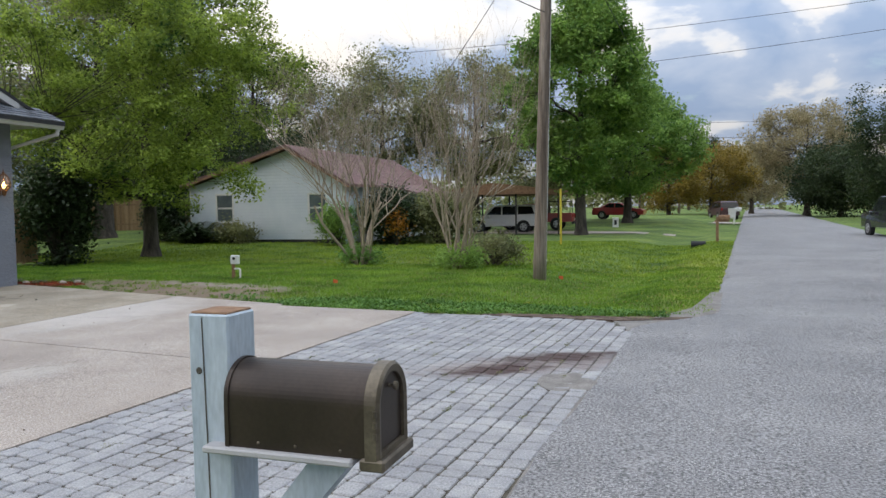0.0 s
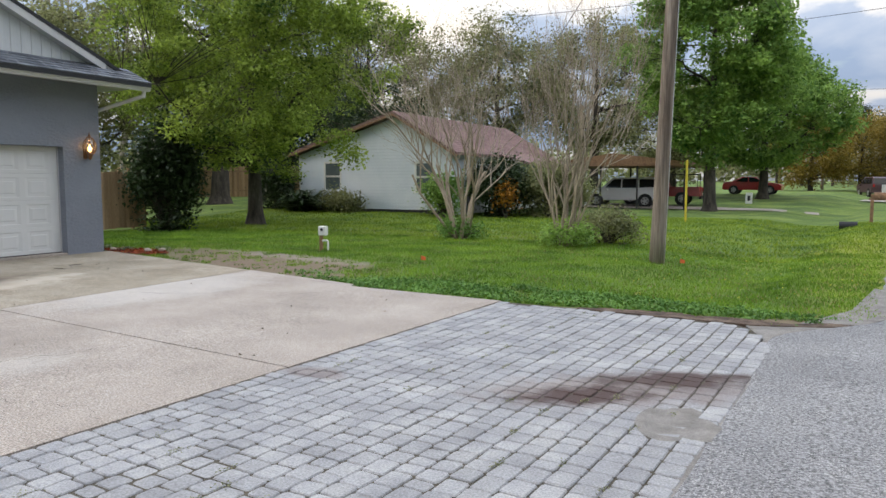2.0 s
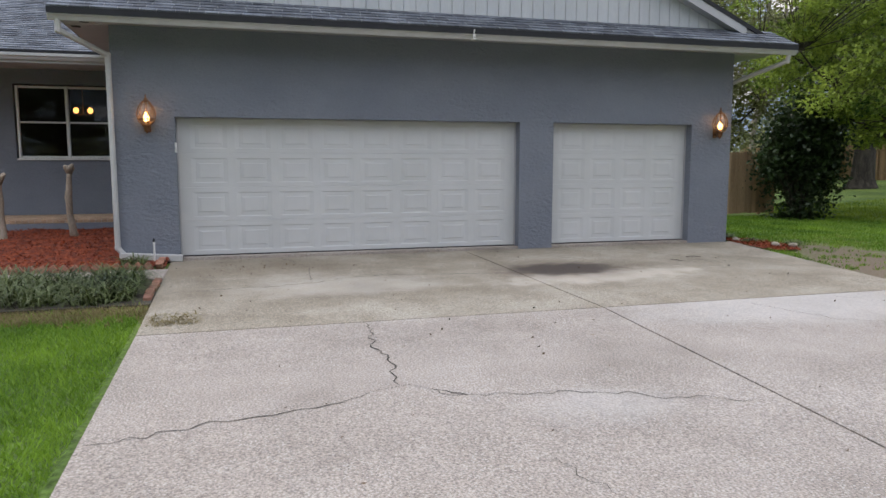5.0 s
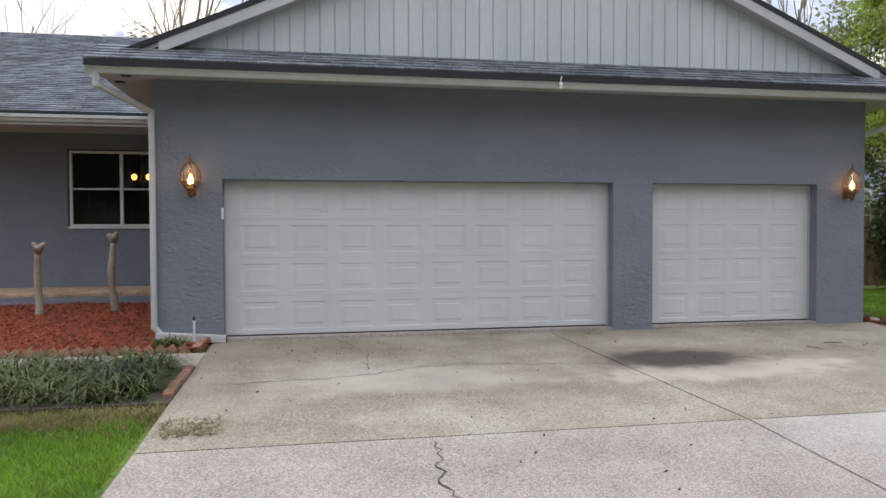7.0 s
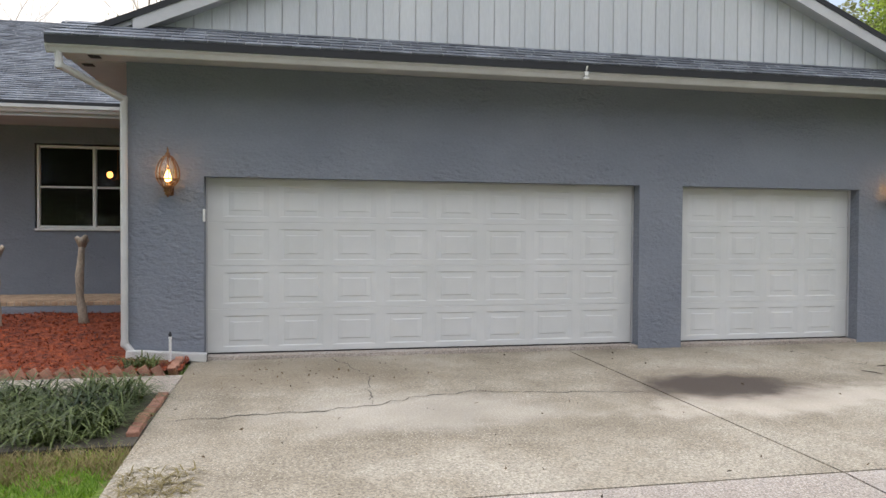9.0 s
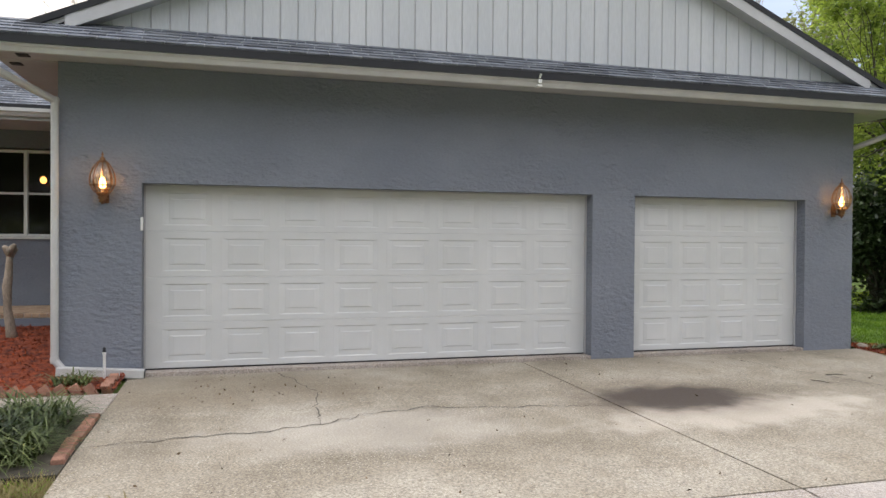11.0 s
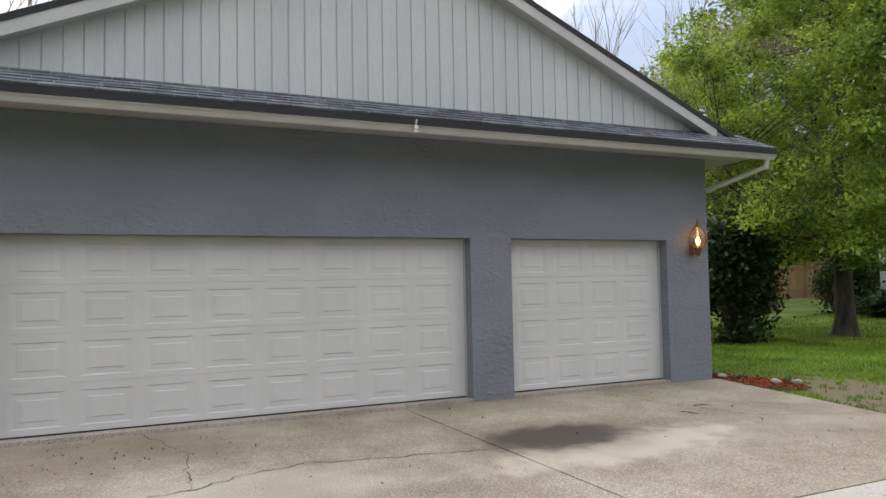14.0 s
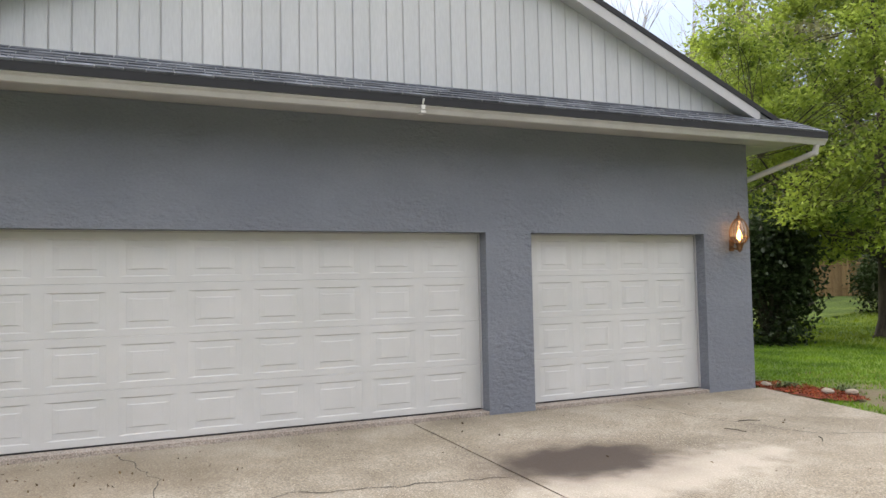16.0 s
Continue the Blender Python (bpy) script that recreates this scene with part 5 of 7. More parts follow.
bare_tree(gz(-30.0, 24.0), "tall bare spring tree behind the garage", 1, 19.0, 1, 0.26, 5, 21, bark=TWIG, leaf=TAN_LEAF)
bare_tree(gz(-33.5, 28.5), "tall bare spring tree behind the garage", 1, 20.0, 1, 0.26, 5, 22, bark=TWIG, leaf=TAN_LEAF)
bare_tree(gz(-38.0, -2.0), "tall bare spring tree behind the house", 1, 18.0, 1, 0.26, 5, 23, bark=TWIG, leaf=TAN_LEAF)
bare_tree(gz(-41.0, -8.0), "tall bare spring tree behind the house", 1, 17.0, 1, 0.26, 5, 24, bark=TWIG, leaf=TAN_LEAF)
tree(gz(-45.0, -4.5), "leafy tree behind the house roof", 12.0, 4.5, 0.3, OLIVE_LEAF, 0.24, 150, 70, 25, crown_low=0.3, clump=0.9)
# trees along the street
tree((3.0, 98.0, 0.2), "low rust-tinged tree beside the street", 9.0, 5.2, 0.25, RUST_LEAF, 0.28, 200, 90, 31, crown_low=0.12, clump=1.0)
tree((-2.0, 92.0, 0.2), "low rust-tinged tree beside the street", 8.0, 4.5, 0.25, RUST_LEAF, 0.28, 160, 90, 32, crown_low=0.12, clump=1.0)
tree((15.0, 106.0, 0.0), "broad tan and olive spring tree beside the street", 14.5, 7.2, 0.4, TAN_LEAF, 0.30, 320, 90, 33, crown_low=0.22, clump=1.1)
tree((17.5, 98.0, 0.0), "dense dark green tree beside the street", 8.2, 6.2, 0.3, PINE_LEAF, 0.30, 260, 110, 34, crown_low=0.01, clump=1.1)
tree((20.5, 82.0, 0.0), "dense dark green conifer beside the street", 13.5, 5.2, 0.35, PINE_LEAF, 0.26, 280, 110, 35, crown_low=0.04, clump=1.0)
tree((27.0, 78.0, 0.0), "dense dark green conifer beside the street", 16.0, 6.0, 0.4, PINE_LEAF, 0.26, 300, 110, 36, crown_low=0.04, clump=1.0)
tree((22.0, 66.0, 0.0), "light olive tree beside the street", 10.5, 3.8, 0.25, OLIVE_LEAF, 0.26, 180, 90, 37, crown_low=0.15, clump=0.9)
tree((10.0, 128.0, 0.0), "tan spring tree far down the street", 11.0, 6.0, 0.35, TAN_LEAF, 0.34, 180, 80, 38, crown_low=0.15, clump=1.2)
for k, (x, y) in enumerate(((0.5, 170), (5.5, 178), (9.5, 168), (14.0, 180), (-5, 165), (-10, 172))):
    tree((x, y, 0), "tall pine far down the street", 15.5 + 1.5 * math.sin(k * 2.1), 4.4, 0.3, PINE_LEAF, 0.42, 90, 60, 40 + k, crown_low=0.45, clump=1.2, group="far pines")
# unseen trees across the street: mirrored in the porch window, added to dim the porch
for k, (x, y, h) in enumerate(((13.5, -22, 12), (15.5, -14, 13), (14.0, -6.5, 12), (16.0, 1.5, 14), (14.0, 9.0, 12), (16.5, 17.0, 13), (15.5, 25.5, 11))):
    tree((x, y, 0.0), "unseen dark green tree across the street, dimming the porch", h, 4.8, 0.35, PINE_LEAF, 0.30, 150, 80, 280 + k, crown_low=0.06, clump=1.1, group="trees across the street")
tree(gz(-27.5, 21.5), "leafy olive-green tree behind the fence", 9.5, 3.4, 0.28, OLIVE_LEAF, 0.2, 150, 100, 290, crown_low=0.18, clump=0.8)
# bare crape myrtles
bare_tree(gz(-9.6, 20.8), "bare crape myrtle spreading a pale vase of branches", 10, 6.8, 3.6, 0.052, 4, 51, bark=BARK_PALE, leaf=TAN_LEAF, name="crape_myrtle", group="crape myrtles", forks=(2, 4), category="shrub tree", spread=0.50, lift=0.13, thick=(0.60, 0.82), curve=0.11)
bare_tree(gz(-6.1, 19.8), "bare many-stemmed crape myrtle with tall upright branches", 16, 7.0, 1.9, 0.036, 4, 52, bark=BARK_PALE, leaf=TAN_LEAF, name="crape_myrtle", group="crape myrtles", forks=(2, 3), category="shrub tree", spread=0.36, lift=0.16, thick=(0.66, 0.88), curve=0.11)
shrub(gz(-9.6, 20.8), "low leafy growth round the crape myrtle's foot", (0.65, 0.6, 0.5), WEED, 0.09, 40, 40, 61, clump=0.13)
shrub(gz(-6.1, 19.8), "low leafy growth round the crape myrtle's foot", (0.75, 0.7, 0.55), OAK_LEAF_2, 0.09, 50, 40, 62, clump=0.13)
shrub(gz(-5.4, 21.2), "small rounded green shrub", (0.8, 0.7, 0.8), OLIVE_LEAF, 0.09, 60, 50, 63, clump=0.16)
# shrubs
shrub(gz(-20.2, 19.5), "tall dense dark glossy evergreen shrub beside the fence", (0.85, 0.85, 3.4), DARK_LEAF, 0.15, 260, 60, 64, clump=0.26)
shrub(gz(-13.8, 33.5), "dark shrub beside the white house", (1.2, 1.6, 2.6), DARK_LEAF, 0.16, 160, 60, 65, clump=0.3)
shrub(gz(-13.0, 32.2), "orange and yellow croton shrub beside the house", (0.4, 0.45, 1.6), CROTON, 0.14, 24, 30, 66, clump=0.2)
shrub(gz(-11.6, 34.5), "dark shrub beside the carport", (1.5, 1.6, 2.4), OLIVE_LEAF, 0.16, 160, 60, 67, clump=0.3)
shrub(gz(-15.2, 30.6), "green shrub at the house corner", (0.9, 0.7, 1.8), OAK_LEAF_2, 0.14, 70, 50, 68, clump=0.24)
shrub(gz(-20.9, 30.7), "low straggly shrub below a window", (1.1, 0.6, 0.9), OLIVE_LEAF, 0.12, 70, 50, 69, clump=0.2)
shrub(gz(-25.2, 31.0), "dark shrub at the house corner", (0.9, 0.9, 2.2), DARK_LEAF, 0.16, 110, 60, 70, clump=0.28)
for k, (x, y) in enumerate(((-27.5, 38.5), (-38.5, 36.0), (-33.5, 31.5))):
    shrub(gz(x, y), "dark evergreen shrub along the back of the yard", (1.7, 1.4, 2.7 + 0.5 * math.sin(k)), DARK_LEAF, 0.2, 150, 55, 71 + k, clump=0.36, group="back hedge")


def strap_plant(name, label, at, n_leaf, length, width, leaf, seed, spread=(0.1, 0.1), rise=1.1, category="plant", parts_label=""):
    """Arching strap leaves from a clump."""
    nr = np.random.default_rng(seed)
    t = thing(name, label, category, at, "border grass" if name == "liriope_clump" else "")
    a = nr.uniform(0, 2 * np.pi, n_leaf)
    out = np.stack([np.cos(a), np.sin(a), 0 * a], 1)
    side = np.stack([-np.sin(a), np.cos(a), 0 * a], 1)
    root = np.stack([nr.uniform(-spread[0], spread[0], n_leaf), nr.uniform(-spread[1], spread[1], n_leaf), 0 * a - 0.02], 1)
    ln = length * nr.uniform(0.6, 1.2, (n_leaf, 1))
    steep = nr.uniform(0.35, 1.0, (n_leaf, 1)) * rise
    rows_v = []
    for s in (0, 0.3, 0.6, 0.85, 1.0):
        c = root + out * ln * (s * 0.75 * (0.4 + s * 0.6)) + np.array([0, 0, 1]) * ln * steep * (s - 0.78 * s * s)
        w = width * (1 - s ** 2.2) * 0.5 + 0.001
        rows_v.append(np.stack([c - side * w, c + side * w], 1))
    v = np.stack(rows_v, 1).reshape(-1, 3)
    q = np.array([(10 * i + 2 * s, 10 * i + 2 * s + 1, 10 * i + 2 * s + 3, 10 * i + 2 * s + 2) for i in range(n_leaf) for s in range(4)])
    part("foliage", array_mesh("foliage", v, q, leaf), None, t, parts_label)
    return t


strap_plant("sword_plant", "dark spiky sword-leaved plant below a window", gz(-23.0, 30.3), 150, 2.5, 0.2, DARK_LEAF, 81, (0.6, 0.4), 1.25)
# border grass along the lawn
k_ = 0
for x in np.arange(-12.0, -10.7, 0.42):
    for y in np.arange(-4.2, 2.1, 0.42):
        k_ += 1
        strap_plant("liriope_clump", "clump of dark arching border grass", (x + 0.09 * math.sin(k_ * 3.7), min(1.95, y + 0.09 * math.cos(k_ * 5.1)), 0.03), 140, 0.60, 0.015, LIRIOPE, 100 + k_, (0.2, 0.2), 1.45)
strap_plant("liriope_clump", "small tuft of border grass beside the downspout", (-13.38, 1.86, 0.11), 110, 0.34, 0.014, LIRIOPE, 95, (0.12, 0.16), 1.5)
strap_plant("weed_tuft", "yellowing weed tuft growing at the slab edge", (-9.6, 2.68, slab_z(-9.6, 2)), 420, 0.17, 0.009, DRY_GRASS, 96, (0.26, 0.22), 0.75)
strap_plant("liriope_clump", "small dark tuft beside the garage corner", (-13.8, 12.75, 0.06), 70, 0.36, 0.016, LIRIOPE, 97, (0.1, 0.1), 1.0)
strap_plant("liriope_clump", "small dark tuft beside the garage corner", (-13.2, 13.2, 0.05), 70, 0.34, 0.016, LIRIOPE, 98, (0.1, 0.1), 1.0)
strap_plant("liriope_clump", "small dark tuft beside the garage corner", (-14.5, 12.8, 0.06), 70, 0.40, 0.016, LIRIOPE, 99, (0.1, 0.1), 1.0)


def scatter(n_pts, x0, x1, y0, y1, seed, keep, thin=0.0):
    nr = np.random.default_rng(seed)
    p = np.stack([nr.uniform(x0, x1, n_pts), nr.uniform(y0, y1, n_pts)], 1)
    return np.array([(x, y, lawn_z(x, y)) for x, y in p if keep(x, y)])


def on_lawn(x, y):
    west = road_edge(y) - x
    if west < 0.05 + 0.15 * noise.noise((y * 2, 0, 0)):
        return False
    if y < lawn_edge(x) + 0.06 + 0.10 * noise.noise((x * 2, 1, 0)) or (x < -13.8 and y < 12.3):
        return False
    if -2.8 < x < 0.15 and y < lawn_edge(x) + 0.24 + 0.25 * step_up(-0.6, 0.1, x) + 0.12 * noise.noise((x * 4, y * 4, 1)):
        return noise.noise((x * 11, y * 11, 5)) > 0.45
    bare = noise.noise((x * 0.9, y * 0.9, 7))
    for cx, cy, rx, ry, ang in ((-10.4, 13.2, 3.3, 1.2, -10), (-9.3, 11.95, 2.8, 0.5, -10), (-2.0, 10.55, 1.5, 0.2, -3), (-0.3, 10.72, 1.2, 0.42, 8), (-13.7, 12.8, 1.0, 0.55, 0)):
        ca, sa = math.cos(radians(ang)), math.sin(radians(ang))
        u, v = ((x - cx) * ca + (y - cy) * sa) / rx, (-(x - cx) * sa + (y - cy) * ca) / ry
        if u * u + v * v + 0.6 * bare < 0.95:
            return noise.noise((x * 2.6, y * 2.6, 5)) + 0.5 * noise.noise((x * 9, y * 9, 5)) > 0.22
    return True


def dry_strip(x, y):
    """Where the lawn beside the border grass has dried out."""
    return x < -9.75 + 0.6 * noise.noise((x * 1.5, y * 1.1, 8)) + 0.3 * noise.noise((x * 7, y * 7, 1))


def front_lawn(x, y):
    if dry_strip(x, y) and noise.noise((x * 37, y * 37, 2)) < 0.12:
        return False
    return x < -4.4 and y < 2.33 and not (-12.2 < x < -10.66) and x > -12.4 or (x >= -4.4 and y < 2.2 and x < -1.0)


tagged(new("grass", blade_mesh("grass", scatter(190000, -21, 2.2, 10.4, 21.0, 201, on_lawn), 0.055, 0.012, GRASS_RICH, np.random.default_rng(1))), "short green lawn grass", "grass", "", "stuff")
tagged(new("grass", blade_mesh("grass", scatter(90000, -26, 3.2, 20.0, 36.0, 202, on_lawn), 0.07, 0.022, GRASS, np.random.default_rng(2))), "short green lawn grass further off", "grass", "", "stuff")
tagged(new("grass", blade_mesh("grass", scatter(120000, -10.7, -4.4, -3.5, 2.33, 203, front_lawn), 0.055, 0.008, GRASS_RICH, np.random.default_rng(3), 0.6)), "bright green mown grass beside the driveway", "grass", "", "stuff")
tagged(new("grass", blade_mesh("grass", scatter(16000, -4.4, -1.0, -3.0, 2.2, 204, front_lawn), 0.06, 0.01, GRASS, np.random.default_rng(4))), "green verge grass round the mailbox post", "grass", "", "stuff")
tagged(new("dry_grass", blade_mesh("dry_grass", scatter(26000, -15, 2.2, 10.6, 24.0, 211, lambda x, y: road_edge(y) - x > 0 and y > lawn_edge(x) + 0.05 and on_lawn(x, y) and noise.noise((x * 0.7, y * 0.7, 4)) > -0.1), 0.05, 0.010, DRY_GRASS, np.random.default_rng(8), 0.8)), "dry straw-coloured grass among the green", "grass", "", "stuff")
tagged(new("dry_grass", blade_mesh("dry_grass", scatter(42000, -10.45, -8.8, -3.5, 2.38, 212, lambda x, y: dry_strip(x, y)), 0.06, 0.009, DRY_GRASS, np.random.default_rng(18), 0.8)), "dry yellowed grass beside the border", "grass", "", "stuff")
nr_w = np.random.default_rng(5)
weeds = scatter(30000, -8.2, 0.6, 10.5, 13.4, 205, lambda x, y: on_lawn(x, y) and noise.noise((x * 0.9, y * 0.9, 2)) + 0.35 * noise.noise((x * 4, y * 4, 2)) > (y - lawn_edge(x)) * 0.75 - 0.75)
weeds[:, 2] += nr_w.uniform(0.0, 0.075, len(weeds))
tagged(new("clover", leaf_mesh("clover", weeds, 0.045, WEED, nr_w, 0.2, 0.9)), "dense low clover and weeds along the driveway edge", "weeds", "", "stuff")
flowers = scatter(420, -4.5, 1.5, 12, 27, 206, on_lawn)
flowers[:, 2] += 0.07
YELLOW_FLOWER = shader("yellow_flower", [(0.6, 0.5, 0.03), (0.7, 0.6, 0.1)], rough=0.7)
tagged(new("wildflowers", leaf_mesh("wildflowers", flowers, 0.022, YELLOW_FLOWER, nr_w, 0.1, 1.0)), "tiny yellow wildflowers in the grass", "flowers", "", "stuff")


# ---- beds beside the house ----
def bed_z(x, y):
    return 0.10 + 0.22 * step_up(-13.2, -16.5, x) + 0.03 * noise.noise((x * 2, y * 2, 1)) + 0.015 * noise.noise((x * 7, y * 7, 1))


def mulch_bed(name, x0, x1, y0, y1, z_of, inside, label, chips, seed):
    xs, ys = np.arange(x0, x1 + 1e-6, 0.12), np.arange(y0, y1 + 1e-6, 0.12)
    g = Mesh()
    ids = {}
    for j, y in enumerate(ys):
        for i, x in enumerate(xs):
            ids[i, j] = len(g.v)
            g.v.append((x, y, z_of(x, y)))
    for j in range(len(ys) - 1):
        for i in range(len(xs) - 1):
            if inside(xs[i] + 0.06, ys[j] + 0.06):
                g.f.append((ids[i, j], ids[i + 1, j], ids[i + 1, j + 1], ids[i, j + 1]))
    structure(name, g, MULCH, label, "mulch bed", True)
    nr = np.random.default_rng(seed)
    p = np.stack([nr.uniform(x0, x1, chips), nr.uniform(y0, y1, chips)], 1)
    p = np.array([(x, y, z_of(x, y) + nr.uniform(0.0, 0.02)) for x, y in p if inside(x, y)])
    me = leaf_mesh("mulch_chips", p, 0.06, CHIP, nr, 0.3, 0.28)
    tagged(new("mulch_chips", me), "loose shredded red mulch", "mulch", "", "stuff")


mulch_bed("ground_bed_1", -17.3, -13.0, -8.0, 2.42, bed_z, lambda x, y: not (x < -13.86 and y > 1.6) and y < 2.33, "raised bed of red mulch before the porch", 15000, 301)
mulch_bed("ground_bed_2", -15.2, -12.5, 12.24, 13.3, lambda x, y: lawn_z(x, y) + 0.03 + 0.02 * noise.noise((x * 4, y * 4, 0)), lambda x, y: ((x + 13.7) / 1.15) ** 2 + ((y - 12.65) / 0.5) ** 2 < 1 + 0.3 * noise.noise((x * 3, y * 3, 0)) and y > 12.27 and y > lawn_edge(x) + 0.02, "small patch of red mulch at the garage corner", 2500, 302)
structure("pavement_strip", Mesh().soft_box(-13.0, -12.15, -9.0, 2.365, -0.05, 0.075, 0.008), CONCRETE, "narrow concrete strip behind the border grass", "pavement")

structure("ground_soil", Mesh().box(-12.145, -10.42, -5.0, 2.375, -0.05, 0.056), JOINT, "dark soil under the border grass", "soil")

edging = thing("brick_edging", "low edging of tilted red bricks round the mulch bed", "edging")
tilted = Mesh().soft_box(-0.032, 0.032, -0.045, 0.045, -0.09, 0.10, 0.006).data("brick", BRICK)
rng_b = random.Random(77)
for k in range(46):
    part("brick", tilted, None, edging).matrix_local = pose(-13.05 + rng_b.uniform(-0.01, 0.01), 2.12 - 0.135 * k, 0.075, 32 + rng_b.uniform(-4, 4), rng_b.uniform(-4, 4), rng_b.uniform(-5, 5))
for k in range(5):
    part("brick", tilted, None, edging).matrix_local = pose(-13.15 - 0.13 * k, 2.24, 0.07, rng_b.uniform(-4, 4), 32, rng_b.uniform(-5, 5))
border = thing("brick_border", "row of flat red bricks at the end of the border grass", "edging")
flat_b = Mesh().soft_box(-0.095, 0.095, -0.045, 0.045, -0.03, 0.035, 0.006).data("brick", BRICK)
for k in range(7):
    part("brick", flat_b, None, border).matrix_local = pose(-10.75 - 0.2 * k, 2.315 + rng_b.uniform(-0.012, 0.012), 0.06, rng_b.uniform(-4, 4), rng_b.uniform(-4, 4), rng_b.uniform(-4, 4))
for k in range(14):
    r = rng_b.uniform(0.035, 0.055)
    t = thing("rock", "rough pale edging stone in front of the border grass", "rock", (-10.5 + rng_b.uniform(-0.05, 0.05), 2.0 - 0.36 * k, 0.0), "edging stones")
    bm = bmesh.new()
    bmesh.ops.create_icosphere(bm, subdivisions=2, radius=r)
    for v in bm.verts:
        v.co = Vector((v.co.x * 1.2, v.co.y * 1.3, v.co.z * 0.7 + 0.02)) * (1 + 0.25 * noise.noise(v.co * 14 + Vector((k, 0, 0))))
    me = bpy.data.meshes.new("stone"); bm.to_mesh(me); bm.free(); me.materials.append(ROCK)
    part("stone", me, None, t)
for k, (x, y) in enumerate(((-14.0, 12.6), (-12.9, 12.95), (-13.1, 12.75))):
    t = thing("rock", "small pale stone in the corner bed", "rock", (x, y, 0.06), "corner stones")
    bm = bmesh.new()
    bmesh.ops.create_icosphere(bm, subdivisions=2, radius=0.07)
    for v in bm.verts:
        v.co = Vector((v.co.x * 1.3, v.co.y, v.co.z * 0.6 + 0.03)) * (1 + 0.25 * noise.noise(v.co * 14 + Vector((k, 5, 0))))
    me = bpy.data.meshes.new("stone"); bm.to_mesh(me); bm.free(); me.materials.append(ROCK)
    part("stone", me, None, t)


def stump(at, height, bend, seed):
    rng = random.Random(seed)
    t = thing("pruned_trunk", "hard-pruned pale crape myrtle trunk with a knobbly top in the mulch", "tree stump", at, "pruned trunks")
    g = Mesh()
    pts, rad = [], []
    for k in range(9):
        u = k / 8
        pts.append((bend[0] * math.sin(u * 2.6) + rng.gauss(0, 0.006), bend[1] * math.sin(u * 2.6) + rng.gauss(0, 0.006), -0.08 + (height + 0.08) * u))
        rad.append(0.062 - 0.018 * u + (0.025 if k == 0 else 0) + rng.uniform(-0.004, 0.006) + (0.012 if k == 5 else 0))
    g.tube(pts, rad, 10)
    part("trunk", g, BARK_PALE, t, "", True)
    top = Vector(pts[-1])
    for k in range(6):
        a = k * 1.05 + rng.uniform(-0.2, 0.2)
        e = top + Vector((0.085 * math.cos(a), 0.085 * math.sin(a), rng.uniform(0.02, 0.10)))
        part("knuckle", Mesh().tube([top - Vector((0, 0, 0.07)), top.lerp(e, 0.6), e], [0.04, 0.042, 0.026], 7), BARK_PALE, t, "cut knobbly branch end", True)


stump((-16.03, 0.62, bed_z(-16, .6)), 1.14, (0.03, -0.07), 5)
stump((-15.75, -0.42, bed_z(-15.7, -.4)), 1.0, (-0.02, -0.02), 6)

# ---- fences ----
def fence(name, label, a, b, height, z0, width=0.14):
    t = thing(name, label, "fence", (a[0], a[1], 0))
    d = Vector((b[0] - a[0], b[1] - a[1], 0))
    turn = math.degrees(math.atan2(d.y, d.x))
    t.matrix_world = pose(a[0], a[1], z0, 0, 0, turn)
    data = Mesh().prism([(0.004, 0, -0.05), (width - 0.004, 0, -0.05), (width - 0.004, 0, height - 0.03), (width - 0.03, 0, height), (0.03, 0, height), (0.004, 0, height - 0.03)], (0, 0.018, 0)).data("board", FENCE_WOOD)
    rng = random.Random(3)
    for k in range(int(d.length / width)):
        part("board", data, None, t).location = (k * width, rng.uniform(-0.002, 0.002), rng.uniform(-0.015, 0.015))
    for zz in (0.35, height - 0.4):
        part("rail", Mesh().box(0, d.length, 0.021, 0.06, zz, zz + 0.09), FENCE_WOOD, t)
    for k in range(int(d.length / 2.4) + 1):
        part("post", Mesh().soft_box(k * 2.4 - 0.045, k * 2.4 + 0.045, 0.061, 0.15, -0.1, height - 0.1, 0.006), FENCE_WOOD, t)


fence("wooden_fence", "cedar board fence beside the garage", (-21.7, 12.3), (-21.7, 20.1), 1.88, 0.0)
fence("wooden_fence", "brown board fence at the back of the yard", (-26.0, 41.0), (-44.0, 36.0), 2.0, lawn_z(-33, 39))


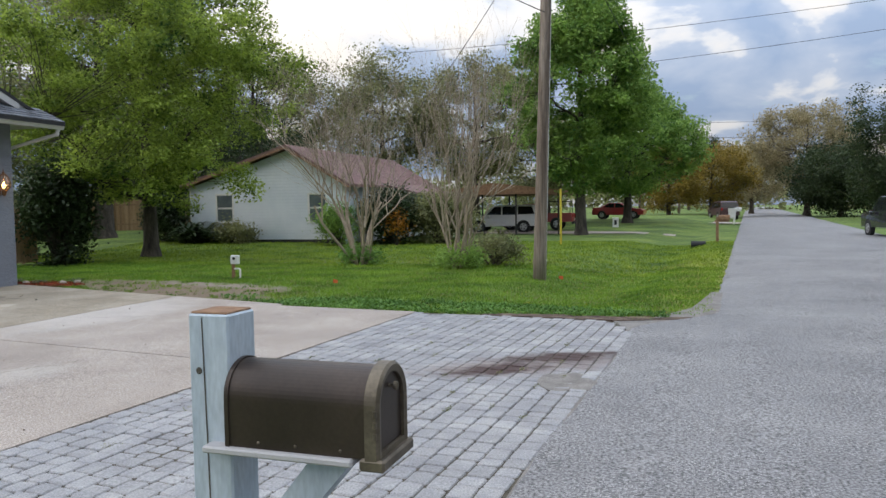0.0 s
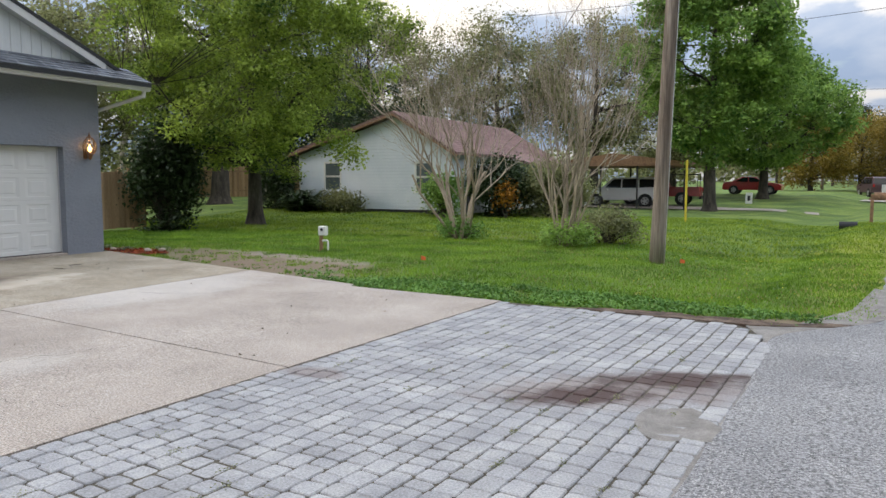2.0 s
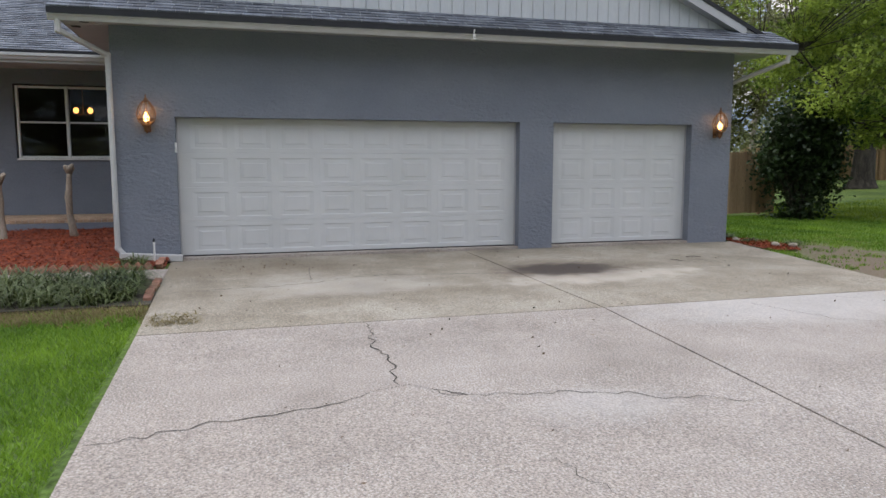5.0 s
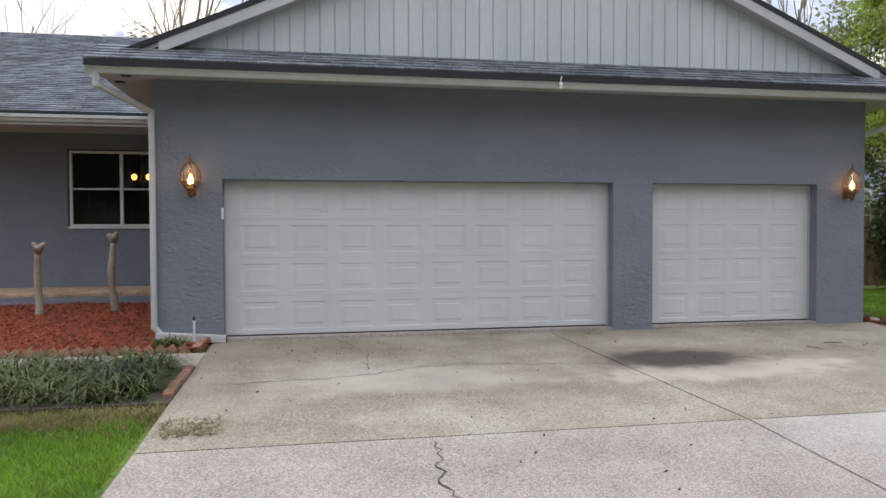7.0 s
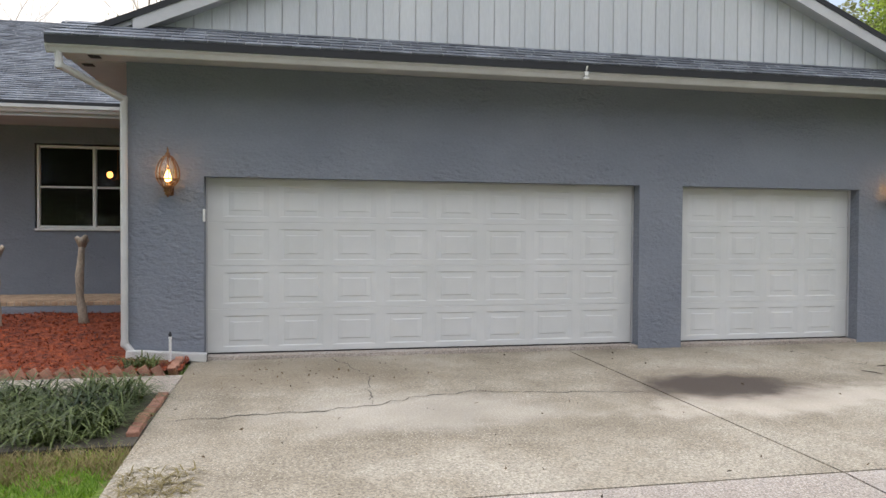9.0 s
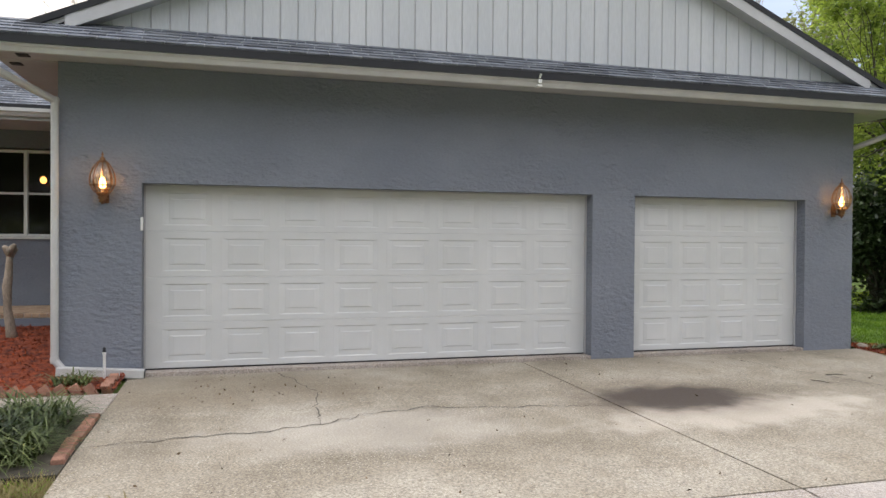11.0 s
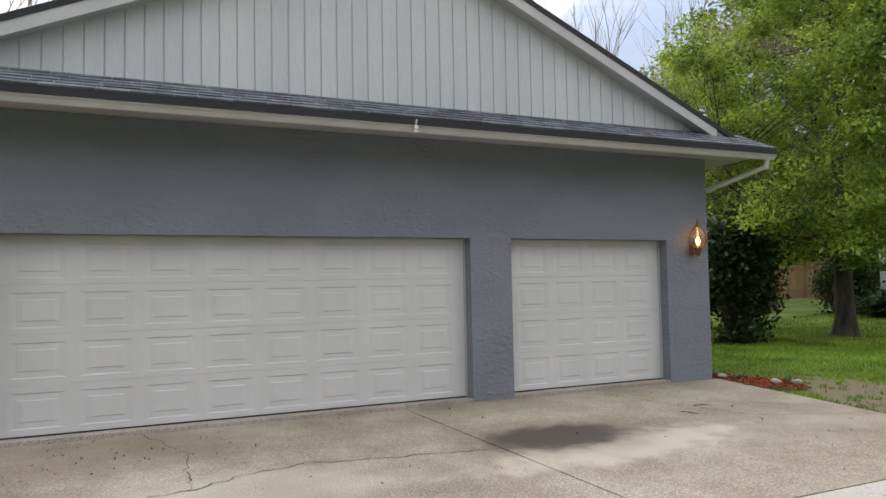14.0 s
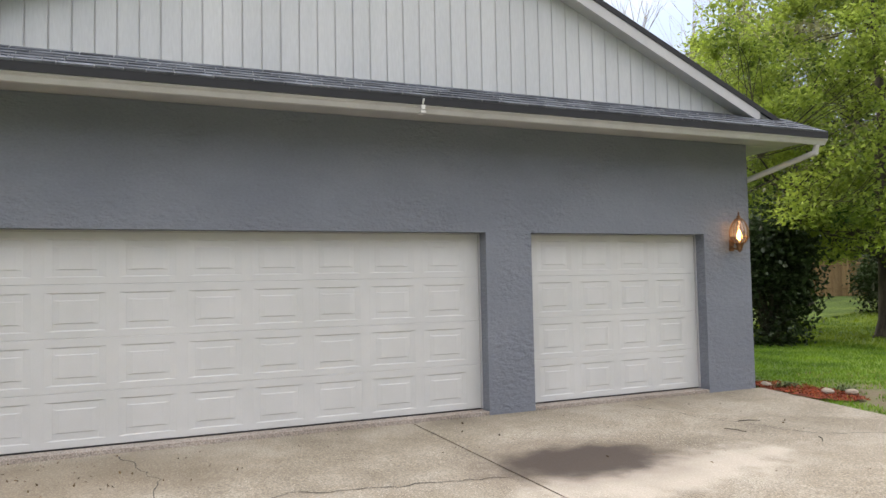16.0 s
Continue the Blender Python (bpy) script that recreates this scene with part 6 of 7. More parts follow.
# ---- the white house next door ----
def build_neighbour():
    NX0, NX1, NY, NZ, ND = -24.0, -15.35, 31.5, 0.1, 13.0
    EH, RISE, AX = 2.75, 1.7, 1.4
    mid = (NX0 + NX1) / 2
    t = thing("house", "white clapboard bungalow with a red-brown shingled roof", "house", (mid, NY, NZ))
    hw = (NX1 - NX0) / 2
    g = Mesh()
    slope = {1: RISE / (hw - AX), -1: RISE / (hw + AX)}
    wins = ((-22.4 - mid, -21.5 - mid, 1.03, 2.33), (-17.2 - mid, -16.3 - mid, 1.0, 2.28))
    # lapped boards, cut round the windows
    lap = 0.15
    z = 0.12
    while z < EH + RISE - 0.15:
        up_ = max(0.0, z + lap - EH)
        cuts = [(-hw + up_ / slope[-1], hw - up_ / slope[1])]
        for wx0, wx1, wz0, wz1 in wins:
            if z + lap > wz0 and z < wz1:
                cuts = [s for a, b in cuts for s in ((a, min(b, wx0)), (max(a, wx1), b)) if s[1] - s[0] > 0.01]
        for a, b in cuts:
            g.add([(a, -0.044, z), (b, -0.044, z), (b, -0.026, z + lap - 0.03), (a, -0.026, z + lap - 0.03), (a, 0.0, z), (b, 0.0, z), (b, 0.0, z + lap - 0.03), (a, 0.0, z + lap - 0.03)], [(0, 1, 2, 3), (0, 4, 5, 1), (3, 2, 6, 7)])
        z += lap
    part("siding", g, SIDING, t, "white horizontal lap siding")
    part("gable_wall", Mesh().prism([(-hw, 0.001, -0.1), (hw, 0.001, -0.1), (hw, 0.001, EH), (AX, 0.001, EH + RISE), (-hw, 0.001, EH)], (0, 0.15, 0)), SIDING, t)
    part("foundation", Mesh().box(-hw - 0.01, hw + 0.01, -0.03, -0.001, -0.15, 0.115), DARK_TRIM_ROOM_SHADE, t, "dark foundation strip")
    part("side_wall", Mesh().box(hw - 0.15, hw, 0.16, ND, -0.1, EH), SIDING, t)
    part("side_wall", Mesh().box(-hw, -hw + 0.15, 0.16, ND, -0.1, EH), SIDING, t)
    part("back_wall", Mesh().box(-hw + 0.16, hw - 0.16, ND - 0.15, ND, -0.1, EH), SIDING, t)
    for sx in (-hw - 0.01, hw - 0.07):
        part("corner_board", Mesh().box(sx, sx + 0.08, -0.055, -0.042, 0.1, EH), WHITE_PLASTIC, t)
    for sgn in (1, -1):
        oh, SL = hw + 0.45, slope[sgn]
        o = [(sgn * oh, -0.35, EH - SL * 0.45 + 0.12), (AX, -0.35, EH + RISE + 0.12), (AX, -0.35, EH + RISE + 0.24), (sgn * oh, -0.35, EH - SL * 0.45 + 0.24)]
        roof_p = part("roof", Mesh().prism(o, (0, ND + 0.7, 0)), RED_SHINGLE, t, "red-brown shingled roof slope")
        part("shingles", shingle_courses((sgn * oh, -0.36, EH - SL * 0.45 + 0.243), (0, 1, 0), (-sgn, 0, SL), ND + 0.72, int(math.hypot(oh - sgn * AX, (oh - sgn * AX) * SL) / 0.205), 0.205, 0.6, 90 + sgn), RED_SHINGLE, roof_p)
        r = [(sgn * oh, -0.38, EH - SL * 0.45 + 0.03), (AX, -0.38, EH + RISE + 0.03), (AX, -0.38, EH + RISE + 0.13), (sgn * oh, -0.38, EH - SL * 0.45 + 0.13)]
        part("rake_board", Mesh().prism(r, (0, 0.028, 0)), RAW_WOOD, t, "brown rake board")
    for wx0, wx1, wz0, wz1 in wins:
        w = part("window", Mesh().box(wx0, wx1, 0.0, 0.0005, wz0, wz1).box(wx0 - 0.07, wx0, -0.045, 0.0, wz0 - 0.07, wz1 + 0.07).box(wx1, wx1 + 0.07, -0.045, 0.0, wz0 - 0.07, wz1 + 0.07).box(wx0, wx1, -0.045, 0.0, wz1, wz1 + 0.07), WHITE_PLASTIC, t, "white-framed sash window")
        part("sill", Mesh().soft_box(wx0 - 0.1, wx1 + 0.1, -0.08, 0.0, wz0 - 0.10, wz0 - 0.04, 0.01), WHITE_PLASTIC, w)
        m_ = (wz0 + wz1) / 2
        part("sash_rail", Mesh().box(wx0, wx1, -0.035, -0.002, m_ - 0.025, m_ + 0.025), WHITE_PLASTIC, w)
        for za, zb in ((wz0, m_ - 0.026), (m_ + 0.026, wz1)):
            part("pane", Mesh().box(wx0 + 0.03, wx1 - 0.03, -0.018, -0.012, za + 0.02, zb - 0.02), SKY_TINT_PANE, w, "dark pane with the sky's reflection in its colour")
    # side porch roof and carport
    po = Mesh().prism([(hw + 0.3, 4.0, EH - 0.02), (hw + 3.2, 4.0, EH - 0.75), (hw + 3.2, 4.0, EH - 0.65), (hw + 0.3, 4.0, EH + 0.10)], (0, 7.0, 0))
    part("porch_roof", po, RED_SHINGLE, t, "low red-brown porch roof")
    for yy in (4.2, 7.4, 10.7):
        part("porch_post", Mesh().soft_box(hw + 2.95, hw + 3.07, yy, yy + 0.12, -0.1, EH - 0.68, 0.008), WHITE_PLASTIC, t)
    c = thing("carport", "open carport with a tan fascia and thin posts", "carport", (-11.5, 49.0, lawn_z(-11.5, 49)))
    part("roof", Mesh().prism([(-4.5, -3.6, 2.55), (4.2, -3.6, 2.55), (4.2, -3.6, 2.75), (-0.15, -3.6, 3.3), (-4.5, -3.6, 2.75)], (0, 8.0, 0)), RAW_WOOD, c, "tan fascia and low roof")
    for xx in (-4.2, -1.0, 1.2, 3.9):
        part("post", Mesh().soft_box(xx, xx + 0.1, -3.4, -3.3, -0.1, 2.55, 0.006), DARK_TRIM_ROOM_SHADE, c, "thin dark post")
        part("post", Mesh().soft_box(xx, xx + 0.1, 4.2, 4.3, -0.1, 2.55, 0.006), DARK_TRIM_ROOM_SHADE, c, "thin dark post")


build_neighbour()
structure("driveway_neighbour_1", Mesh().add([(x, y, lawn_z(x, y) + 0.05) for x, y in ((-15, 45.5), (-8, 45.5), (-3.0, 45.5), (-0.6, 45.6), (-0.6, 47.6), (-3.0, 48.3), (-8, 50), (-15, 53))], [(0, 1, 6, 7), (1, 2, 5, 6), (2, 3, 4, 5)]), CONCRETE, "pale concrete driveway next door", "driveway")
structure("driveway_neighbour_2", Mesh().add([(x, y, lawn_z(x, y) + 0.05) for x, y in ((-11, 66), (5.0, 66), (5.3, 70), (-11, 71))], [(0, 1, 2, 3)]), CONCRETE, "pale concrete driveway further on", "driveway")


# ---- vehicles ----
def wheel(t, x, y, r, name="wheel"):
    w = part(name, Mesh().tube([(x, y - 0.11, r), (x, y - 0.09, r), (x, y + 0.09, r), (x, y + 0.11, r)], [r * 0.9, r, r, r * 0.9], 20), TYRE, t, "black tyre")
    s = -1 if y < 0 else 1
    part("rim", Mesh().tube([(x, y + s * 0.08, r), (x, y + s * 0.118, r)], [r * 0.66, r * 0.62], 16), RIM, w, "silver alloy rim")
    # dark discs on the solid rim paint the shade between spokes
    for k in range(5):
        a = 2 * math.pi * k / 5
        part("spoke_gap_shade", Mesh().tube([(x + 0.4 * r * math.cos(a), y + s * 0.117, r + 0.4 * r * math.sin(a)), (x + 0.4 * r * math.cos(a), y + s * 0.121, r + 0.4 * r * math.sin(a))], 0.12 * r, 8), TYRE, w)


def loft(outline_low, outline_high, half, tuck, edge=0.05):
    """A body between two side outlines of like count: wide below, tucked in above. Points are (x, z)."""
    g = Mesh()
    k = len(outline_low)
    rings = []
    for frac, y in ((edge, -half), (0.0, -half + edge * 1.2), (0.0, half - edge * 1.2), (edge, half)):
        cx = sum(p[0] for p in outline_low) / k
        cz = sum(p[1] for p in outline_low) / k
        rings.append([(cx + (x - cx) * (1 - frac * 0.25), (y if z < tuck[0] else y * (1 - tuck[1] * (z - tuck[0]))), cz + (z - cz) * (1 - frac * 0.6)) for x, z in outline_low])
    v = [p for r in rings for p in r]
    f = [(r * k + i, r * k + (i + 1) % k, (r + 1) * k + (i + 1) % k, (r + 1) * k + i) for r in range(3) for i in range(k)]
    f += [tuple(range(k)), tuple(range(3 * k, 4 * k))]
    return g.add(v, f)


def vehicle(name, label, at, turn, body, side_glass, front_glass, rear_glass, wheels, radius, paint, half=0.95, tuck=(1.0, 0.22), lamps=(2.3, -2.3, 0.8)):
    """Outlines run in (x, z); the nose points to -x."""
    t = thing(name, label, "car" if name != "pickup_truck" else "truck", at, "", "", turn)
    part("body", loft(body, None, half, tuck), paint, t, "glossy painted body", False)
    def inset(y, z):
        return y * (1 - tuck[1] * max(0, z - tuck[0])) if z > tuck[0] else y
    for s in (-1, 1):
        for o in side_glass:
            pts = [(x, s * (inset(half, z) + 0.004), z) for x, z in o]
            part("side_window", Mesh().prism(pts, (0, -s * 0.02, 0)), CAR_GLASS, t, "dark tinted window")
        for x in wheels:
            wheel(t, x, s * (half - 0.10), radius)
            # black disc on the uncut body paints the shaded wheel well
            part("wheel_arch_shade", Mesh().tube([(x, s * (half - 0.16), radius), (x, s * (half + 0.001), radius)], radius * 1.16, 18), DRIP, t, "dark disc for the shade in the wheel arch")
        part("headlight", Mesh().soft_box(-lamps[0] - 0.02, -lamps[0] + 0.25, s * half * 0.72 - 0.15, s * half * 0.72 + 0.15, lamps[2] - 0.07, lamps[2] + 0.08, 0.03), CLEAR_LENS, t, "clear headlight")
        part("tail_light", Mesh().soft_box(-lamps[1] - 0.12, -lamps[1] + 0.02, s * half * 0.8 - 0.09, s * half * 0.8 + 0.09, lamps[2] + 0.02, lamps[2] + 0.28, 0.02), RED_LENS, t, "red tail light")
        part("mirror", Mesh().soft_box(-0.95, -0.80, s * (half + 0.09) - 0.08, s * (half + 0.09) + 0.08, 1.02, 1.16, 0.03), paint, t)
    for o, tag in ((front_glass, "windscreen"), (rear_glass, "rear_window")):
        if o:
            (xa, za), (xb, zb) = o
            d = -0.012 if tag == "windscreen" else 0.012
            part(tag, Mesh().prism([(xa + d, -inset(half, za) + 0.10, za), (xa + d, inset(half, za) - 0.10, za), (xb + d, inset(half, zb) - 0.12, zb), (xb + d, -inset(half, zb) + 0.12, zb)], (-d, 0, 0.004)), CAR_GLASS, t, "dark tinted glass")
    part("bumper", Mesh().soft_box(-lamps[1] - 0.1, -lamps[1] + 0.06, -half * 0.92, half * 0.92, 0.38, 0.58, 0.04), DRIP if name != "car" else paint, t)
    part("number_plate", Mesh().soft_box(-lamps[1] + 0.05, -lamps[1] + 0.07, -0.16, 0.16, 0.62, 0.78, 0.004), WHITE_PLASTIC, t, "white number plate")
    return t


SUV = [(-2.45, 0.40), (-2.5, 0.85), (-2.40, 1.08), (-1.25, 1.22), (-0.55, 1.84), (1.9, 1.88), (2.32, 1.75), (2.50, 1.10), (2.50, 0.45)]
SUV_GLASS = [[(-1.02, 1.22), (-0.50, 1.74), (-0.02, 1.77), (-0.02, 1.20)], [(0.06, 1.20), (0.06, 1.77), (1.02, 1.77), (1.02, 1.20)], [(1.12, 1.22), (1.12, 1.76), (2.05, 1.74), (2.25, 1.25)]]
vehicle("car", "white sport utility vehicle parked by the carport", gz(-11.9, 49.2, 0.02), 3, SUV, SUV_GLASS, ((-1.22, 1.24), (-0.60, 1.80)), ((2.47, 1.25), (2.34, 1.72)), (-1.55, 1.5), 0.39, WHITE_CAR, 0.98, lamps=(2.42, -2.5, 0.92))
TRUCK = [(-2.8, 0.5), (-2.85, 0.95), (-2.7, 1.12), (-1.4, 1.22), (-0.75, 1.85), (0.45, 1.88), (0.7, 1.18), (2.75, 1.18), (2.8, 0.55)]
truck = vehicle("pickup_truck", "faded red pickup truck with a dark tubular rack", gz(-10.5, 53.2, 0.05), 3, TRUCK, [[(-1.1, 1.24), (-0.68, 1.75), (-0.15, 1.78), (-0.15, 1.22)], [(-0.05, 1.22), (-0.05, 1.78), (0.4, 1.78), (0.55, 1.24)]], ((-1.37, 1.24), (-0.8, 1.80)), None, (-1.75, 1.65), 0.40, RED_TRUCK, 0.98, lamps=(2.72, -2.8, 0.85))
part("ladder_rack", Mesh().tube([(0.7, -0.8, 1.18), (0.7, -0.8, 2.0), (2.6, -0.8, 2.0), (2.6, -0.8, 1.18)], 0.03, 6).tube([(0.7, 0.8, 1.18), (0.7, 0.8, 2.0), (2.6, 0.8, 2.0), (2.6, 0.8, 1.18)], 0.03, 6).tube([(0.7, -0.8, 2.0), (0.7, 0.8, 2.0)], 0.03, 6), DRIP, truck, "dark tubular rack")
SEDAN = [(-2.25, 0.32), (-2.3, 0.66), (-2.1, 0.82), (-1.05, 0.96), (-0.25, 1.40), (0.75, 1.42), (1.55, 1.04), (2.2, 0.98), (2.3, 0.70), (2.25, 0.34)]
SEDAN_GLASS = [[(-0.85, 0.99), (-0.20, 1.34), (0.22, 1.36), (0.22, 0.98)], [(0.30, 0.98), (0.30, 1.36), (0.72, 1.35), (1.30, 1.03)]]
vehicle("car", "red coupe parked on the far drive", gz(-5.8, 68.4, 0.06), 176, SEDAN, SEDAN_GLASS, ((-1.03, 0.98), (-0.30, 1.37)), ((1.52, 1.05), (0.80, 1.40)), (-1.4, 1.4), 0.33, RED_CAR, 0.92, (0.9, 0.35), (2.2, -2.25, 0.62))
vehicle("car", "dark maroon sport utility vehicle parked at the roadside", gz(3.7, 82.0, 0.06), -78, SUV, SUV_GLASS, ((-1.22, 1.24), (-0.60, 1.80)), ((2.47, 1.25), (2.34, 1.72)), (-1.55, 1.5), 0.38, MAROON, 0.98, lamps=(2.42, -2.5, 0.92))
vehicle("car", "glossy black hatchback parked at the road's edge", (9.3, 38.0, 0.0), -84, SUV, SUV_GLASS, ((-1.22, 1.24), (-0.60, 1.80)), ((2.47, 1.25), (2.34, 1.72)), (-1.5, 1.5), 0.37, BLACK_CAR, 0.95, lamps=(2.42, -2.5, 0.92))


# ---- posts, poles and wires ----
def utility_pole(at, height, radius, lean, label, arm=0.0):
    t = thing("utility_pole", label, "utility pole", at, "utility poles")
    part("pole", Mesh().tube([(lean * u * height, 0.02 * math.sin(u * 5), -0.2 + (height + 0.2) * u) for u in (0, 0.1, 0.3, 0.5, 0.7, 0.9, 1.0)], [radius * (1 - 0.32 * u) for u in (0, 0.1, 0.3, 0.5, 0.7, 0.9, 1.0)], 14), POLE_WOOD, t, "weathered split wood", True)
    part("ground_wire", Mesh().tube([(radius * 0.97, -0.02, 0.0), (radius * 0.9 + lean * height * 0.4, -0.02, height * 0.4), (radius * 0.76 + lean * height * 0.9, -0.02, height * 0.9)], 0.009, 5), GUTTER, t, "pale ground wire")
    if arm:
        part("crossarm", Mesh().soft_box(-arm, arm, -0.06, 0.06, height - 0.7, height - 0.58, 0.01), POLE_WOOD, t)
    return t


utility_pole(gz(-3.4, 17.75), 9.6, 0.165, 0.032, "weathered wooden utility pole standing in the grass")
utility_pole((-0.9, 104.0, 0.2), 14.2, 0.17, 0.0, "dark wooden utility pole far down the street", 0.0)


def wire(a, b, sag, label, r=0.012):
    t = thing("overhead_wire", label, "wire", a, "overhead wires")
    a, b = Vector(a), Vector(b)
    part("cable", Mesh().tube([(b - a) * (k / 20) - Vector((0, 0, 4 * sag * (k / 20) * (1 - k / 20))) for k in range(21)], r, 5), WIRE, t)


PT = (-3.12, 17.75)
wire((PT[0], PT[1], 6.2), (-9.5, 6.6, 8.6), 0.25, "black service cable from the pole")
wire((PT[0], PT[1], 8.6), (-14.0, 36.0, 6.0), 0.4, "black service cable towards the white house")
wire((PT[0], PT[1], 9.2), (-0.9, 104.0, 13.6), 1.2, "thin cable along the street", 0.014)
wire((-26, 60, 15.2), (34, 60, 17.6), 0.9, "black cable crossing above the street", 0.018)
wire((-26, 60, 12.2), (34, 60, 15.9), 0.9, "black cable crossing above the street", 0.018)
for z in (13.6, 11.6, 10.4):
    wire((-0.9, 104.0, z - 1), (42, 108, z - 0.4), 0.5, "thin cable crossing far down the street", 0.022)

marker = thing("marker_post", "thin yellow marker post in the grass", "post", gz(-5.35, 33.0))
part("post", Mesh().lathe([(0.045, -0.1), (0.045, 2.3), (0.05, 2.32), (0.05, 2.5), (0.01, 2.53)], 10), YELLOW, marker)

meter = thing("meter_pedestal", "white utility box on a short pipe in the grass", "utility box", gz(-10.6, 15.6))
part("box", Mesh().soft_box(-0.09, 0.12, -0.06, 0.06, 0.36, 0.58, 0.015), WHITE_PLASTIC, meter)
part("dial", Mesh().tube([(0.02, -0.06, 0.50), (0.02, -0.075, 0.50)], 0.035, 12), DRIP, meter, "dark round dial")
part("riser", Mesh().tube([(-0.04, 0, -0.1), (-0.04, 0, 0.36)], 0.045, 8), RAW_WOOD, meter, "rusty brown pipe")
part("elbow_pipe", Mesh().tube([(-0.02, 0, 0.24), (0.12, 0, 0.25), (0.15, 0, 0.22), (0.15, 0, -0.05)], 0.025, 8), WHITE_PLASTIC, meter, "white bent pipe")
for k, (x, y) in enumerate(((-2.95, 17.9), (-7.3, 14.4))):
    f = thing("marker_flag", "small orange utility flag in the grass", "flag", gz(x, y), "utility flags")
    part("wire_stem", Mesh().tube([(0, 0, -0.05), (0.01, 0, 0.17)], 0.003, 4), WIRE, f)
    part("flag", Mesh().prism([(0.01, 0, 0.08), (0.10, 0.02, 0.07), (0.11, 0.02, 0.14), (0.01, 0, 0.16)], (0, 0.002, 0)), ORANGE, f)


def far_mailbox(at, label, post_mat, box_mat, turn):
    t = thing("mailbox", label, "mailbox", at, "far mailboxes", "", turn)
    part("post", Mesh().soft_box(-0.06, 0.06, -0.06, 0.06, -0.1, 1.15, 0.008), post_mat, t)
    part("arm", Mesh().soft_box(-0.12, 0.5, -0.05, 0.05, 0.92, 1.0, 0.008), post_mat, t)
    o = [(0.05, -0.09, 1.0), (0.05, -0.09, 1.13), (0.05, -0.06, 1.2), (0.05, 0.0, 1.23), (0.05, 0.06, 1.2), (0.05, 0.09, 1.13), (0.05, 0.09, 1.0)]
    part("box", Mesh().prism(o, (0.48, 0, 0)), box_mat, t)


far_mailbox((1.35, 35.5, -0.12), "brown wooden mailbox post at the roadside", RAW_WOOD, RAW_WOOD, 0)
far_mailbox((3.6, 62.0, 0.1), "white mailbox on a white post at the roadside", WHITE_PLASTIC, WHITE_PLASTIC, 0)
bin_ = thing("dustbin", "white and dark wheeled bin at the roadside", "bin", (4.0, 72.0, 0.25))
part("body", Mesh().prism([(-0.28, -0.28, 0.05), (0.28, -0.28, 0.05), (0.33, -0.34, 1.0), (-0.33, -0.34, 1.0)], (0, 0.6, 0)), WHITE_PLASTIC, bin_)
part("lid", Mesh().soft_box(-0.36, 0.36, -0.38, 0.34, 1.001, 1.07, 0.02), DRIP, bin_, "dark lid")
sign = thing("yard_sign", "small white number post in the grass", "sign", gz(-5.0, 56.0))
part("panel", Mesh().soft_box(-0.22, 0.22, -0.02, 0.02, 0.0, 0.75, 0.01), WHITE_PLASTIC, sign)
part("mark", Mesh().box(-0.09, 0.09, -0.026, -0.021, 0.2, 0.55), DRIP, sign, "dark mark")
valve = thing("drain_pipe_end", "dark drain pipe end in the roadside swale", "drain", gz(0.5, 33.0, 0.0))
part("pipe", Mesh().tube([(-0.3, 0, 0.08), (0.3, 0, 0.08)], [0.16, 0.16], 12), DRIP, valve)

# distant woods all round
far_rng = np.random.default_rng(9)
pts_far = []
for k in range(900):
    a = far_rng.uniform(0, 2 * np.pi)
    d = far_rng.uniform(210, 260)
    c = np.array([d * math.sin(a), d * math.cos(a), 0])
    hgt = far_rng.uniform(8, 17)
    q = far_rng.normal(size=(70, 3)) * np.array([3.2, 3.2, hgt * 0.28]) + c + np.array([0, 0, hgt * 0.5])
    q[:, 2] = np.maximum(q[:, 2], 0.2)
    pts_far.append(q)
tagged(new("far_woods", leaf_mesh("far_woods", np.concatenate(pts_far), 1.6, OLIVE_LEAF, far_rng, 0.5, 0.8)), "distant green woods round the neighbourhood", "woods", "", "stuff")

# litter on the slabs
lit_rng = np.random.default_rng(12)
lit = []
for k in range(200):
    x, y = (lit_rng.uniform(-13.8, -9.3), lit_rng.uniform(2.5, 11.2)) if k < 150 else (lit_rng.uniform(-9.2, -4.4), lit_rng.uniform(2.5, 10.4))
    if k < 60:
        x, y = lit_rng.normal(-13.0, 0.6), lit_rng.normal(3.3, 0.8)
    if x > W + 0.03 and y > 2.4:
        lit.append((x, y, slab_z(x, y) + 0.008))
tagged(new("leaf_litter", leaf_mesh("leaf_litter", np.array(lit), 0.032, shader("dry_leaf", [(0.06, 0.04, 0.025), (0.16, 0.10, 0.05)], scale=3, island=0.5, rough=0.9), lit_rng, 0.05, 0.45)), "scattered dry leaf bits on the concrete", "leaves", "", "stuff")
for k, (x, y, a) in enumerate(((-11.9, 9.9, 20), (-11.2, 10.3, -40), (-12.2, 10.4, 70))):
    t = thing("twig", "thin dry twig lying on the concrete", "twig", (x, y, slab_z(x, y) + 0.006), "twigs on the driveway", "", a)
    part("stick", Mesh().tube([(-0.12, 0, 0), (0.0, 0.015, 0.004), (0.12, -0.01, 0.0)], [0.004, 0.005, 0.002], 5), BARK, t)

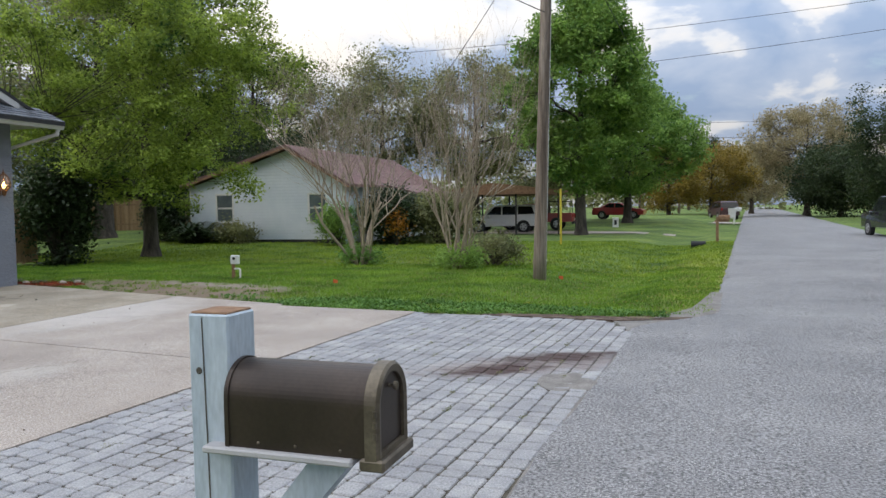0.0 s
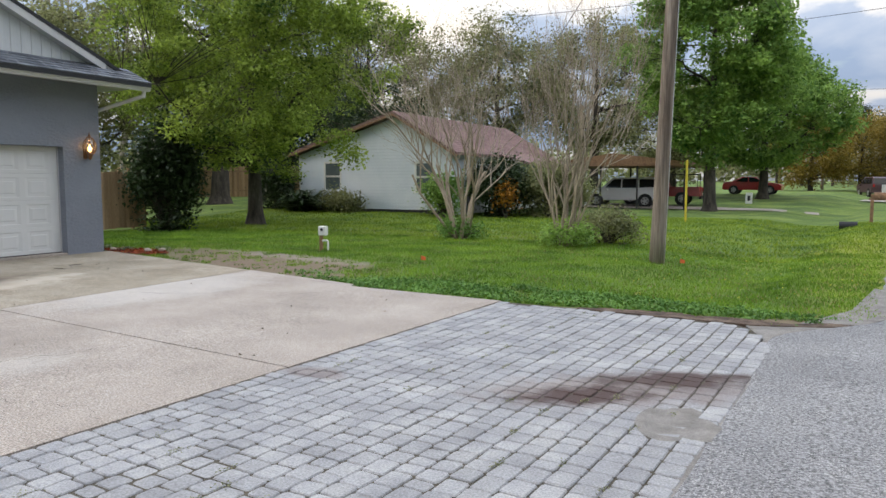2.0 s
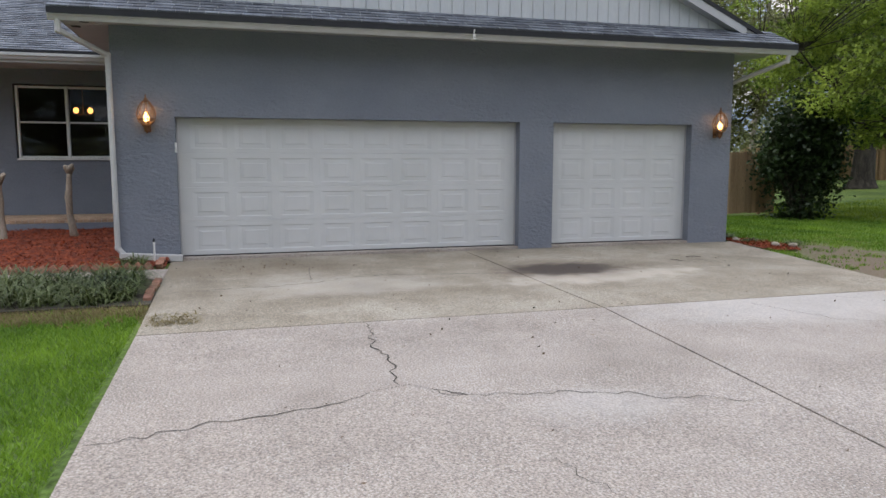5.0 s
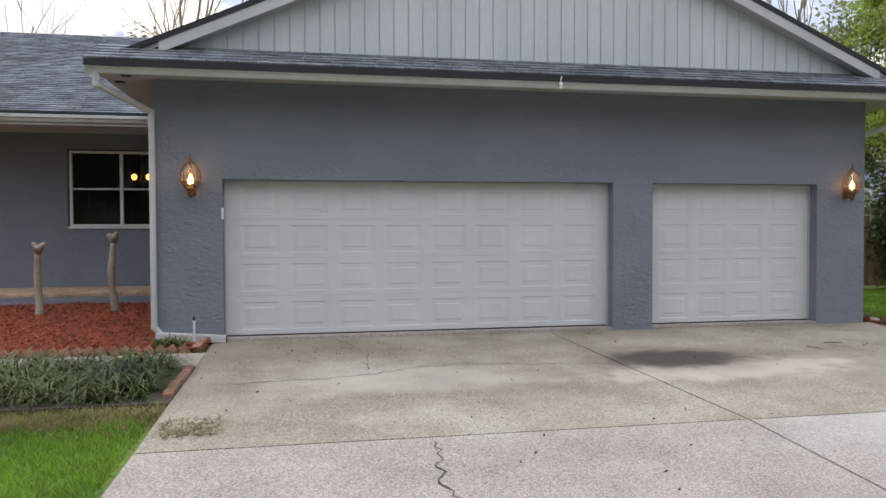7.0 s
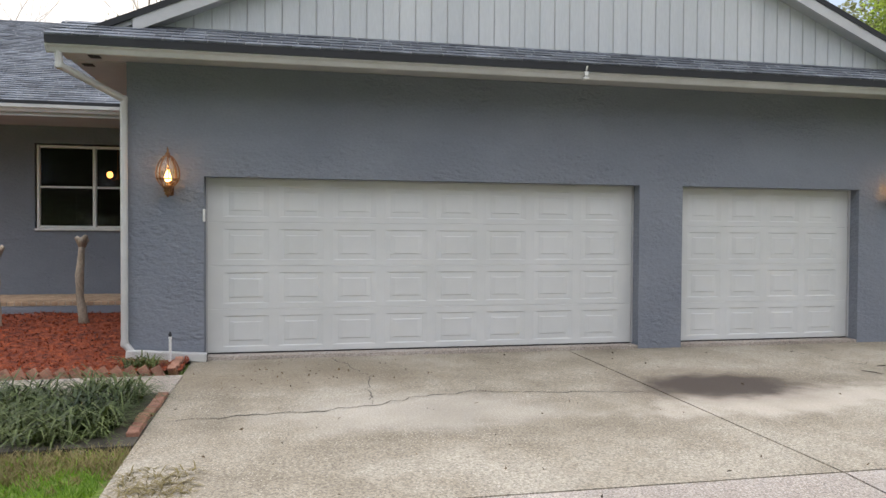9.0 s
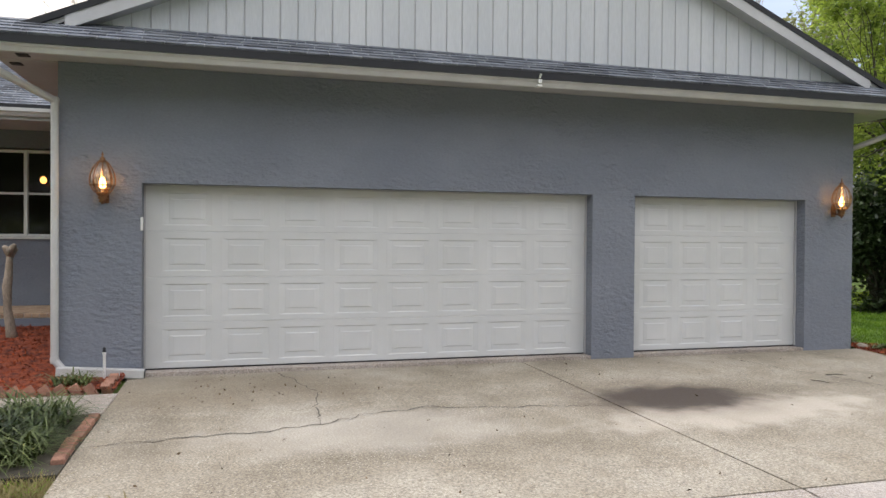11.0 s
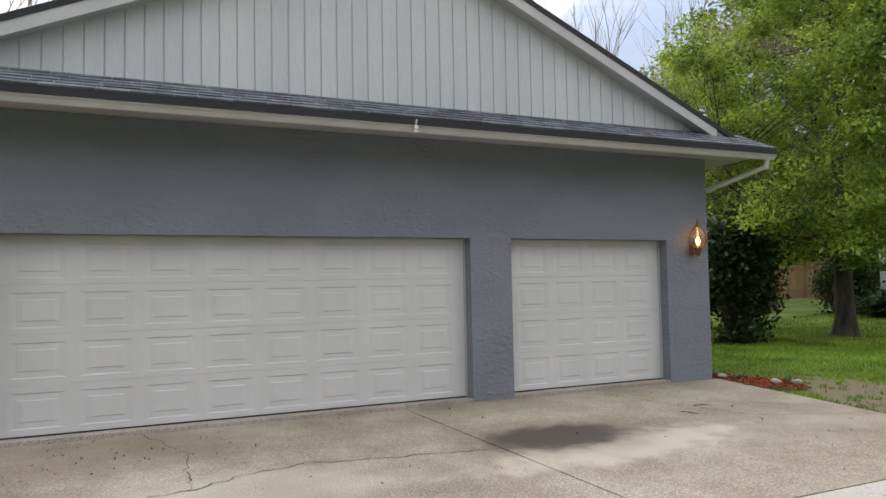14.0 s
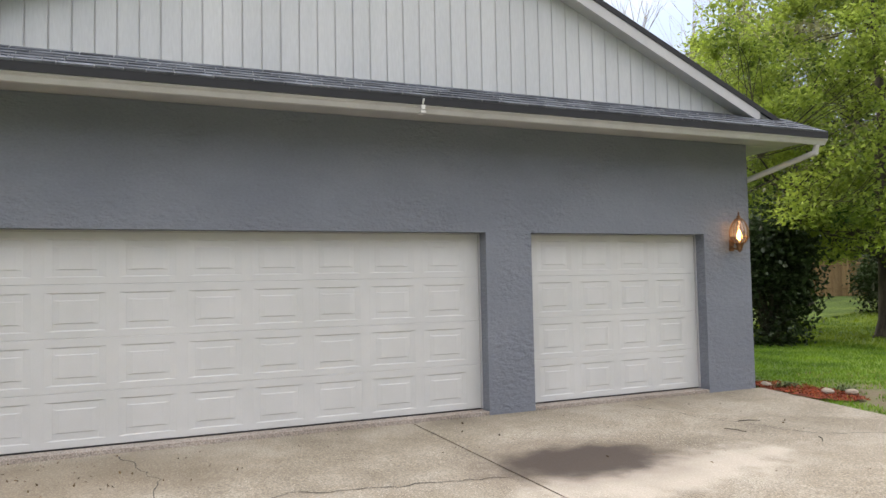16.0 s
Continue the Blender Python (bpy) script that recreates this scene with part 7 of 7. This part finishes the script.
# ---- pavers of the driveway apron ----
apron = thing("pavement_apron", "apron of grey concrete pavers with a brown stain between driveway and road", "pavement", kind="structure")
structure("pavement_bed", Mesh().slab([(apron_edge(2.2) + PAD, 2.2), (-0.93, 2.2), (-0.90, 4.5), (-0.78, 7.0), (-0.70, 9.0), (-0.80, 10.1), (-1.1, 10.45), (apron_edge(10.6) + PAD, 10.6)], lambda x, y: 0.001, 0.1), JOINT, "dark sandy bed between the pavers", "pavement")
structure("pavement_shoulder", Mesh().slab([(-1.0, 1.0), (-0.6, 1.0), (-0.45, 9.2), (-0.1, 10.5), (0.5, 11.6), (0.8, 14.0), (0.45, 14.2), (0.1, 12.0), (-0.45, 10.75), (-0.95, 10.4), (-0.72, 9.7), (-0.76, 8.0), (-0.9, 5.0)], lambda x, y: 0.003, 0.05), SAND, "sandy shoulder between pavers and asphalt", "pavement")
sand_line = []
for k in range(30):
    a = 2 * math.pi * k / 30
    r = 1 + 0.35 * noise.noise((math.cos(a) * 1.3, math.sin(a) * 1.3, 4)) + 0.12 * noise.noise((math.cos(a) * 5, math.sin(a) * 5, 2))
    sand_line.append((-1.02 + 0.26 * r * math.cos(a) - 0.06 * math.sin(a), 6.64 + 0.36 * r * math.sin(a)))
structure("pavement_patch", Mesh().slab(sand_line, lambda x, y: 0.0125, 0.03), SAND, "sand washed over the sunken pavers", "pavement")
ROW = 0.1545
paver_rng = random.Random(41)
kinds = {}
for ln in (0.118, 0.155, 0.192):
    for var in range(4):
        hw, hl, cut = ROW / 2 - 0.0035, ln / 2 - 0.0040, 0.017
        rim = []
        for sx, sy in ((-1, -1), (1, -1), (1, 1), (-1, 1)):
            cx, cy = sx * (hw + paver_rng.uniform(-0.005, 0.002)), sy * (hl + paver_rng.uniform(-0.006, 0.002))
            a, b = (cx - sx * cut * paver_rng.uniform(0.5, 1.2), cy), (cx, cy - sy * cut * paver_rng.uniform(0.5, 1.2))
            rim += [b, a] if sx * sy > 0 else [a, b]
        n8 = len(rim)
        low = [(x, y, -0.05) for x, y in rim]
        mid_r = [(x, y, -0.007) for x, y in rim]
        top = [(x * 0.91, y * 0.91, 0.0) for x, y in rim]
        fs = [(r * n8 + i, r * n8 + (i + 1) % n8, (r + 1) * n8 + (i + 1) % n8, (r + 1) * n8 + i) for r in range(2) for i in range(n8)]
        g = Mesh().add(low + mid_r + top, fs + [tuple(range(2 * n8, 3 * n8))])
        kinds[ln, var] = (g, g.data("paver", PAVER))


def paver_kept(x, y):
    if x > road_edge(min(y, 9.6)) + 0.05 * noise.noise((y * 2.2, 0, 0)):
        return False
    if y > 10.52 - 0.03 * (x + 4.3) or x > -1.5 and y > 9.6 and (x + 1.5) ** 2 + (y - 9.6) ** 2 > 0.8 ** 2:
        return False
    return True


rest = Mesh()
laid = []
for r in range(25):
    y = 2.2 + paver_rng.uniform(0, 0.15)
    while y < 10.55:
        ln = paver_rng.choice((0.118, 0.155, 0.155, 0.192, 0.192))
        x = apron_edge(y + ln / 2) + 0.012 + ROW * (r + 0.5)
        if paver_kept(x, y + ln / 2):
            laid.append((x, y + ln / 2, ln, paver_rng.randrange(4)))
        y += ln
near = set([p for p in laid if 3.9 < p[1] < 7.0 and p[0] > -3.4][:300])
for p in laid:
    x, y, ln, var = p
    g, data = kinds[ln, var]
    sunk = 0.006 * noise.noise((x * 1.1, y * 1.1, 3))
    mt = pose(x + 0.010 * noise.noise((y * 0.9, x * 0.3, 6)) + paver_rng.uniform(-0.002, 0.002), y, 0.010 + sunk + paver_rng.uniform(-0.003, 0.003), paver_rng.uniform(-1.1, 1.1), paver_rng.uniform(-1.1, 1.1), -3.5 + paver_rng.uniform(-2.2, 2.2))
    if p in near:
        part("paver", data, None, apron).matrix_local = mt
    else:
        rest.add([mt @ Vector(v) for v in g.v], g.f)
tagged(part("paver_field", rest, PAVER_FAR, apron, "grey concrete pavers"), kind="stuff")
verge = []
for k in range(31):
    x = -2.9 + 0.1 * k
    verge.append((x, lawn_edge(x) + 0.05 + 0.24 * math.sin(math.pi * min(1.0, k / 12 if k < 12 else 1.0) / 2) + 0.10 * noise.noise((x * 3, 0, 8)) + 0.25 * step_up(-0.6, 0.1, x)))
verge += [(0.05, 10.75), (-0.4, 10.56), (-0.85, 10.40), (-1.3, 10.42), (-2.0, 10.46), (-2.9, lawn_edge(-2.9) - 0.02)]
structure("ground_verge", Mesh().slab(verge, lambda x, y: 0.012 + 0.006 * noise.noise((x * 5, y * 5, 0)), 0.06), VERGE, "bare dark brown soil between the pavers and the lawn", "soil")
# weeds in the joints
joint_rng = np.random.default_rng(15)
jw = []
for k in range(46):
    cx, cy = joint_rng.uniform(-4.2, -1.1), joint_rng.uniform(2.6, 10.3)
    cx = apron_edge(cy) + 0.012 + ROW * round((cx + 4.3) / ROW)
    jw.append(joint_rng.normal(size=(40, 3)) * np.array([0.018, 0.045, 0.006]) + np.array([cx, cy, 0.014]))
tagged(new("joint_weeds", leaf_mesh("joint_weeds", np.concatenate(jw), 0.014, OLIVE_LEAF, joint_rng, 0.4, 0.5)), "tiny weeds in the paver joints", "weeds", "", "stuff")
